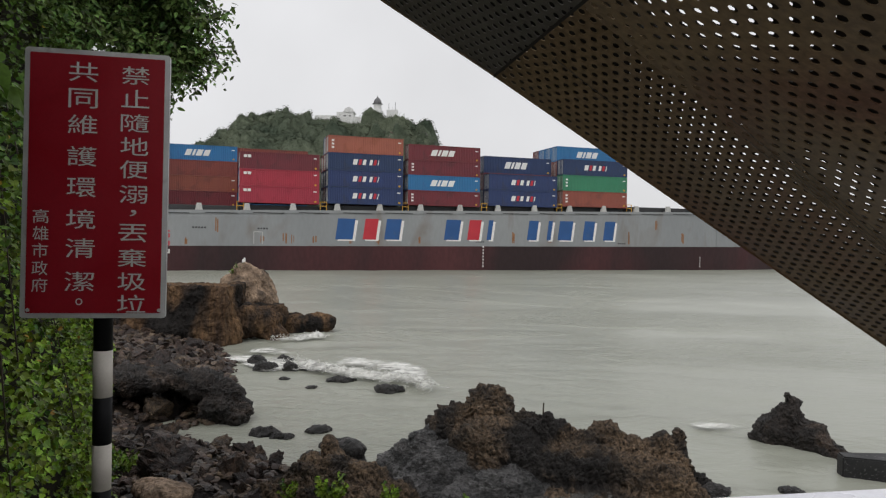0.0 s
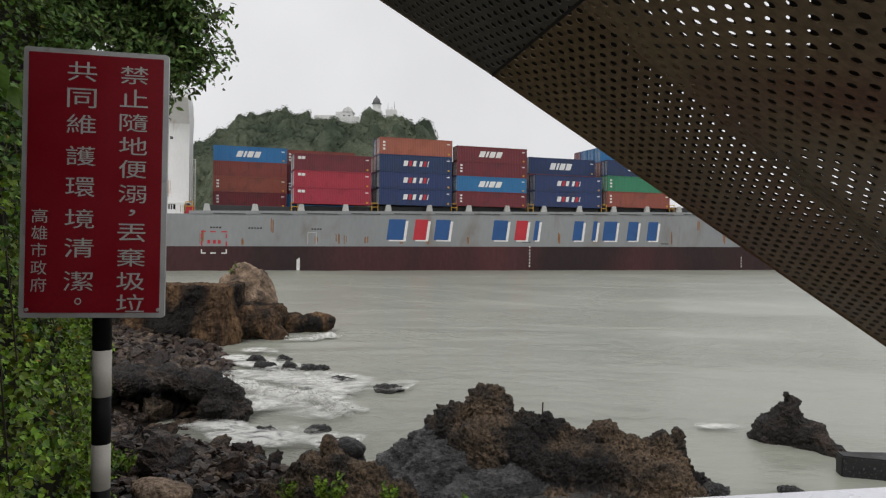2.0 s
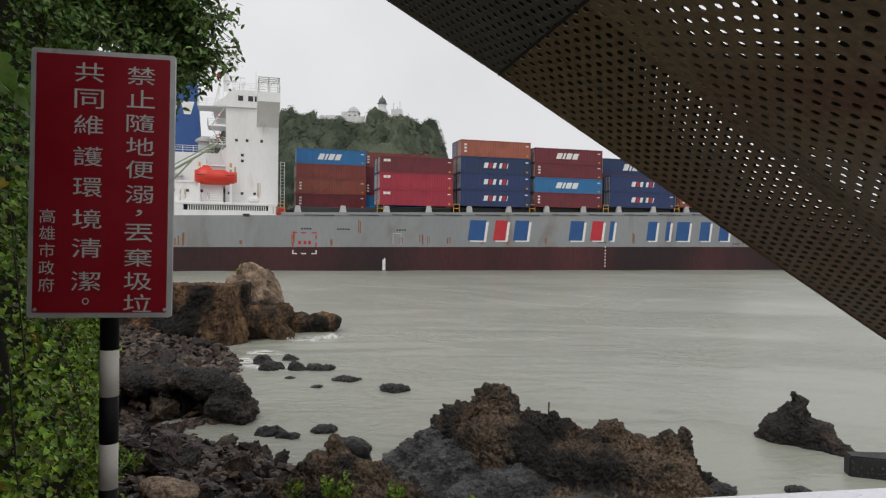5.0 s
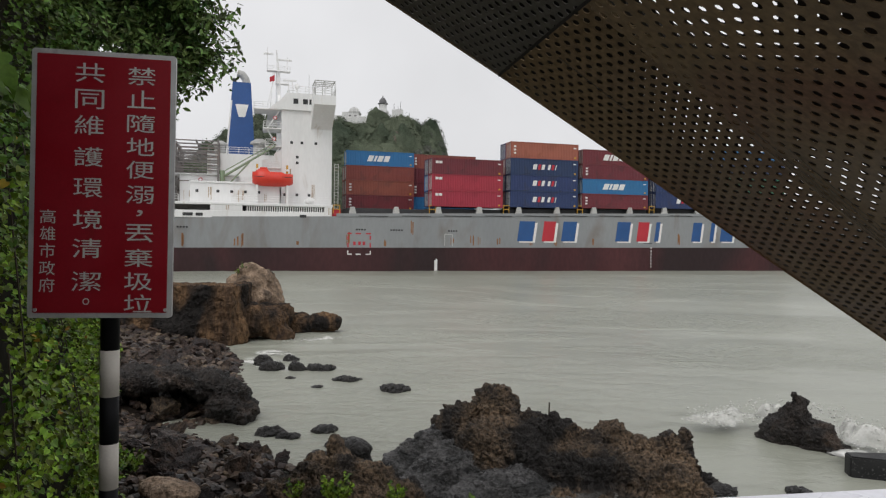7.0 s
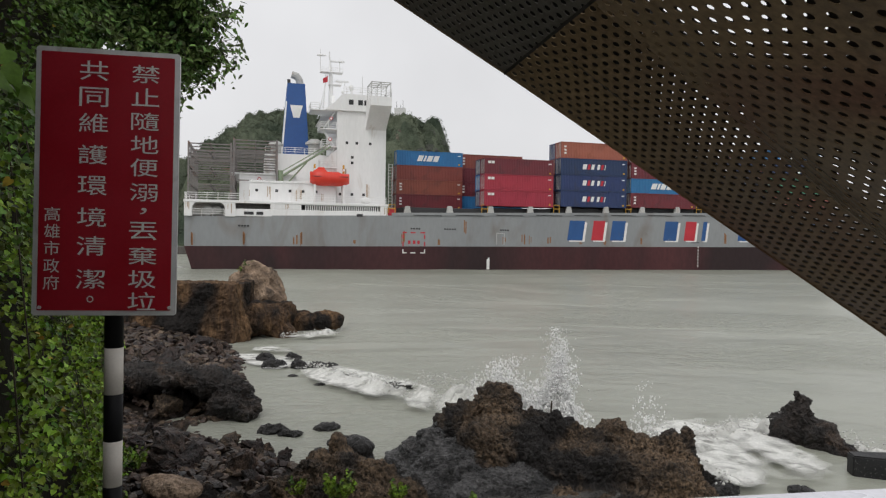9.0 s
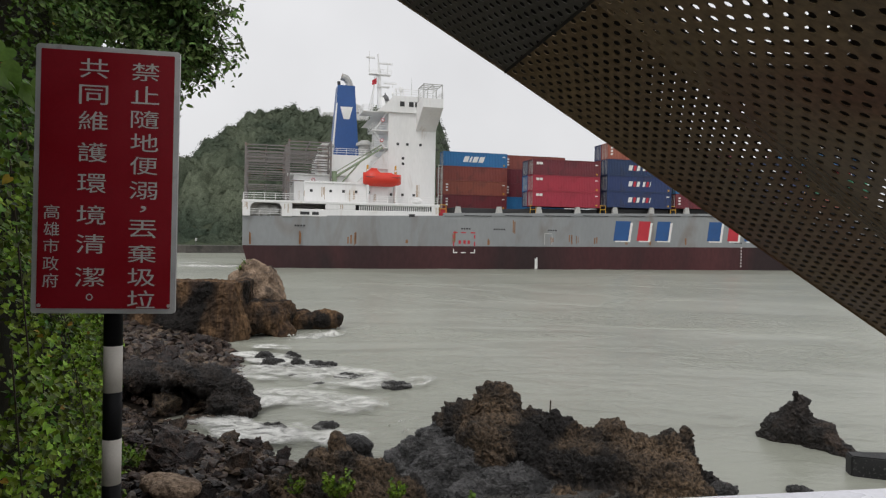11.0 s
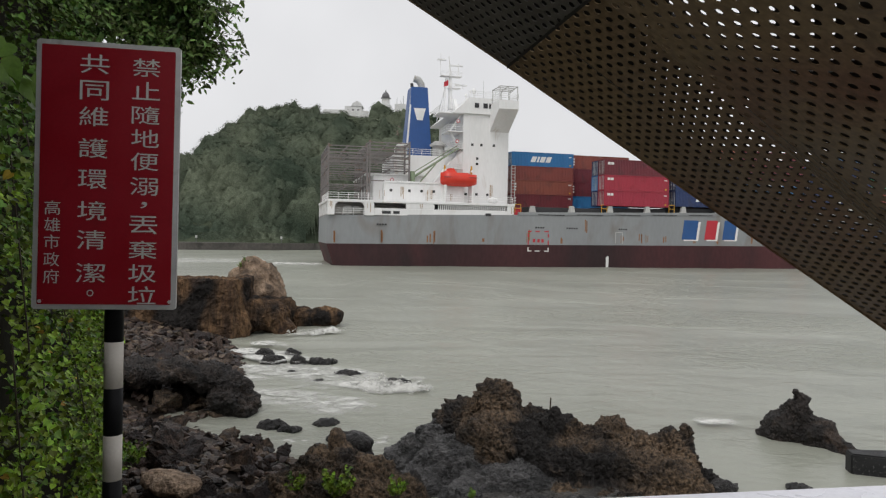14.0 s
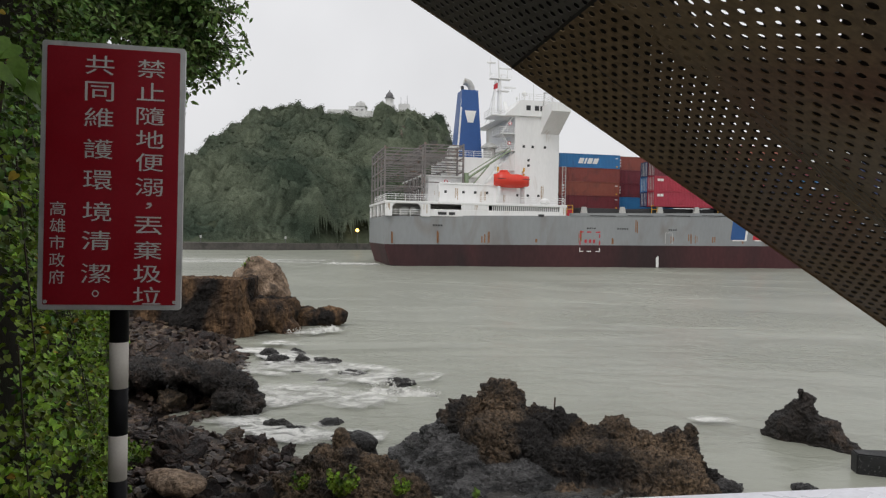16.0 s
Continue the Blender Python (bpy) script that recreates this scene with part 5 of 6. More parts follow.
for k, (x, y, r, h, turn) in enumerate(((-1.75, 23.0, 0.55, 0.28, -15), (-3.6, 24.6, 0.62, 0.16, 10), (-4.9, 26.6, 0.75, 0.22, 0), (-5.75, 26.3, 0.45, 0.42, -30), (-6.7, 26.2, 0.55, 0.45, 20), (-5.6, 24.6, 0.25, 0.14, 0), (-4.4, 23.3, 0.25, 0.13, 0),
        (-4.5, 17.6, 0.42, 0.34, 10), (-3.95, 17.3, 0.36, 0.24, 0), (-3.2, 18.0, 0.35, 0.16, 0), (-2.55, 16.5, 0.45, 0.25, 0), (-2.9, 15.6, 0.4, 0.28, 0), (-7.3, 27.3, 0.5, 0.5, 0), (-6.4, 28.4, 0.4, 0.3, 0), (5.5, 13.9, 0.4, 0.22, 0), (7.15, 14.0, 0.3, 0.1, 0))):
    rock("boulder", "small black wet rock washed by the waves", (((x, y, h * 0.05), (r * 0.85, r * 0.65, h * 0.8), turn), ((x + 0.4 * r, y + 0.1, 0), (r * 0.55, r * 0.45, h * 0.55), turn)), ROCK_WET, 0.026 if y < 20 else 0.034, 0.26 * r + 0.06, 1.9, 20 + k, "wet rocks in the shallows")


for label, blobs, material, seed in (
        ("bare reddish earth scar high on the headland", (((-19.2, 247.5, 39.0), (1.5, 3.5, 4.2), 0), ((-20.2, 245.0, 35.5), (1.4, 3.5, 3.0), 0)), CLIFF, 31),
        ("grey weathered cliff at the headland's end", (((-8.0, 258, 37), (4.5, 6, 8.0), 0), ((-12.5, 250, 31), (5, 5, 7), 0), ((-3.5, 264, 35), (3, 8, 8), 0)), CLIFF_GREY, 32)):
    tagged(link_mesh("cliff", rock_mesh(blobs, 0.45, 1.4, 0.22, seed, 0.5), material), label, "cliff", kind="structure")


def shoreline(y):
    """Where the beach meets the water."""
    pts = ((8, -1.0), (12, -2.8), (14.5, -3.1), (15.8, -4.2), (16.7, -6.0), (17.5, -6.9), (18.3, -6.6), (19.2, -5.7), (23, -7.0), (27, -8.4), (31, -10.2), (40, -14.0))
    for (y0, x0), (y1, x1) in zip(pts, pts[1:]):
        if y <= y1:
            return x0 + (x1 - x0) * max(0.0, (y - y0) / (y1 - y0))
    return pts[-1][1]


def beach_height(x, y):
    inland = shoreline(y) - x
    h = 0.16 * inland if inland > 0 else 0.35 * inland
    h -= 0.22 * math.exp(-((x + 7.5) / 0.9) ** 2 - ((y - 18.7) / 1.3) ** 2)
    return min(h, 2.6) + 0.12 * noise.noise((x * 0.7, y * 0.7, 1.0))


def build_beach():
    bm = bmesh.new()
    nx, ny = 110, 130
    rows = []
    for j in range(ny + 1):
        y = 6.0 + 36.0 * j / ny
        row = []
        for i in range(nx + 1):
            x = -26 + 27.5 * i / nx
            row.append(bm.verts.new((x, y, max(beach_height(x, y), -1.2))))
        rows.append(row)
    for j in range(ny):
        for i in range(nx):
            bm.faces.new((rows[j][i], rows[j][i + 1], rows[j + 1][i + 1], rows[j + 1][i]))
    tagged(part("ground", bm, BEACH, smooth=True), "dark stony beach sloping into the water", "beach", kind="structure")


build_beach()
stone_meshes = []
for seed in range(8):
    bm = stone_shape(seed, 4, 10)
    me = bpy.data.meshes.new("shore_stone")
    bm.to_mesh(me)
    bm.free()
    me.materials.append(STONE)
    stone_meshes.append(me)
stone_rng = random.Random(21)
placed = 0
while placed < 290:
    y = 11.0 + 19.0 * stone_rng.random() ** 1.4
    x = shoreline(y) + 0.5 - stone_rng.random() ** 0.8 * (3.4 + 0.18 * y)
    s = (0.13 + 0.22 * stone_rng.random() ** 1.5) * (1 + (y - 11) * 0.035) * (1.4 if stone_rng.random() < 0.10 else 1.0)
    ob = new("shore_stone", stone_meshes[placed % 8])
    ob.location = (x, y, beach_height(x, y) + s * 0.38)
    ob.rotation_euler = (stone_rng.uniform(-1.4, 1.4), stone_rng.uniform(-1.4, 1.4), stone_rng.uniform(0, 6.3))
    ob.scale = (s, s * stone_rng.uniform(0.6, 1.0), s * stone_rng.uniform(0.6, 0.95))
    tagged(ob, "dark brown angular beach stone among others", "stone", "stones on the beach")
    placed += 1
stone_templates = []
for seed in range(8, 14):
    bm = stone_shape(seed)
    bm.verts.ensure_lookup_table()
    stone_templates.append((np.array([v.co[:] for v in bm.verts]), np.array([[v.index for v in f.verts] for f in bm.faces])))
    bm.free()
small = []
for k in range(5200):
    y = 10.5 + 22 * stone_rng.random() ** 1.3
    x = shoreline(y) + 0.4 - stone_rng.random() * (4.5 + 0.2 * y)
    s = stone_rng.uniform(0.06, 0.19) * (1 + (y - 11) * 0.04)
    small.append((k % 6, np.array((x, y, beach_height(x, y) + s * 0.45)), np.array((s, s * stone_rng.uniform(0.6, 1), s * stone_rng.uniform(0.45, 0.8))), stone_rng.uniform(0, 6.3)))
tagged(scatter("shingle", stone_templates, small, STONE_STUFF), "dark brown shingle of small angular stones", "stones", kind="stuff")

# a still pool held by the rocks, and an iron pin left in the crag
bm = bmesh.new()
ring = [(1.75 + (1.45 + 0.2 * math.sin(3 * a)) * math.cos(a), 13.0 + (0.72 + 0.1 * math.cos(2 * a)) * math.sin(a)) for a in (i * math.pi / 20 for i in range(40))]
loft(bm, [[(x, y, z) for x, y in ring] for z in (-0.4, 0.20)])
tagged(part("rock_pool", bm, POOL), "shallow grey pool of seawater held between the rocks", "rock pool", kind="structure")
bm = bmesh.new()
rod(bm, (2.20, 15.0, 0.9), (2.22, 15.0, 1.52), 0.020, 0.016, 7)
tagged(part("iron_pin", bm, BARK), "short rusty iron pin standing in the crag", "iron pin")

# the black block at the end of the seawall
bm = bmesh.new()
loft(bm, [[(8.72, 15.0, z), (10.6, 14.35, z), (12.4, 15.25, z), (8.78, 15.35, z)] for z in (-1.2, 0.44)])
bmesh.ops.bevel(bm, geom=list(bm.edges), offset=0.03, segments=2, affect="EDGES")
tagged(part("seawall_block", bm, BLACK_STONE), "black speckled stone block at the end of a seawall", "stone block")

# ---- greenery ----
def leaf_shape(kind):
    """A small folded leaf blade: heart-shaped for the vine, narrow for the tree. It lies along +y."""
    if kind == "heart":
        half = [(0.20, -0.13), (0.40, -0.08), (0.50, 0.10), (0.47, 0.32), (0.34, 0.58), (0.16, 0.82)]
        v = [(0, 0, 0), (0, 0.4, -0.03), (0, 1.0, -0.10)] + [(x, y, 0.13 * x) for x, y in half] + [(-x, y, 0.13 * x) for x, y in half]
        f = [(0, 3, 4, 1), (1, 4, 5, 6), (1, 6, 7, 8), (1, 8, 2), (0, 1, 10, 9), (1, 12, 11, 10), (1, 14, 13, 12), (1, 2, 14)]
    else:
        v = [(0, 0, 0), (-0.22, 0.35, 0.05), (-0.18, 0.72, 0.03), (0, 1.05, -0.06), (0.18, 0.72, 0.03), (0.22, 0.35, 0.05), (0, 0.5, -0.02)]
        f = [(0, 6, 2, 1), (6, 3, 2), (0, 5, 4, 6), (6, 4, 3)]
    return np.array(v, float), f


def leaves(name, kind, spots, material, parent=None):
    """Joins leaves into one mesh; spots: position, facing direction, size, turn, droop."""
    tv, tf = leaf_shape(kind)
    vs, fs, base = [], [], 0
    for p, facing, s, turn, droop in spots:
        z = Vector(facing).normalized()
        down = Vector((0, 0, -1))
        y = (down - z * down.dot(z))
        y = y.normalized() if y.length > 1e-3 else Vector((0, 1, 0))
        x = y.cross(z)
        m = np.array((x[:], y[:], z[:]))
        c, d = math.cos(turn), math.sin(turn)
        w = tv @ np.array(((c, d, 0), (-d, c, 0), (0, 0, 1)))
        vs.append((w * s) @ m + p)
        fs += [tuple(i + base for i in q) for q in tf]
        base += len(tv)
    me = bpy.data.meshes.new(name)
    me.from_pydata(np.concatenate(vs).tolist(), [], fs)
    return link_mesh(name, me, material, parent)


def bank_point(u, z):
    """The overgrown bank: u runs along it away from the terrace, z is height."""
    x = -2.05 - 3.35 * u
    y = 3.05 + 7.6 * u
    lean = 0.10 * (5.2 - z)
    bulge = 0.30 * noise.noise((u * 3.0, z * 0.7, 2.0)) + 0.14 * noise.noise((u * 8.0, z * 1.9, 5.0))
    return Vector((x + (lean + bulge) * 0.91, y - (lean + bulge) * 0.40, z))


def build_bank():
    bm = bmesh.new()
    rows = []
    for j in range(41):
        z = -0.5 + 9.5 * j / 40
        rows.append([bm.verts.new(bank_point(-0.35 + 1.4 * i / 50, z) - Vector((0.16, -0.05, 0))) for i in range(51)] + [bm.verts.new(bank_point(1.05, z) + Vector((-3.5, 1.5, 0)))])
    for r, s in zip(rows, rows[1:]):
        for i in range(51):
            bm.faces.new((r[i], r[i + 1], s[i + 1], s[i]))
    tagged(part("ground", bm, SOIL, smooth=True), "steep earth bank behind the vines, coloured near black for the shade among the leaves", "bank", kind="structure")
    rng = random.Random(31)
    light, dark, yellow = [], [], []
    out = Vector((0.86, -0.38, 0.35))
    for k in range(64000):
        u, z = -0.34 + 1.38 * rng.random() ** 1.5, 1.6 + 5.4 * rng.random()
        p = bank_point(u, z)
        clump = noise.noise((u * 9, z * 2.3, 8.0))
        clump += 0.5 * noise.noise((u * 24, z * 6.0, 3.0))
        if clump < -0.04 and rng.random() < 0.95:
            continue
        p = p + out * (rng.uniform(-0.20, 0.14) + 0.34 * clump)
        face = out * 0.55 + Vector((rng.gauss(0, 0.6), rng.gauss(0, 0.6), rng.gauss(0.55, 0.6)))
        spot = (np.array(p), face, rng.uniform(0.6, 1.2) * (0.022 + 0.0034 * p.y), rng.gauss(0, 0.6), 0)
        # leaves high on the bank take the darker copy, shade painted in
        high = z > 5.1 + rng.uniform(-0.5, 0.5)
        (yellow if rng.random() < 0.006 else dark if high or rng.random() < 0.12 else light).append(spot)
    vine = empty("vine", "dense bright green vine hanging over the bank", "climbing plant")
    part_light = leaves("foliage", "heart", light, VINE_LEAF, vine)
    leaves("foliage", "heart", dark, VINE_DARK, vine)["label"] = "leaves higher up, in a darker green that holds their shade"
    leaves("foliage", "heart", yellow, YELLOW_LEAF, vine)["label"] = "a few yellowed leaves"
    for k in range(18):
        u, z = -0.2 + 1.15 * rng.random(), rng.uniform(3.2, 6.2)
        p = bank_point(u, z) + out * 0.12
        q = bank_point(u + rng.uniform(-0.06, 0.06), z - rng.uniform(0.4, 1.2)) + out * rng.uniform(0.05, 0.2)
        part("tendril", rod(bmesh.new(), p, q, 0.004, n=5), BARK, vine)
    # a few large pale leaves near the sign
    big = []
    for x, y, z, s in ((-1.72, 2.62, 5.62, 0.13), (-1.66, 2.7, 5.57, 0.12), (-1.80, 2.6, 5.55, 0.12), (-1.75, 2.6, 5.36, 0.11), (-1.80, 2.62, 5.2, 0.13), (-1.72, 2.66, 5.70, 0.10)):
        big.append((np.array((x, y, z)), Vector((0.5, -0.8, 0.4)), s, rng.uniform(-0.8, 0.8), 0))
    shrub = empty("shrub", "large pale green leaves of a shrub beside the sign", "shrub")
    leaves("foliage", "heart", big, BRIGHT_LEAF, shrub)
    bm = bmesh.new()
    for x, y, z, s in ((-1.72, 2.62, 5.62, 0.13), (-1.80, 2.6, 5.55, 0.12), (-1.80, 2.62, 5.2, 0.13)):
        rod(bm, (-1.95, 2.8, 4.6), (x, y, z), 0.006, n=5)
    part("stem", bm, BARK, shrub)


def build_tree():
    """The tree that leans out over the bank: trunk, limbs, and sprays of small leaves with gaps."""
    rng = random.Random(41)
    tree = empty("tree", "dark green broadleaf tree leaning out over the bank", "tree")
    base = Vector((-6.6, 8.6, 4.2))
    bm = bmesh.new()
    knee, top = Vector((-6.2, 8.3, 6.8)), Vector((-5.6, 8.0, 9.4))
    rod(bm, base, knee, 0.26, 0.2, 10)
    rod(bm, knee, top, 0.2, 0.12, 10)
    part("trunk", bm, BARK, tree)
    tips = []
    ends = ((-2.95, 7.7, 7.6), (-3.0, 7.8, 7.1), (-3.0, 7.7, 7.5), (-3.1, 7.4, 8.2), (-3.3, 7.5, 7.1), (-3.2, 7.6, 7.9), (-3.15, 7.8, 7.2), (-3.9, 7.0, 8.0), (-4.6, 6.4, 8.2), (-5.2, 6.0, 7.6), (-4.3, 6.6, 7.1), (-3.5, 8.0, 7.9), (-5.6, 5.6, 8.6), (-3.6, 6.9, 9.0), (-4.7, 6.2, 9.2), (-6.2, 5.2, 7.6), (-3.3, 7.9, 6.95), (-4.0, 7.2, 7.4), (-4.6, 6.8, 7.7), (-5.0, 6.3, 8.0), (-5.4, 6.2, 7.2), (-4.9, 6.9, 7.0), (-3.7, 7.4, 8.5), (-4.2, 6.9, 8.7), (-5.8, 5.9, 8.2), (-5.0, 6.0, 9.0), (-3.6, 6.6, 6.95), (-4.1, 6.5, 7.15), (-3.9, 6.3, 7.5))
    for k, e in enumerate(ends):
        e = Vector(e)
        start = knee.lerp(top, rng.uniform(0.1, 1.0))
        mid = start.lerp(e, 0.55) + Vector((0, 0, 0.45))
        bm = bmesh.new()
        rod(bm, start, mid, 0.07, 0.045, 7)
        rod(bm, mid, e, 0.045, 0.012, 7)
        part("limb", bm, BARK, tree)
        for f in (0.35, 0.55, 0.75, 0.9, 1.0):
            tips.append((mid.lerp(e, f), e - mid))
    bm = bmesh.new()
    spots = []
    for p, along in tips:
        for _ in range(16):
            d = Vector((rng.gauss(0, 1), rng.gauss(0, 1), rng.gauss(-0.25, 0.8)))
            d = (d.normalized() * 0.7 + along.normalized() * 0.5)
            q = p + d * rng.uniform(0.2, 0.66)
            rod(bm, p, q, 0.006, 0.003, 4)
            for _ in range(34):
                f = rng.uniform(0.2, 1.08)
                c = p.lerp(q, f) + Vector((rng.gauss(0, 0.05), rng.gauss(0, 0.05), rng.gauss(0, 0.05)))
                spots.append((np.array(c), Vector((rng.gauss(0.2, 0.6), rng.gauss(-0.6, 0.6), rng.gauss(0.4, 0.5))), rng.uniform(0.045, 0.10), rng.uniform(-1.5, 1.5), 0))
    part("twig", bm, BARK, tree)
    leaves("crown", "narrow", spots, TREE_LEAF, tree)


def tuft(x, y, z, n, size, seed, material=None):
    rng = random.Random(seed)
    plant = empty("weed", "small fresh green weed growing on the rocks", "plant", "weeds on the rocks")
    spots = []
    bm = bmesh.new()
    for _ in range(n):
        a, h = rng.uniform(0, 6.3), rng.uniform(0.4, 1.0) * size
        tip = Vector((x + math.cos(a) * size * 0.5, y + math.sin(a) * size * 0.5, z + h))
        rod(bm, (x, y, z - 0.05), tip, 0.006, 0.003, 4)
        for f in (0.35, 0.5, 0.6, 0.7, 0.8, 0.9, 1.0):
            p = Vector((x, y, z)).lerp(tip, f)
            spots.append((np.array(p), Vector((rng.gauss(0, 0.5), rng.gauss(-0.6, 0.5), rng.gauss(0.6, 0.4))), rng.uniform(0.035, 0.06) + 0.03 * size, rng.uniform(-2, 2), 0))
    part("stem", bm, BARK, plant)
    leaves("foliage", "heart", spots, material or VINE_LEAF, plant)


build_bank()
build_tree()
tuft(-1.80, 11.5, 0.58, 60, 0.50, 1)
tuft(-0.85, 11.7, 0.52, 16, 0.34, 2)
tuft(-2.5, 11.5, 0.68, 12, 0.32, 3)
tuft(0.42, 12.2, 0.35, 6, 0.16, 4, BRIGHT_LEAF)
tuft(-11.0, 37.5, 3.2, 12, 0.5, 5, VINE_DARK)
tuft(-11.3, 37.4, 3.0, 8, 0.4, 6)
tuft(-5.2, 11.4, 1.1, 20, 0.40, 7)

# ---- the notice board on its striped post ----
def build_sign():
    sign = empty("notice_board", "dark red notice board with pale lettering on a banded post", "sign")
    w, h = 0.45, 0.889
    # the board's own frame: x along its width, z up, y away from the reader
    board_pose = Matrix.Translation((-1.156, 2.315, 5.171)) @ pose(0, 0, 0, -1.19, 0.4, 10.83)
    def outline(hw, hh, r, n=5):
        pts = []
        for cx, cz, a0 in ((hw - r, hh - r, 0), (-hw + r, hh - r, 90), (-hw + r, -hh + r, 180), (hw - r, -hh + r, 270)):
            pts += [(cx + r * math.cos(radians(a0 + 90 * i / n)), cz + r * math.sin(radians(a0 + 90 * i / n))) for i in range(n + 1)]
        return pts
    bm = bmesh.new()
    prism(bm, outline(w / 2, h / 2, 0.010), 0.0, 0.016)
    board = part("board", bm, SIGN_METAL, sign, "grey metal backing with a pale rim")
    board.matrix_basis = board_pose
    bm = bmesh.new()
    prism(bm, outline(w / 2 - 0.0165, h / 2 - 0.0165, 0.004), -0.0025, 0.004)
    face = part("red_face", bm, SIGN_RED, board, "dark red painted face")
    # lettering, column by column
    def write(text, x, tops, size_w, size_h):
        for ch, z in zip(text, tops):
            cu = bpy.data.curves.new("character", "FONT")
            cu.body, cu.extrude, cu.resolution_u, cu.offset = ch, 0.0, 3, 0.0
            tmp = new("character", cu)
            me = bpy.data.meshes.new_from_object(tmp.evaluated_get(bpy.context.evaluated_depsgraph_get()))
            bpy.data.objects.remove(tmp)
            co = np.array([v.co[:] for v in me.vertices])
            lo, hi = co.min(0), co.max(0)
            sx = size_w if ch not in "，。" else size_w * 0.24
            sz = size_h if ch not in "，。" else size_h * 0.36
            mid = (lo + hi) / 2
            flat = np.zeros_like(co)
            flat[:, 0] = (co[:, 0] - mid[0]) / (hi[0] - lo[0]) * sx + x
            flat[:, 2] = (co[:, 1] - mid[1]) / (hi[1] - lo[1]) * sz + z
            flat[:, 1] = -0.0045
            me.vertices.foreach_set("co", flat.ravel())
            me.update()
            ob = link_mesh("character", me, SIGN_WHITE, board)
    def column(first, last, n):
        return [first + (last - first) * i / (n - 1) for i in range(n)]
    write("禁止隨地便溺，丟棄圾垃", 0.117, [0.3685, 0.291, 0.209, 0.131, 0.053, -0.030, -0.093, -0.160, -0.243, -0.322, -0.396], 0.088, 0.060)
    write("共同維護環境清潔。", -0.045, [0.371, 0.283, 0.196, 0.091, -0.012, -0.117, -0.213, -0.323, -0.390], 0.090, 0.064)
    write("高雄市政府", -0.166, [-0.110, -0.166, -0.222, -0.280, -0.336], 0.048, 0.046)
    for x, z in ((-0.2, -0.418), (0.205, -0.418)):
        bm = bmesh.new()
        rod(bm, (x, -0.006, z), (x, 0.0, z), 0.006, n=10)
        part("rivet", bm, SIGN_METAL, board)
    # post with painted bands
    px, py, r = -1.150, 2.352, 0.0305
    edges = [5.45, 4.613, 4.455, 4.295, 4.140, 3.98, 3.82, 3.66, 3.4]
    for k, (z1, z0) in enumerate(zip(edges, edges[1:])):
        bm = bmesh.new()
        rod(bm, (px + 0.004 * (z0 - 4), py, z0), (px + 0.004 * (z1 - 4), py, z1), r, n=28)
        for f in bm.faces:
            f.smooth = len(f.verts) == 4
        part("post_band", bm, POST_BLACK if k % 2 == 0 else POST_WHITE, sign, "black painted band" if k % 2 == 0 else "dull white painted band")
    for z in (5.38, 4.92):
        bm = bmesh.new()
        box(bm, px - 0.05, px + 0.05, py - 0.022, py + 0.036, z - 0.014, z + 0.014, 0.003)
        part("clamp", bm, SIGN_METAL, sign)


build_sign()

# ---- the white parapet rail in front of the terrace ----
def build_rail():
    rail = empty("parapet_rail", "white painted metal handrail along the terrace edge", "railing")
    a, b = Vector((-0.5, 1.403, 4.38)), Vector((4.3, 2.235, 4.38))
    d = (b - a).normalized()
    n = Vector((-d.y, d.x, 0))
    bm = bmesh.new()
    ring = [(-0.05, 0.0), (-0.05, 0.03), (-0.035, 0.04), (0.035, 0.04), (0.05, 0.03), (0.05, 0.0)]
    loft(bm, [[p + n * (u - 0.05) + Vector((0, 0, v)) for u, v in ring] for p in (a, a.lerp(b, 0.5), b)])
    part("top_rail", bm, RAIL_WHITE, rail)
    for i in range(5):
        p = a.lerp(b, 0.03 + 0.235 * i)
        bm = bmesh.new()
        box(bm, p.x - 0.025, p.x + 0.025, p.y - 0.075, p.y - 0.025, 3.4, 4.385, 0.004)
        part("rail_post", bm, RAIL_WHITE, rail)


build_rail()

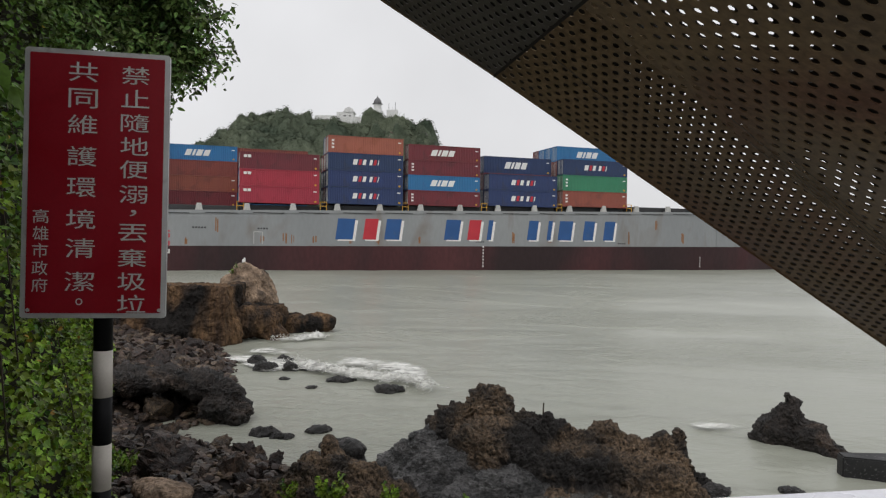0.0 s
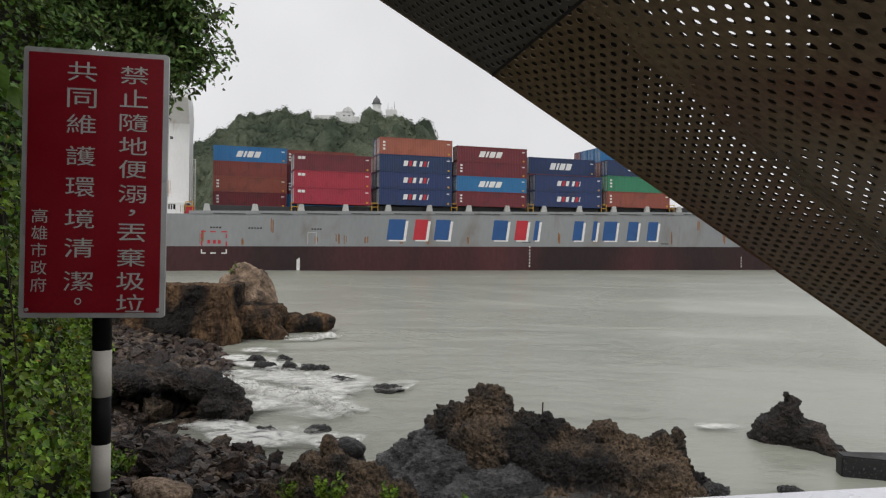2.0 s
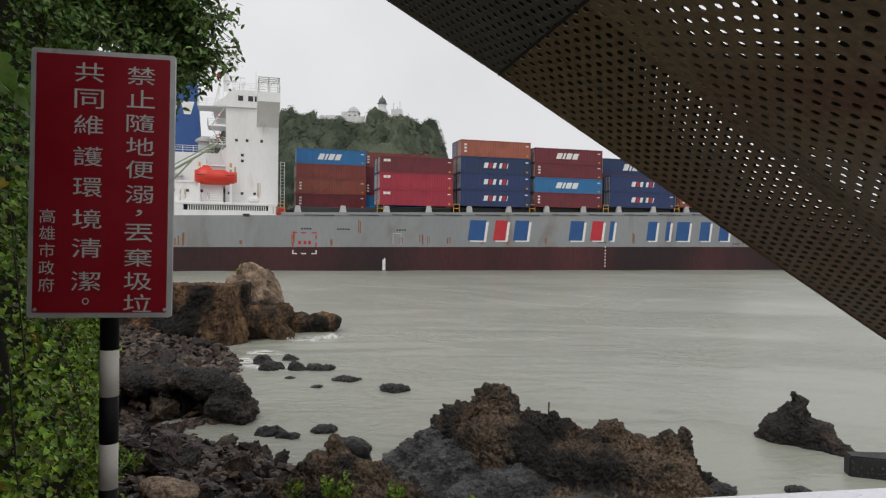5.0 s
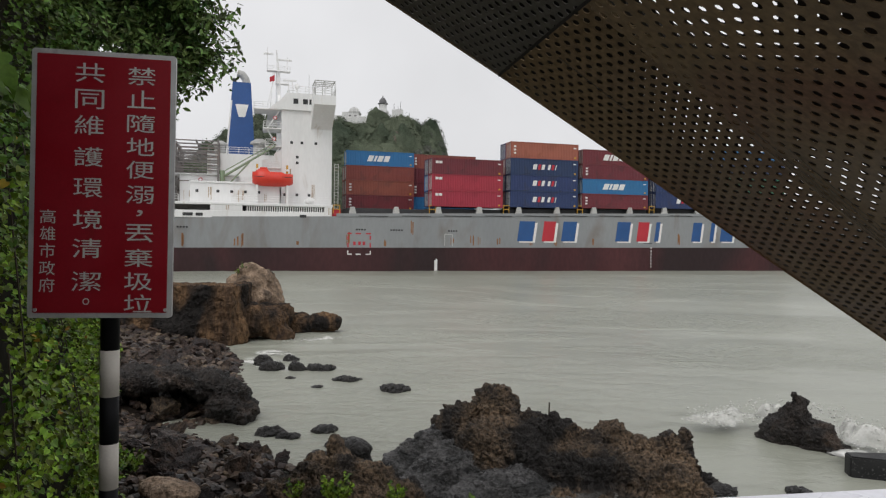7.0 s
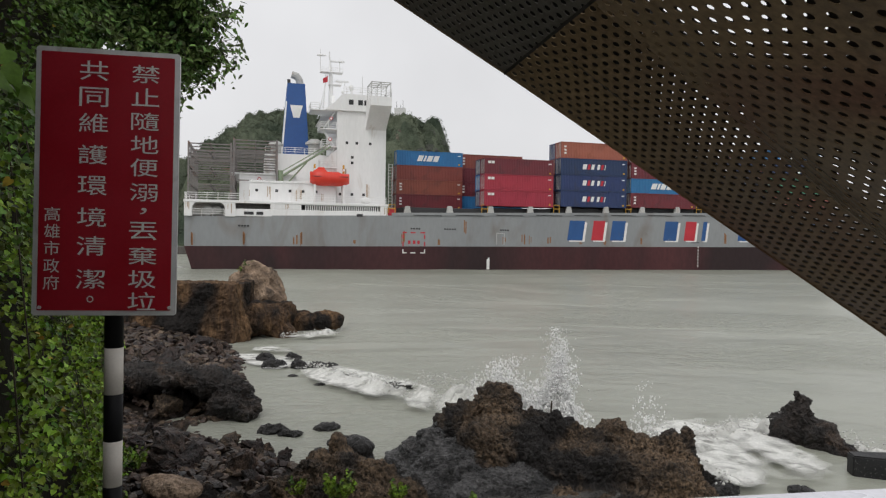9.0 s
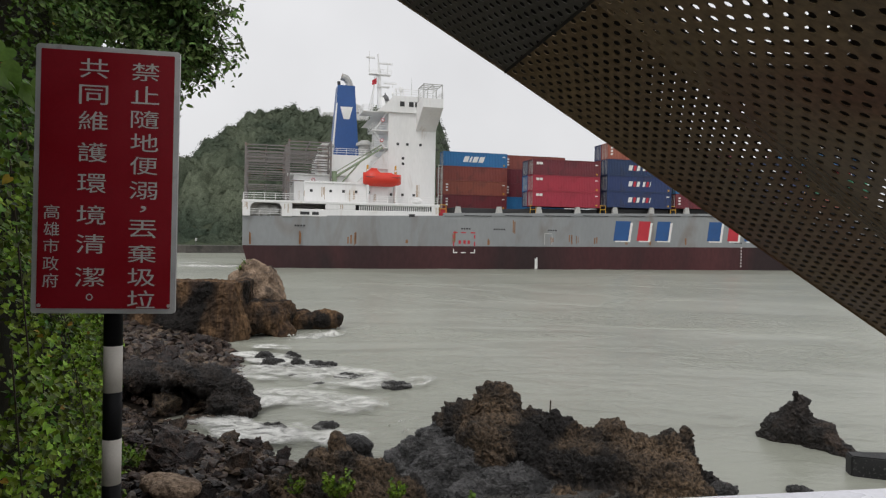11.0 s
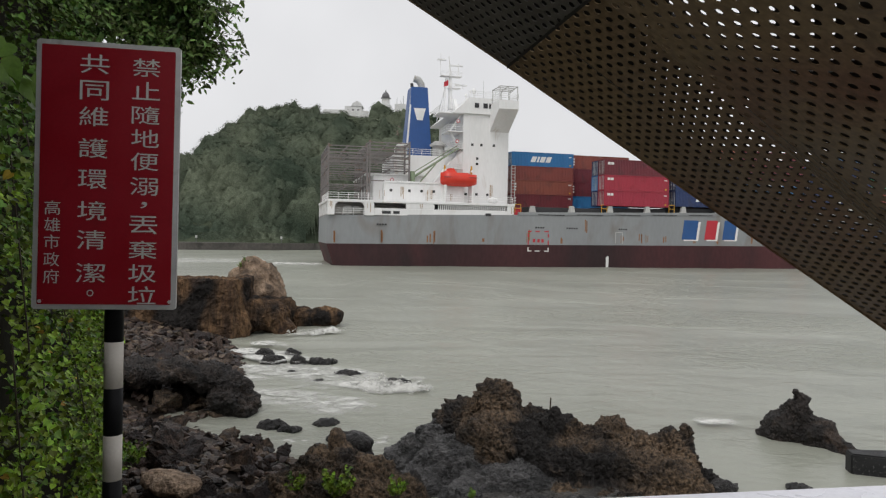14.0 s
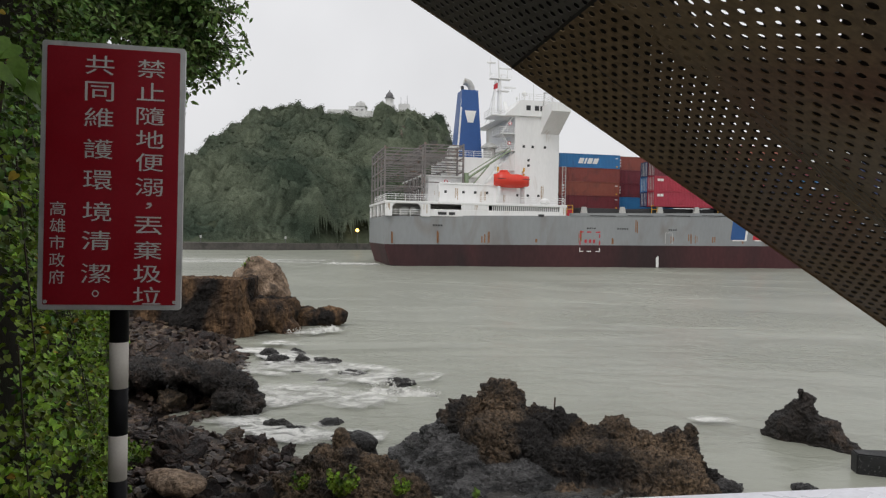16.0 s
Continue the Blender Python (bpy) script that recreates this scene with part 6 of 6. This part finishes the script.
# ---- the folded, perforated steel canopy ----
def perforated(name, corners, row, origin, pitch, radius, material, parent, label="", thickness=0.0015, fine=True):
    """A flat steel sheet with the given corners, punched with round holes in staggered rows along row; origin is the middle of one hole."""
    nrm = (corners[1] - corners[0]).cross(corners[2] - corners[0]).normalized()
    along = (row - nrm * row.dot(nrm)).normalized()
    across = nrm.cross(along)
    lines = pitch * math.sqrt(3) / 2
    spots = [((c - origin).dot(along), (c - origin).dot(across)) for c in corners]
    middle = sum(corners, Vector()) / len(corners)
    sides = []
    for a, b in zip(corners, corners[1:] + corners[:1]):
        out = (b - a).cross(nrm).normalized()
        sides.append((a, out if out.dot(a - middle) > 0 else -out))
    bm = bmesh.new()
    for j in range(int(min(v for _, v in spots) / lines) - 1, int(max(v for _, v in spots) / lines) + 2):
        shift = j * pitch / 2
        for i in range(int((min(u for u, _ in spots) - shift) / pitch) - 1, int((max(u for u, _ in spots) - shift) / pitch) + 2):
            c = origin + along * (i * pitch + shift) + across * (j * lines)
            if any((c - a).dot(out) > pitch for a, out in sides):
                continue
            hx, hy, sl = pitch / 2, lines / 2, pitch / 4
            rim = [(hx, 0), (hx + sl, hy), (sl, hy), (-hx + sl, hy), (-hx, 0), (-hx - sl, -hy), (-sl, -hy), (hx - sl, -hy)]
            if fine:
                rim = [p for a, b in zip(rim, rim[1:] + rim[:1]) for p in (a, ((a[0] + b[0]) / 2, (a[1] + b[1]) / 2))]
            n = len(rim)
            layers = []
            for side in (0.0, thickness):
                outer = [bm.verts.new(c + along * x + across * y + nrm * side) for x, y in rim]
                hole = [bm.verts.new(c + along * (radius * math.cos(k * math.tau / n)) + across * (radius * math.sin(k * math.tau / n)) + nrm * side) for k in range(n)]
                layers.append((outer, hole))
            (o, h), (o2, h2) = layers
            for k in range(n):
                m = (k + 1) % n
                bm.faces.new((o[k], o[m], h[m], h[k]))
                bm.faces.new((o2[m], o2[k], h2[k], h2[m]))
                bm.faces.new((h[k], h[m], h2[m], h2[k]))
    for a, out in sides:
        bmesh.ops.bisect_plane(bm, geom=bm.verts[:] + bm.edges[:] + bm.faces[:], plane_co=a, plane_no=out, clear_outer=True)
    return tagged(part(name, bm, material, parent, label), kind="stuff")


def build_canopy():
    """Two skins of punched sheet, a hand's width apart, folded along a crease and stiffened between."""
    canopy = empty("canopy", "rusty brown folded canopy of perforated steel sheet overhead", "canopy")
    edge_top, edge_mid = Vector((-0.0862, 1.0526, 5.3517)), Vector((0.0709, 1.0292, 5.2433))
    edge_low = edge_mid + (Vector((0.6762, 1.1026, 4.8602)) - edge_mid) * 1.35
    crease_top = Vector((0.1425, 0.7502, 5.2546))
    crease_low = crease_top + (Vector((0.5337, 0.8751, 5.0049)) - crease_top) * 1.75
    rear = Vector((0.2938, 0.4944, 5.1674))
    def onto(p, corners):
        n = (corners[1] - corners[0]).cross(corners[2] - corners[0]).normalized()
        return p - n * (p - corners[0]).dot(n)
    def away(corners):
        n = (corners[1] - corners[0]).cross(corners[2] - corners[0]).normalized()
        return n if n.z > 0 else -n
    fall = (crease_low - crease_top).normalized()
    rise = (rear - crease_top) - fall * (rear - crease_top).dot(fall)
    rise.normalize()
    apron = [edge_mid, edge_low, crease_low, crease_top]
    roof = [crease_top, crease_low, crease_low + rise * 0.55, crease_top + rise * 0.55]
    seam_top = crease_top + (crease_top - edge_mid) * 0.7
    wing = [edge_top + (edge_top - edge_mid) * 0.5, edge_mid, seam_top, seam_top + (edge_top - edge_mid) * 1.5]
    # the back skin lies close behind the front one, a little turned or shifted, so that only some holes meet
    for corners, row, pitch, r, material, label, gap, turn, shift in (
            (apron, edge_low - edge_mid, 0.0166, 0.0046, CORTEN, "rust-brown perforated sheet below the crease", 0.0142, 0.0, (0.0100, 0.0128)),
            (roof, Vector((0.4234, -0.8739, -0.2388)), 0.0204, 0.0051, CORTEN, "rust-brown perforated sheet above the crease", 0.0190, 1.5, (0.0102, 0.0098)),
            (wing, edge_mid - edge_top, 0.0166, 0.0046, CORTEN_GREY_LIT, "perforated sheet beyond the seam, with grey light from below in its colour", 0.0071, 0.0, (0.0133, 0.0048))):
        origin = corners[0] + Vector((0.00475, 0, 0))
        perforated("sheet", corners, row, origin, pitch, r, material, canopy, label)
        n = (corners[1] - corners[0]).cross(corners[2] - corners[0]).normalized()
        along = (row - n * row.dot(n)).normalized()
        along = along * math.cos(radians(turn)) + n.cross(along) * math.sin(radians(turn))
        lift = away(corners) * gap
        # it reaches a little past the free edge, so that the first row stays backed
        past = [Vector()] * 4 if corners is roof else [(corners[0] - corners[3]).normalized() * 0.016, (corners[1] - corners[2]).normalized() * 0.016, Vector(), Vector()]
        # back skin is coloured near black, standing in for shade behind blocked holes
        perforated("back_sheet", [c + lift + e for c, e in zip(corners, past)], along, origin + lift + along * shift[0] + n.cross(along) * shift[1], pitch, r * (0.66 if corners is apron else 0.9), CORTEN_DARK if material is CORTEN else POST_BLACK, canopy, fine=False)
    def strip(a, b, w, t, material, name):
        bm = bmesh.new()
        side = (b - a).normalized().cross(Vector((0, 1, 0))).normalized()
        loft(bm, [[p + side * w + Vector((0, -t, -t * 0.3)), p - side * w + Vector((0, -t, -t * 0.3)), p - side * w, p + side * w] for p in (a, b)])
        part(name, bm, material, canopy)
    strip(edge_mid, seam_top, 0.0024, 0.002, CORTEN_DARK, "seam")
    hem = Vector((0, -0.001, 0.0026))
    strip(wing[0] + hem, edge_mid + hem, 0.0024, 0.002, CORTEN, "edge_fold")
    strip(edge_mid + hem, edge_low + hem, 0.0024, 0.002, CORTEN, "edge_fold")
    # scuffed lines in the sheet along the crease, their glare drawn as paler strips
    for k, (lift, f0, f1) in enumerate(((0.008, 0.30, 0.62), (0.015, 0.34, 0.66), (0.024, 0.25, 0.60), (0.034, 0.36, 0.58), (0.045, 0.33, 0.55))):
        p = crease_top.lerp(crease_low, f0) + rise * lift
        q = crease_top.lerp(crease_low, f1) + rise * lift * 0.9
        strip(p, q, 0.0003, 0.0006, CORTEN_GREY_LIT, "scuff_line")
    strip(onto(Vector((0.1354, 0.9111, 5.2290)), apron), onto(Vector((0.2382, 0.9352, 5.1615)), apron), 0.0004, 0.0006, CORTEN_GREY_LIT, "scuff_line")
    # the steel legs that carry it, out to the side of the terrace
    for x, y, top in ((0.92, 0.92, 4.80), (0.98, 0.55, 4.86)):
        bm = bmesh.new()
        box(bm, x - 0.03, x + 0.03, y - 0.03, y + 0.03, 3.4, top, 0.006)
        part("leg", bm, CORTEN, canopy)


build_canopy()

# ---- foam, spray and wake: rigid pieces that rise, drift and sink ----
FOAM_BITS = [clump_template(60 + s, 1) for s in range(6)]
FOAM_PIECES = []


def foam_patch(label, stretches, seed, rows, lace=False, dense=False):
    """Froth in a thin crumpled sheet, ragged at its rim. stretches: start, end, half width, height of the crest. rows: seconds, then place."""
    verts, faces, froth = [], [], []
    rng = random.Random(seed)
    for (x0, y0), (x1, y1), half, crest in stretches:
        low, high = crest if isinstance(crest, tuple) else (crest, crest)
        l = math.hypot(x1 - x0, y1 - y0)
        ux, uy = (x1 - x0) / l, (y1 - y0) / l
        step = max(0.07, l / 110)
        n, m = int(l / step) + 1, int(2.4 * half / step) + 1
        grid = {}
        for i in range(n + 1):
            for j in range(m + 1):
                f, g = i / n, 2.4 * (j / m - 0.5)
                bend = half * 0.8 * noise.noise((f * 2.6, seed * 1.7, 0.5))
                x = x0 + ux * l * f - uy * (g * half + bend)
                y = y0 + uy * l * f + ux * (g * half + bend)
                ragged = 1 - abs(g) ** 2 - abs(2 * f - 1) ** 4 * 0.9 + 0.9 * noise.noise((x * 0.9, y * 0.7, seed)) + 0.5 * noise.noise((x * 2.6, y * 2.0, seed))
                if ragged > 0.05:
                    body = max(0.0, min(1.0, ragged))
                    crest = low + (high - low) * f
                    z = 0.015 + crest * body * math.exp(-((g + 0.35) / 0.35) ** 2) * (0.75 + 0.5 * noise.noise((x * 3.0, y * 3.0, 1.0))) + 0.03 * noise.noise((x * 6, y * 6, 2.0)) + 0.09 * crest * noise.noise((x * 11, y * 11, 2.0))
                    grid[i, j] = len(verts)
                    verts.append((x, y, z))
                    froth.append(min(1.0, 1.3 * (ragged - 0.05)))
        for i in range(n):
            for j in range(m):
                q = [(i, j), (i + 1, j), (i + 1, j + 1), (i, j + 1)]
                if all(c in grid for c in q):
                    faces.append([grid[c] for c in q])
        # loose froth and drops torn off the crest
        for _ in range(int(l * 120 * min(1.0, high / 0.3)) if high > 0.1 and rows else 0):
            f, g = rng.random(), rng.gauss(-0.35, 0.3)
            bend = half * 0.8 * noise.noise((f * 2.6, seed * 1.7, 0.5))
            top = (low + (high - low) * f) * math.exp(-((g + 0.35) / 0.35) ** 2)
            c = np.array((x0 + ux * l * f - uy * (g * half + bend), y0 + uy * l * f + ux * (g * half + bend), top * rng.uniform(0.6, 1.0) + abs(rng.gauss(0, 0.16)) * top))
            bits, corners = FOAM_BITS[rng.randrange(6)]
            base, s = len(verts), rng.uniform(0.006, 0.034)
            verts += (bits * s + c).tolist()
            faces += (corners + base).tolist()
            froth += [1.0] * len(bits)
    me = bpy.data.meshes.new("foam_patch")
    me.from_pydata(verts, [], faces)
    me.attributes.new("froth", "FLOAT", "POINT").data.foreach_set("value", froth)
    ob = link_mesh("foam_patch", me, LACE if lace else DENSE if dense else FOAM, smooth=True)
    tagged(ob, label, "foam", "foam on the water", "stuff")
    FOAM_PIECES.append((ob, rows))


DEEP = -2.2
foam_patch("white breaking wave crest with lacy foam behind it", (((-6.0, 27.5), (0.2, 22.8), 0.9, 0.28), ((-4.5, 28.4), (-0.5, 25.2), 1.0, 0.02)), 1,
           ((0, 0, 0, 0.03), (0.8, -1.2, -1.0, 0.03), (1.6, -2.1, -2.5, 0.02), (2.4, -2.5, -3.6, -0.02), (3.2, -2.7, -4.3, -0.12), (4.2, -2.8, -4.6, DEEP), (16, -2.8, -4.6, DEEP)))
foam_patch("thin lacy foam spread over the shallows", (((-8.3, 25.5), (-1.0, 22.5), 1.9, 0.03), ((-6.8, 21.4), (-1.8, 19.6), 1.2, 0.02)), 2,
           ((0, 0.6, 0.4, DEEP), (0.7, 0.5, 0.3, -0.1), (1.3, 0, 0, 0.02), (2.4, -0.4, -0.4, 0.01), (4.0, -0.6, -0.5, -0.05), (5.5, -0.6, -0.5, DEEP), (9.4, 0.5, 0.3, DEEP), (10.3, 0.2, 0.1, 0.02), (12.0, -0.2, -0.2, 0.0), (13.5, -0.4, -0.3, -0.08), (14.6, -0.2, -0.1, -0.03), (16, 0.1, 0.1, 0.02)), lace=True)
foam_patch("white surge at the foot of the rock ledge", (((-8.2, 33.0), (-5.8, 35.0), 0.6, 0.25),), 3,
           ((0, 0, 0, 0.02), (1.5, 0.5, 0.2, 0.05), (2.5, 0.7, 0.3, -0.1), (4.0, 0.5, 0.2, -0.05), (6.5, 0.3, 0.2, -0.25), (8.3, 0, 0, -0.1), (9.0, 0.1, 0, 0.05), (10.2, 0.4, 0.2, -0.2), (11.5, 0.4, 0.1, 0.0), (12.3, 0.6, 0.1, 0.10), (13.2, 0.5, 0.1, 0.0), (14.5, 0.3, 0, -0.04), (16, 0.2, 0, 0.0)))
foam_patch("foam washing between the stones of the beach", (((-6.6, 17.7), (-1.6, 16.6), 0.9, 0.03), ((-6.2, 19.6), (-4.2, 20.6), 0.7, 0.02)), 4,
           ((0, 0.4, 0.2, -0.2), (1.2, 0.1, 0.1, 0.02), (2.4, -0.4, 0, 0.09), (3.2, -0.5, 0, 0.06), (4.0, -0.2, 0, -0.04), (6.5, 0.3, 0, -0.2), (9.0, 0.3, 0, -0.2), (11.3, -0.4, 0, 0.09), (12.5, -0.4, 0, 0.06), (14.0, 0.2, 0, -0.12), (16, 0, 0, 0.0)))
foam_patch("white water breaking round the pointed rock", (((6.3, 18.5), (8.4, 19.0), 0.7, 0.40), ((8.3, 19.0), (9.8, 18.4), 0.5, 0.55)), 5,
           ((0, 0.3, 0, DEEP), (2.4, 0.4, -0.1, DEEP), (4.2, 0.3, 0, DEEP), (6.2, 0.4, 0.2, -0.1), (7.0, 0, 0, 0.16), (7.8, -0.2, -0.4, 0.04), (9.0, -0.4, -0.8, -0.06), (10.5, -0.4, -0.8, -0.6), (13.0, 0, 0, DEEP), (16, 0, 0, DEEP)), dense=True)
foam_patch("foam pouring off the seaward side of the pointed rock", (((9.7, 18.5), (10.5, 16.2), 0.6, 0.6), ((9.6, 16.3), (8.9, 15.5), 0.35, 0.06)), 6,
           ((0, -0.6, -0.6, DEEP), (3.0, -0.6, -0.5, DEEP), (6.2, 0, 0.3, DEEP), (6.9, 0, 0, 0.14), (7.4, 0.1, -0.2, 0.02), (8.2, 0, -0.4, -0.2), (9.0, 0, -0.4, -0.35), (10, 0, 0, DEEP), (16, 0, 0, DEEP)), dense=True)
foam_patch("thin traces of foam near the pointed rock", (((6.8, 18.9), (8.1, 18.6), 0.3, 0.02),), 13,
           ((0, 0, 0, 0.0), (2.0, 0.1, -0.1, 0.0), (4.2, 0.2, -0.1, -0.05), (6.5, 0, 0, DEEP), (9.5, 0, 0, DEEP), (11.5, 0.1, 0, 0.0), (14.0, -0.1, 0.1, -0.02), (16, -0.3, 0.2, 0.0)), lace=True)
foam_patch("broad sheet of foam in the channel beside the crag", (((6.6, 19.6), (6.4, 14.2), 1.25, 0.10), ((8.0, 19.6), (7.6, 14.4), 0.9, 0.06), ((5.7, 16.6), (6.0, 14.0), 0.6, 0.16)), 7,
           ((0, 0.6, 0.6, DEEP), (7.0, 0.5, 0.6, DEEP), (7.7, 0.2, 0.2, -0.04), (8.4, 0, 0, 0.03), (9.2, -0.1, -0.2, 0.03), (10.4, -0.2, -0.2, -0.1), (11.8, -0.2, -0.2, DEEP), (16, -0.2, -0.2, DEEP)), dense=True)
foam_patch("low breaking crest running toward the beach", (((1.2, 18.6), (-1.6, 21.2), 0.8, (1.25, 0.5)), ((-1.2, 21.0), (-5.6, 24.6), 0.75, (0.45, 0.25)), ((-1.0, 22.6), (-4.8, 25.4), 0.5, 0.04)), 8,
           ((0, 1.4, 2.4, DEEP), (7.2, 1.4, 2.4, DEEP), (7.9, 0.9, 1.6, -0.12), (8.6, 0.4, 0.7, 0.03), (9.2, 0, 0, 0.08), (9.8, -0.6, -0.8, 0.04), (10.6, -1.2, -1.6, -0.1), (11.6, -1.4, -1.9, DEEP), (16, -1.4, -1.9, DEEP)), dense=True)
foam_patch("small burst of foam over a sunken rock", (((-3.0, 22.6), (-0.5, 21.6), 0.85, 0.30), ((-2.2, 22.6), (-1.4, 21.8), 0.6, 0.4)), 9,
           ((0, 0, 0, DEEP), (12.2, -0.2, 1.2, DEEP), (12.7, -0.2, 1.2, -0.05), (13.4, -0.2, 1.0, -0.2), (14.0, 0, 0.3, -0.1), (14.5, 0, 0, 0.06), (15.2, 0.1, -0.1, -0.08), (16, 0.2, -0.2, -0.22)))
foam_patch("thin foam swirling about the black rocks", (((-9.4, 28.6), (-5.2, 26.4), 1.1, 0.05), ((-8.6, 30.6), (-6.6, 29.6), 0.8, 0.05)), 12,
           ((0, 0.2, 0.1, -0.02), (1.5, 0, 0, 0.03), (3.0, -0.2, -0.1, 0.0), (4.2, -0.2, -0.1, -0.08), (7.0, 0.2, 0.1, -0.12), (9.0, 0, 0, -0.03), (11.5, 0, 0, 0.02), (13.0, -0.2, 0, 0.0), (14.5, 0, 0, 0.03), (16, 0.2, 0.1, 0.03)))


def spray(label, x, y, top, width, count, seed, rows, grain=1.0):
    """A burst of droplets thrown up behind a rock."""
    rng = random.Random(seed)
    places = []
    for _ in range(count):
        h = rng.expovariate(2.9)
        while h > 1.15:
            h = rng.expovariate(2.9)
        a = rng.gauss(0, 0.45) * (1.0 - 0.6 * min(h, 1.0)) + 0.10 * math.sin(9 * h + seed)
        s = rng.uniform(0.006, 0.026) * (1.7 - min(h, 1.2)) * grain
        places.append((rng.randrange(6), np.array((x + a * width + 0.12 * h * width, y + rng.gauss(0, 0.15), h * top)), np.array((s, s, s * rng.uniform(1, 2.6))), rng.uniform(0, 6)))
    ob = scatter("spray", FOAM_BITS, places, SPRAY)
    tagged(ob, label, "spray", "foam on the water", "stuff")
    FOAM_PIECES.append((ob, rows))


spray("plume of white spray thrown up behind the crag", 2.50, 16.6, 2.45, 0.75, 9000, 1, ((0, 0, 0, -3), (8.3, 0, 0, -3), (8.65, 0, 0, -1.3), (9.0, 0, 0, 0), (9.3, 0.05, 0, -0.4), (9.8, 0.1, 0, -3), (16, 0.1, 0, -3)))
spray("dense white core of the plume", 2.62, 16.6, 2.2, 0.36, 6000, 4, ((0, 0, 0, -3), (8.3, 0, 0, -3), (8.65, 0, 0, -1.3), (9.0, 0, 0, 0), (9.3, 0.05, 0, -0.4), (9.8, 0.1, 0, -3), (16, 0.1, 0, -3)), 1.1)
spray("low white spray along the back of the crag", 4.6, 16.4, 1.7, 0.8, 900, 2, ((0, 0, 0, -2.2), (8.4, 0, 0, -2.2), (8.8, 0, 0, -0.5), (9.1, 0, 0, -0.3), (9.6, 0, 0, -2.2), (16, 0, 0, -2.2)))
spray("white water heaped against the crag's flank", 1.3, 17.2, 1.85, 1.3, 8000, 3, ((0, 0, 0, -2), (8.2, 0, 0, -2), (8.8, 0, 0, -0.4), (9.1, 0, 0, -0.05), (9.7, -0.3, 0, -2), (16, -0.3, 0, -2)), 1.3)

# wake that trails from the stern, and white water along the waterline
foam_patch("white wake trailing from the ship's stern", (((-64, 9), (-125, 14), 2.4, 0.10), ((-61, 3), (-70, 6), 1.8, 0.3), ((-64, 18), (-110, 22), 2.0, 0.1)), 10, None)
wake = FOAM_PIECES.pop()[0]
foam_patch("thin line of foam along the ship's waterline", (((-58, -0.5), (85, -0.7), 0.45, 0.08),), 11, None, lace=True)
waterline = FOAM_PIECES.pop()[0]


# ---- a bird that swoops to the rocks ----
def build_bird():
    bird = empty("bird", "small dark brown bird with spread wings near the rocks", "bird")
    bm = bmesh.new()
    sphere(bm, (0, 0, 0), (0.04, 0.095, 0.04), 2)
    part("body", bm, BARK, bird, smooth=True)
    bm = bmesh.new()
    sphere(bm, (0, 0.10, 0.025), 0.028, 2)
    rod(bm, (0, 0.12, 0.025), (0, 0.15, 0.02), 0.008, 0.002, 6)
    part("head", bm, BARK, bird)
    bm = bmesh.new()
    prism(bm, [(-0.02, 0.0), (0.02, 0.0), (0.045, 0.006), (-0.045, 0.006)], -0.2, -0.08)
    part("tail", bm, BARK, bird)
    wings = []
    for s in (-1, 1):
        bm = bmesh.new()
        loft(bm, [[(s * x, y0, z), (s * x, y1, z + 0.004), (s * x, y1, z - 0.004)] for x, y0, y1, z in ((0.02, -0.06, 0.06, 0.0), (0.12, -0.07, 0.07, 0.02), (0.22, -0.08, 0.03, 0.03), (0.28, -0.09, -0.03, 0.03))])
        wings.append(part("wing", bm, BARK, bird))
    return bird, wings


bird, bird_wings = build_bird()


# ---- what moves ----
def ship_pose(t):
    s, h = 4.152 * t - 0.14, radians(9.95)
    return pose(-17.106 + s * math.cos(h), 110.978 + s * math.sin(h), 0, 0, 0, 16.117 - 0.3035 * (t - 8))


def motions():
    times = [0.0, 2.0, 4.0, 6.0, 8.0, 10.0, 12.0, 14.0, 16.0]
    walk(ship, [(t, ship_pose(t)) for t in times])
    for thing, place in CONTAINERS:
        walk(thing, [(t, ship_pose(t) @ Matrix.Translation(place)) for t in times])
    for ob in (wake, waterline):
        walk(ob, [(t, ship_pose(t)) for t in times])
    walk(water, [(t, pose(0.22 * t, -0.10 * t, 0)) for t in (0.0, 4.0, 8.0, 12.0, 16.0)])
    for ob, rows in FOAM_PIECES:
        walk(ob, [(t, pose(x, y, z + 0.09)) for t, x, y, z in rows])
    walk(bird, [(t, pose(x, y, z, rx, ry, rz)) for t, x, y, z, rx, ry, rz in (
        (0, 0.4, 12.0, 10.6, 0, 0, 100), (11.8, 0.4, 12.0, 10.6, -20, 0, 110), (12.1, 0.0, 12.1, 8.2, -45, 5, 115), (12.3, -0.45, 12.2, 4.8, -50, 10, 120), (12.4, -0.61, 12.3, 3.76, -50, 10, 125), (12.5, -0.67, 12.3, 2.84, -45, 15, 130),
        (12.6, -0.86, 12.50, 2.01, -35, 20, 135), (12.7, -1.08, 12.80, 1.53, -10, 15, 140), (12.8, -1.39, 13.00, 1.28, 20, 5, 140), (12.9, -1.61, 13.00, 1.15, 25, 0, 140), (13, -1.73, 13.00, 1.08, 20, 0, 140), (13.3, -2.01, 12.90, 1.06, 15, 0, 140), (13.5, -2.38, 12.80, 1.04, 10, 0, 140), (16, -2.38, 12.80, 1.04, 10, 0, 140))])
    for s, wing in zip((-1, 1), bird_wings):
        walk(wing, [(t, pose(0, 0, 0, 0, -s * a, 0)) for t, a in ((0, 5), (12.4, 30), (12.5, 40), (12.6, 5), (12.7, -15), (12.8, 30), (12.95, 50), (13.1, 0), (13.3, 40), (13.6, -75), (16, -75))])


motions()
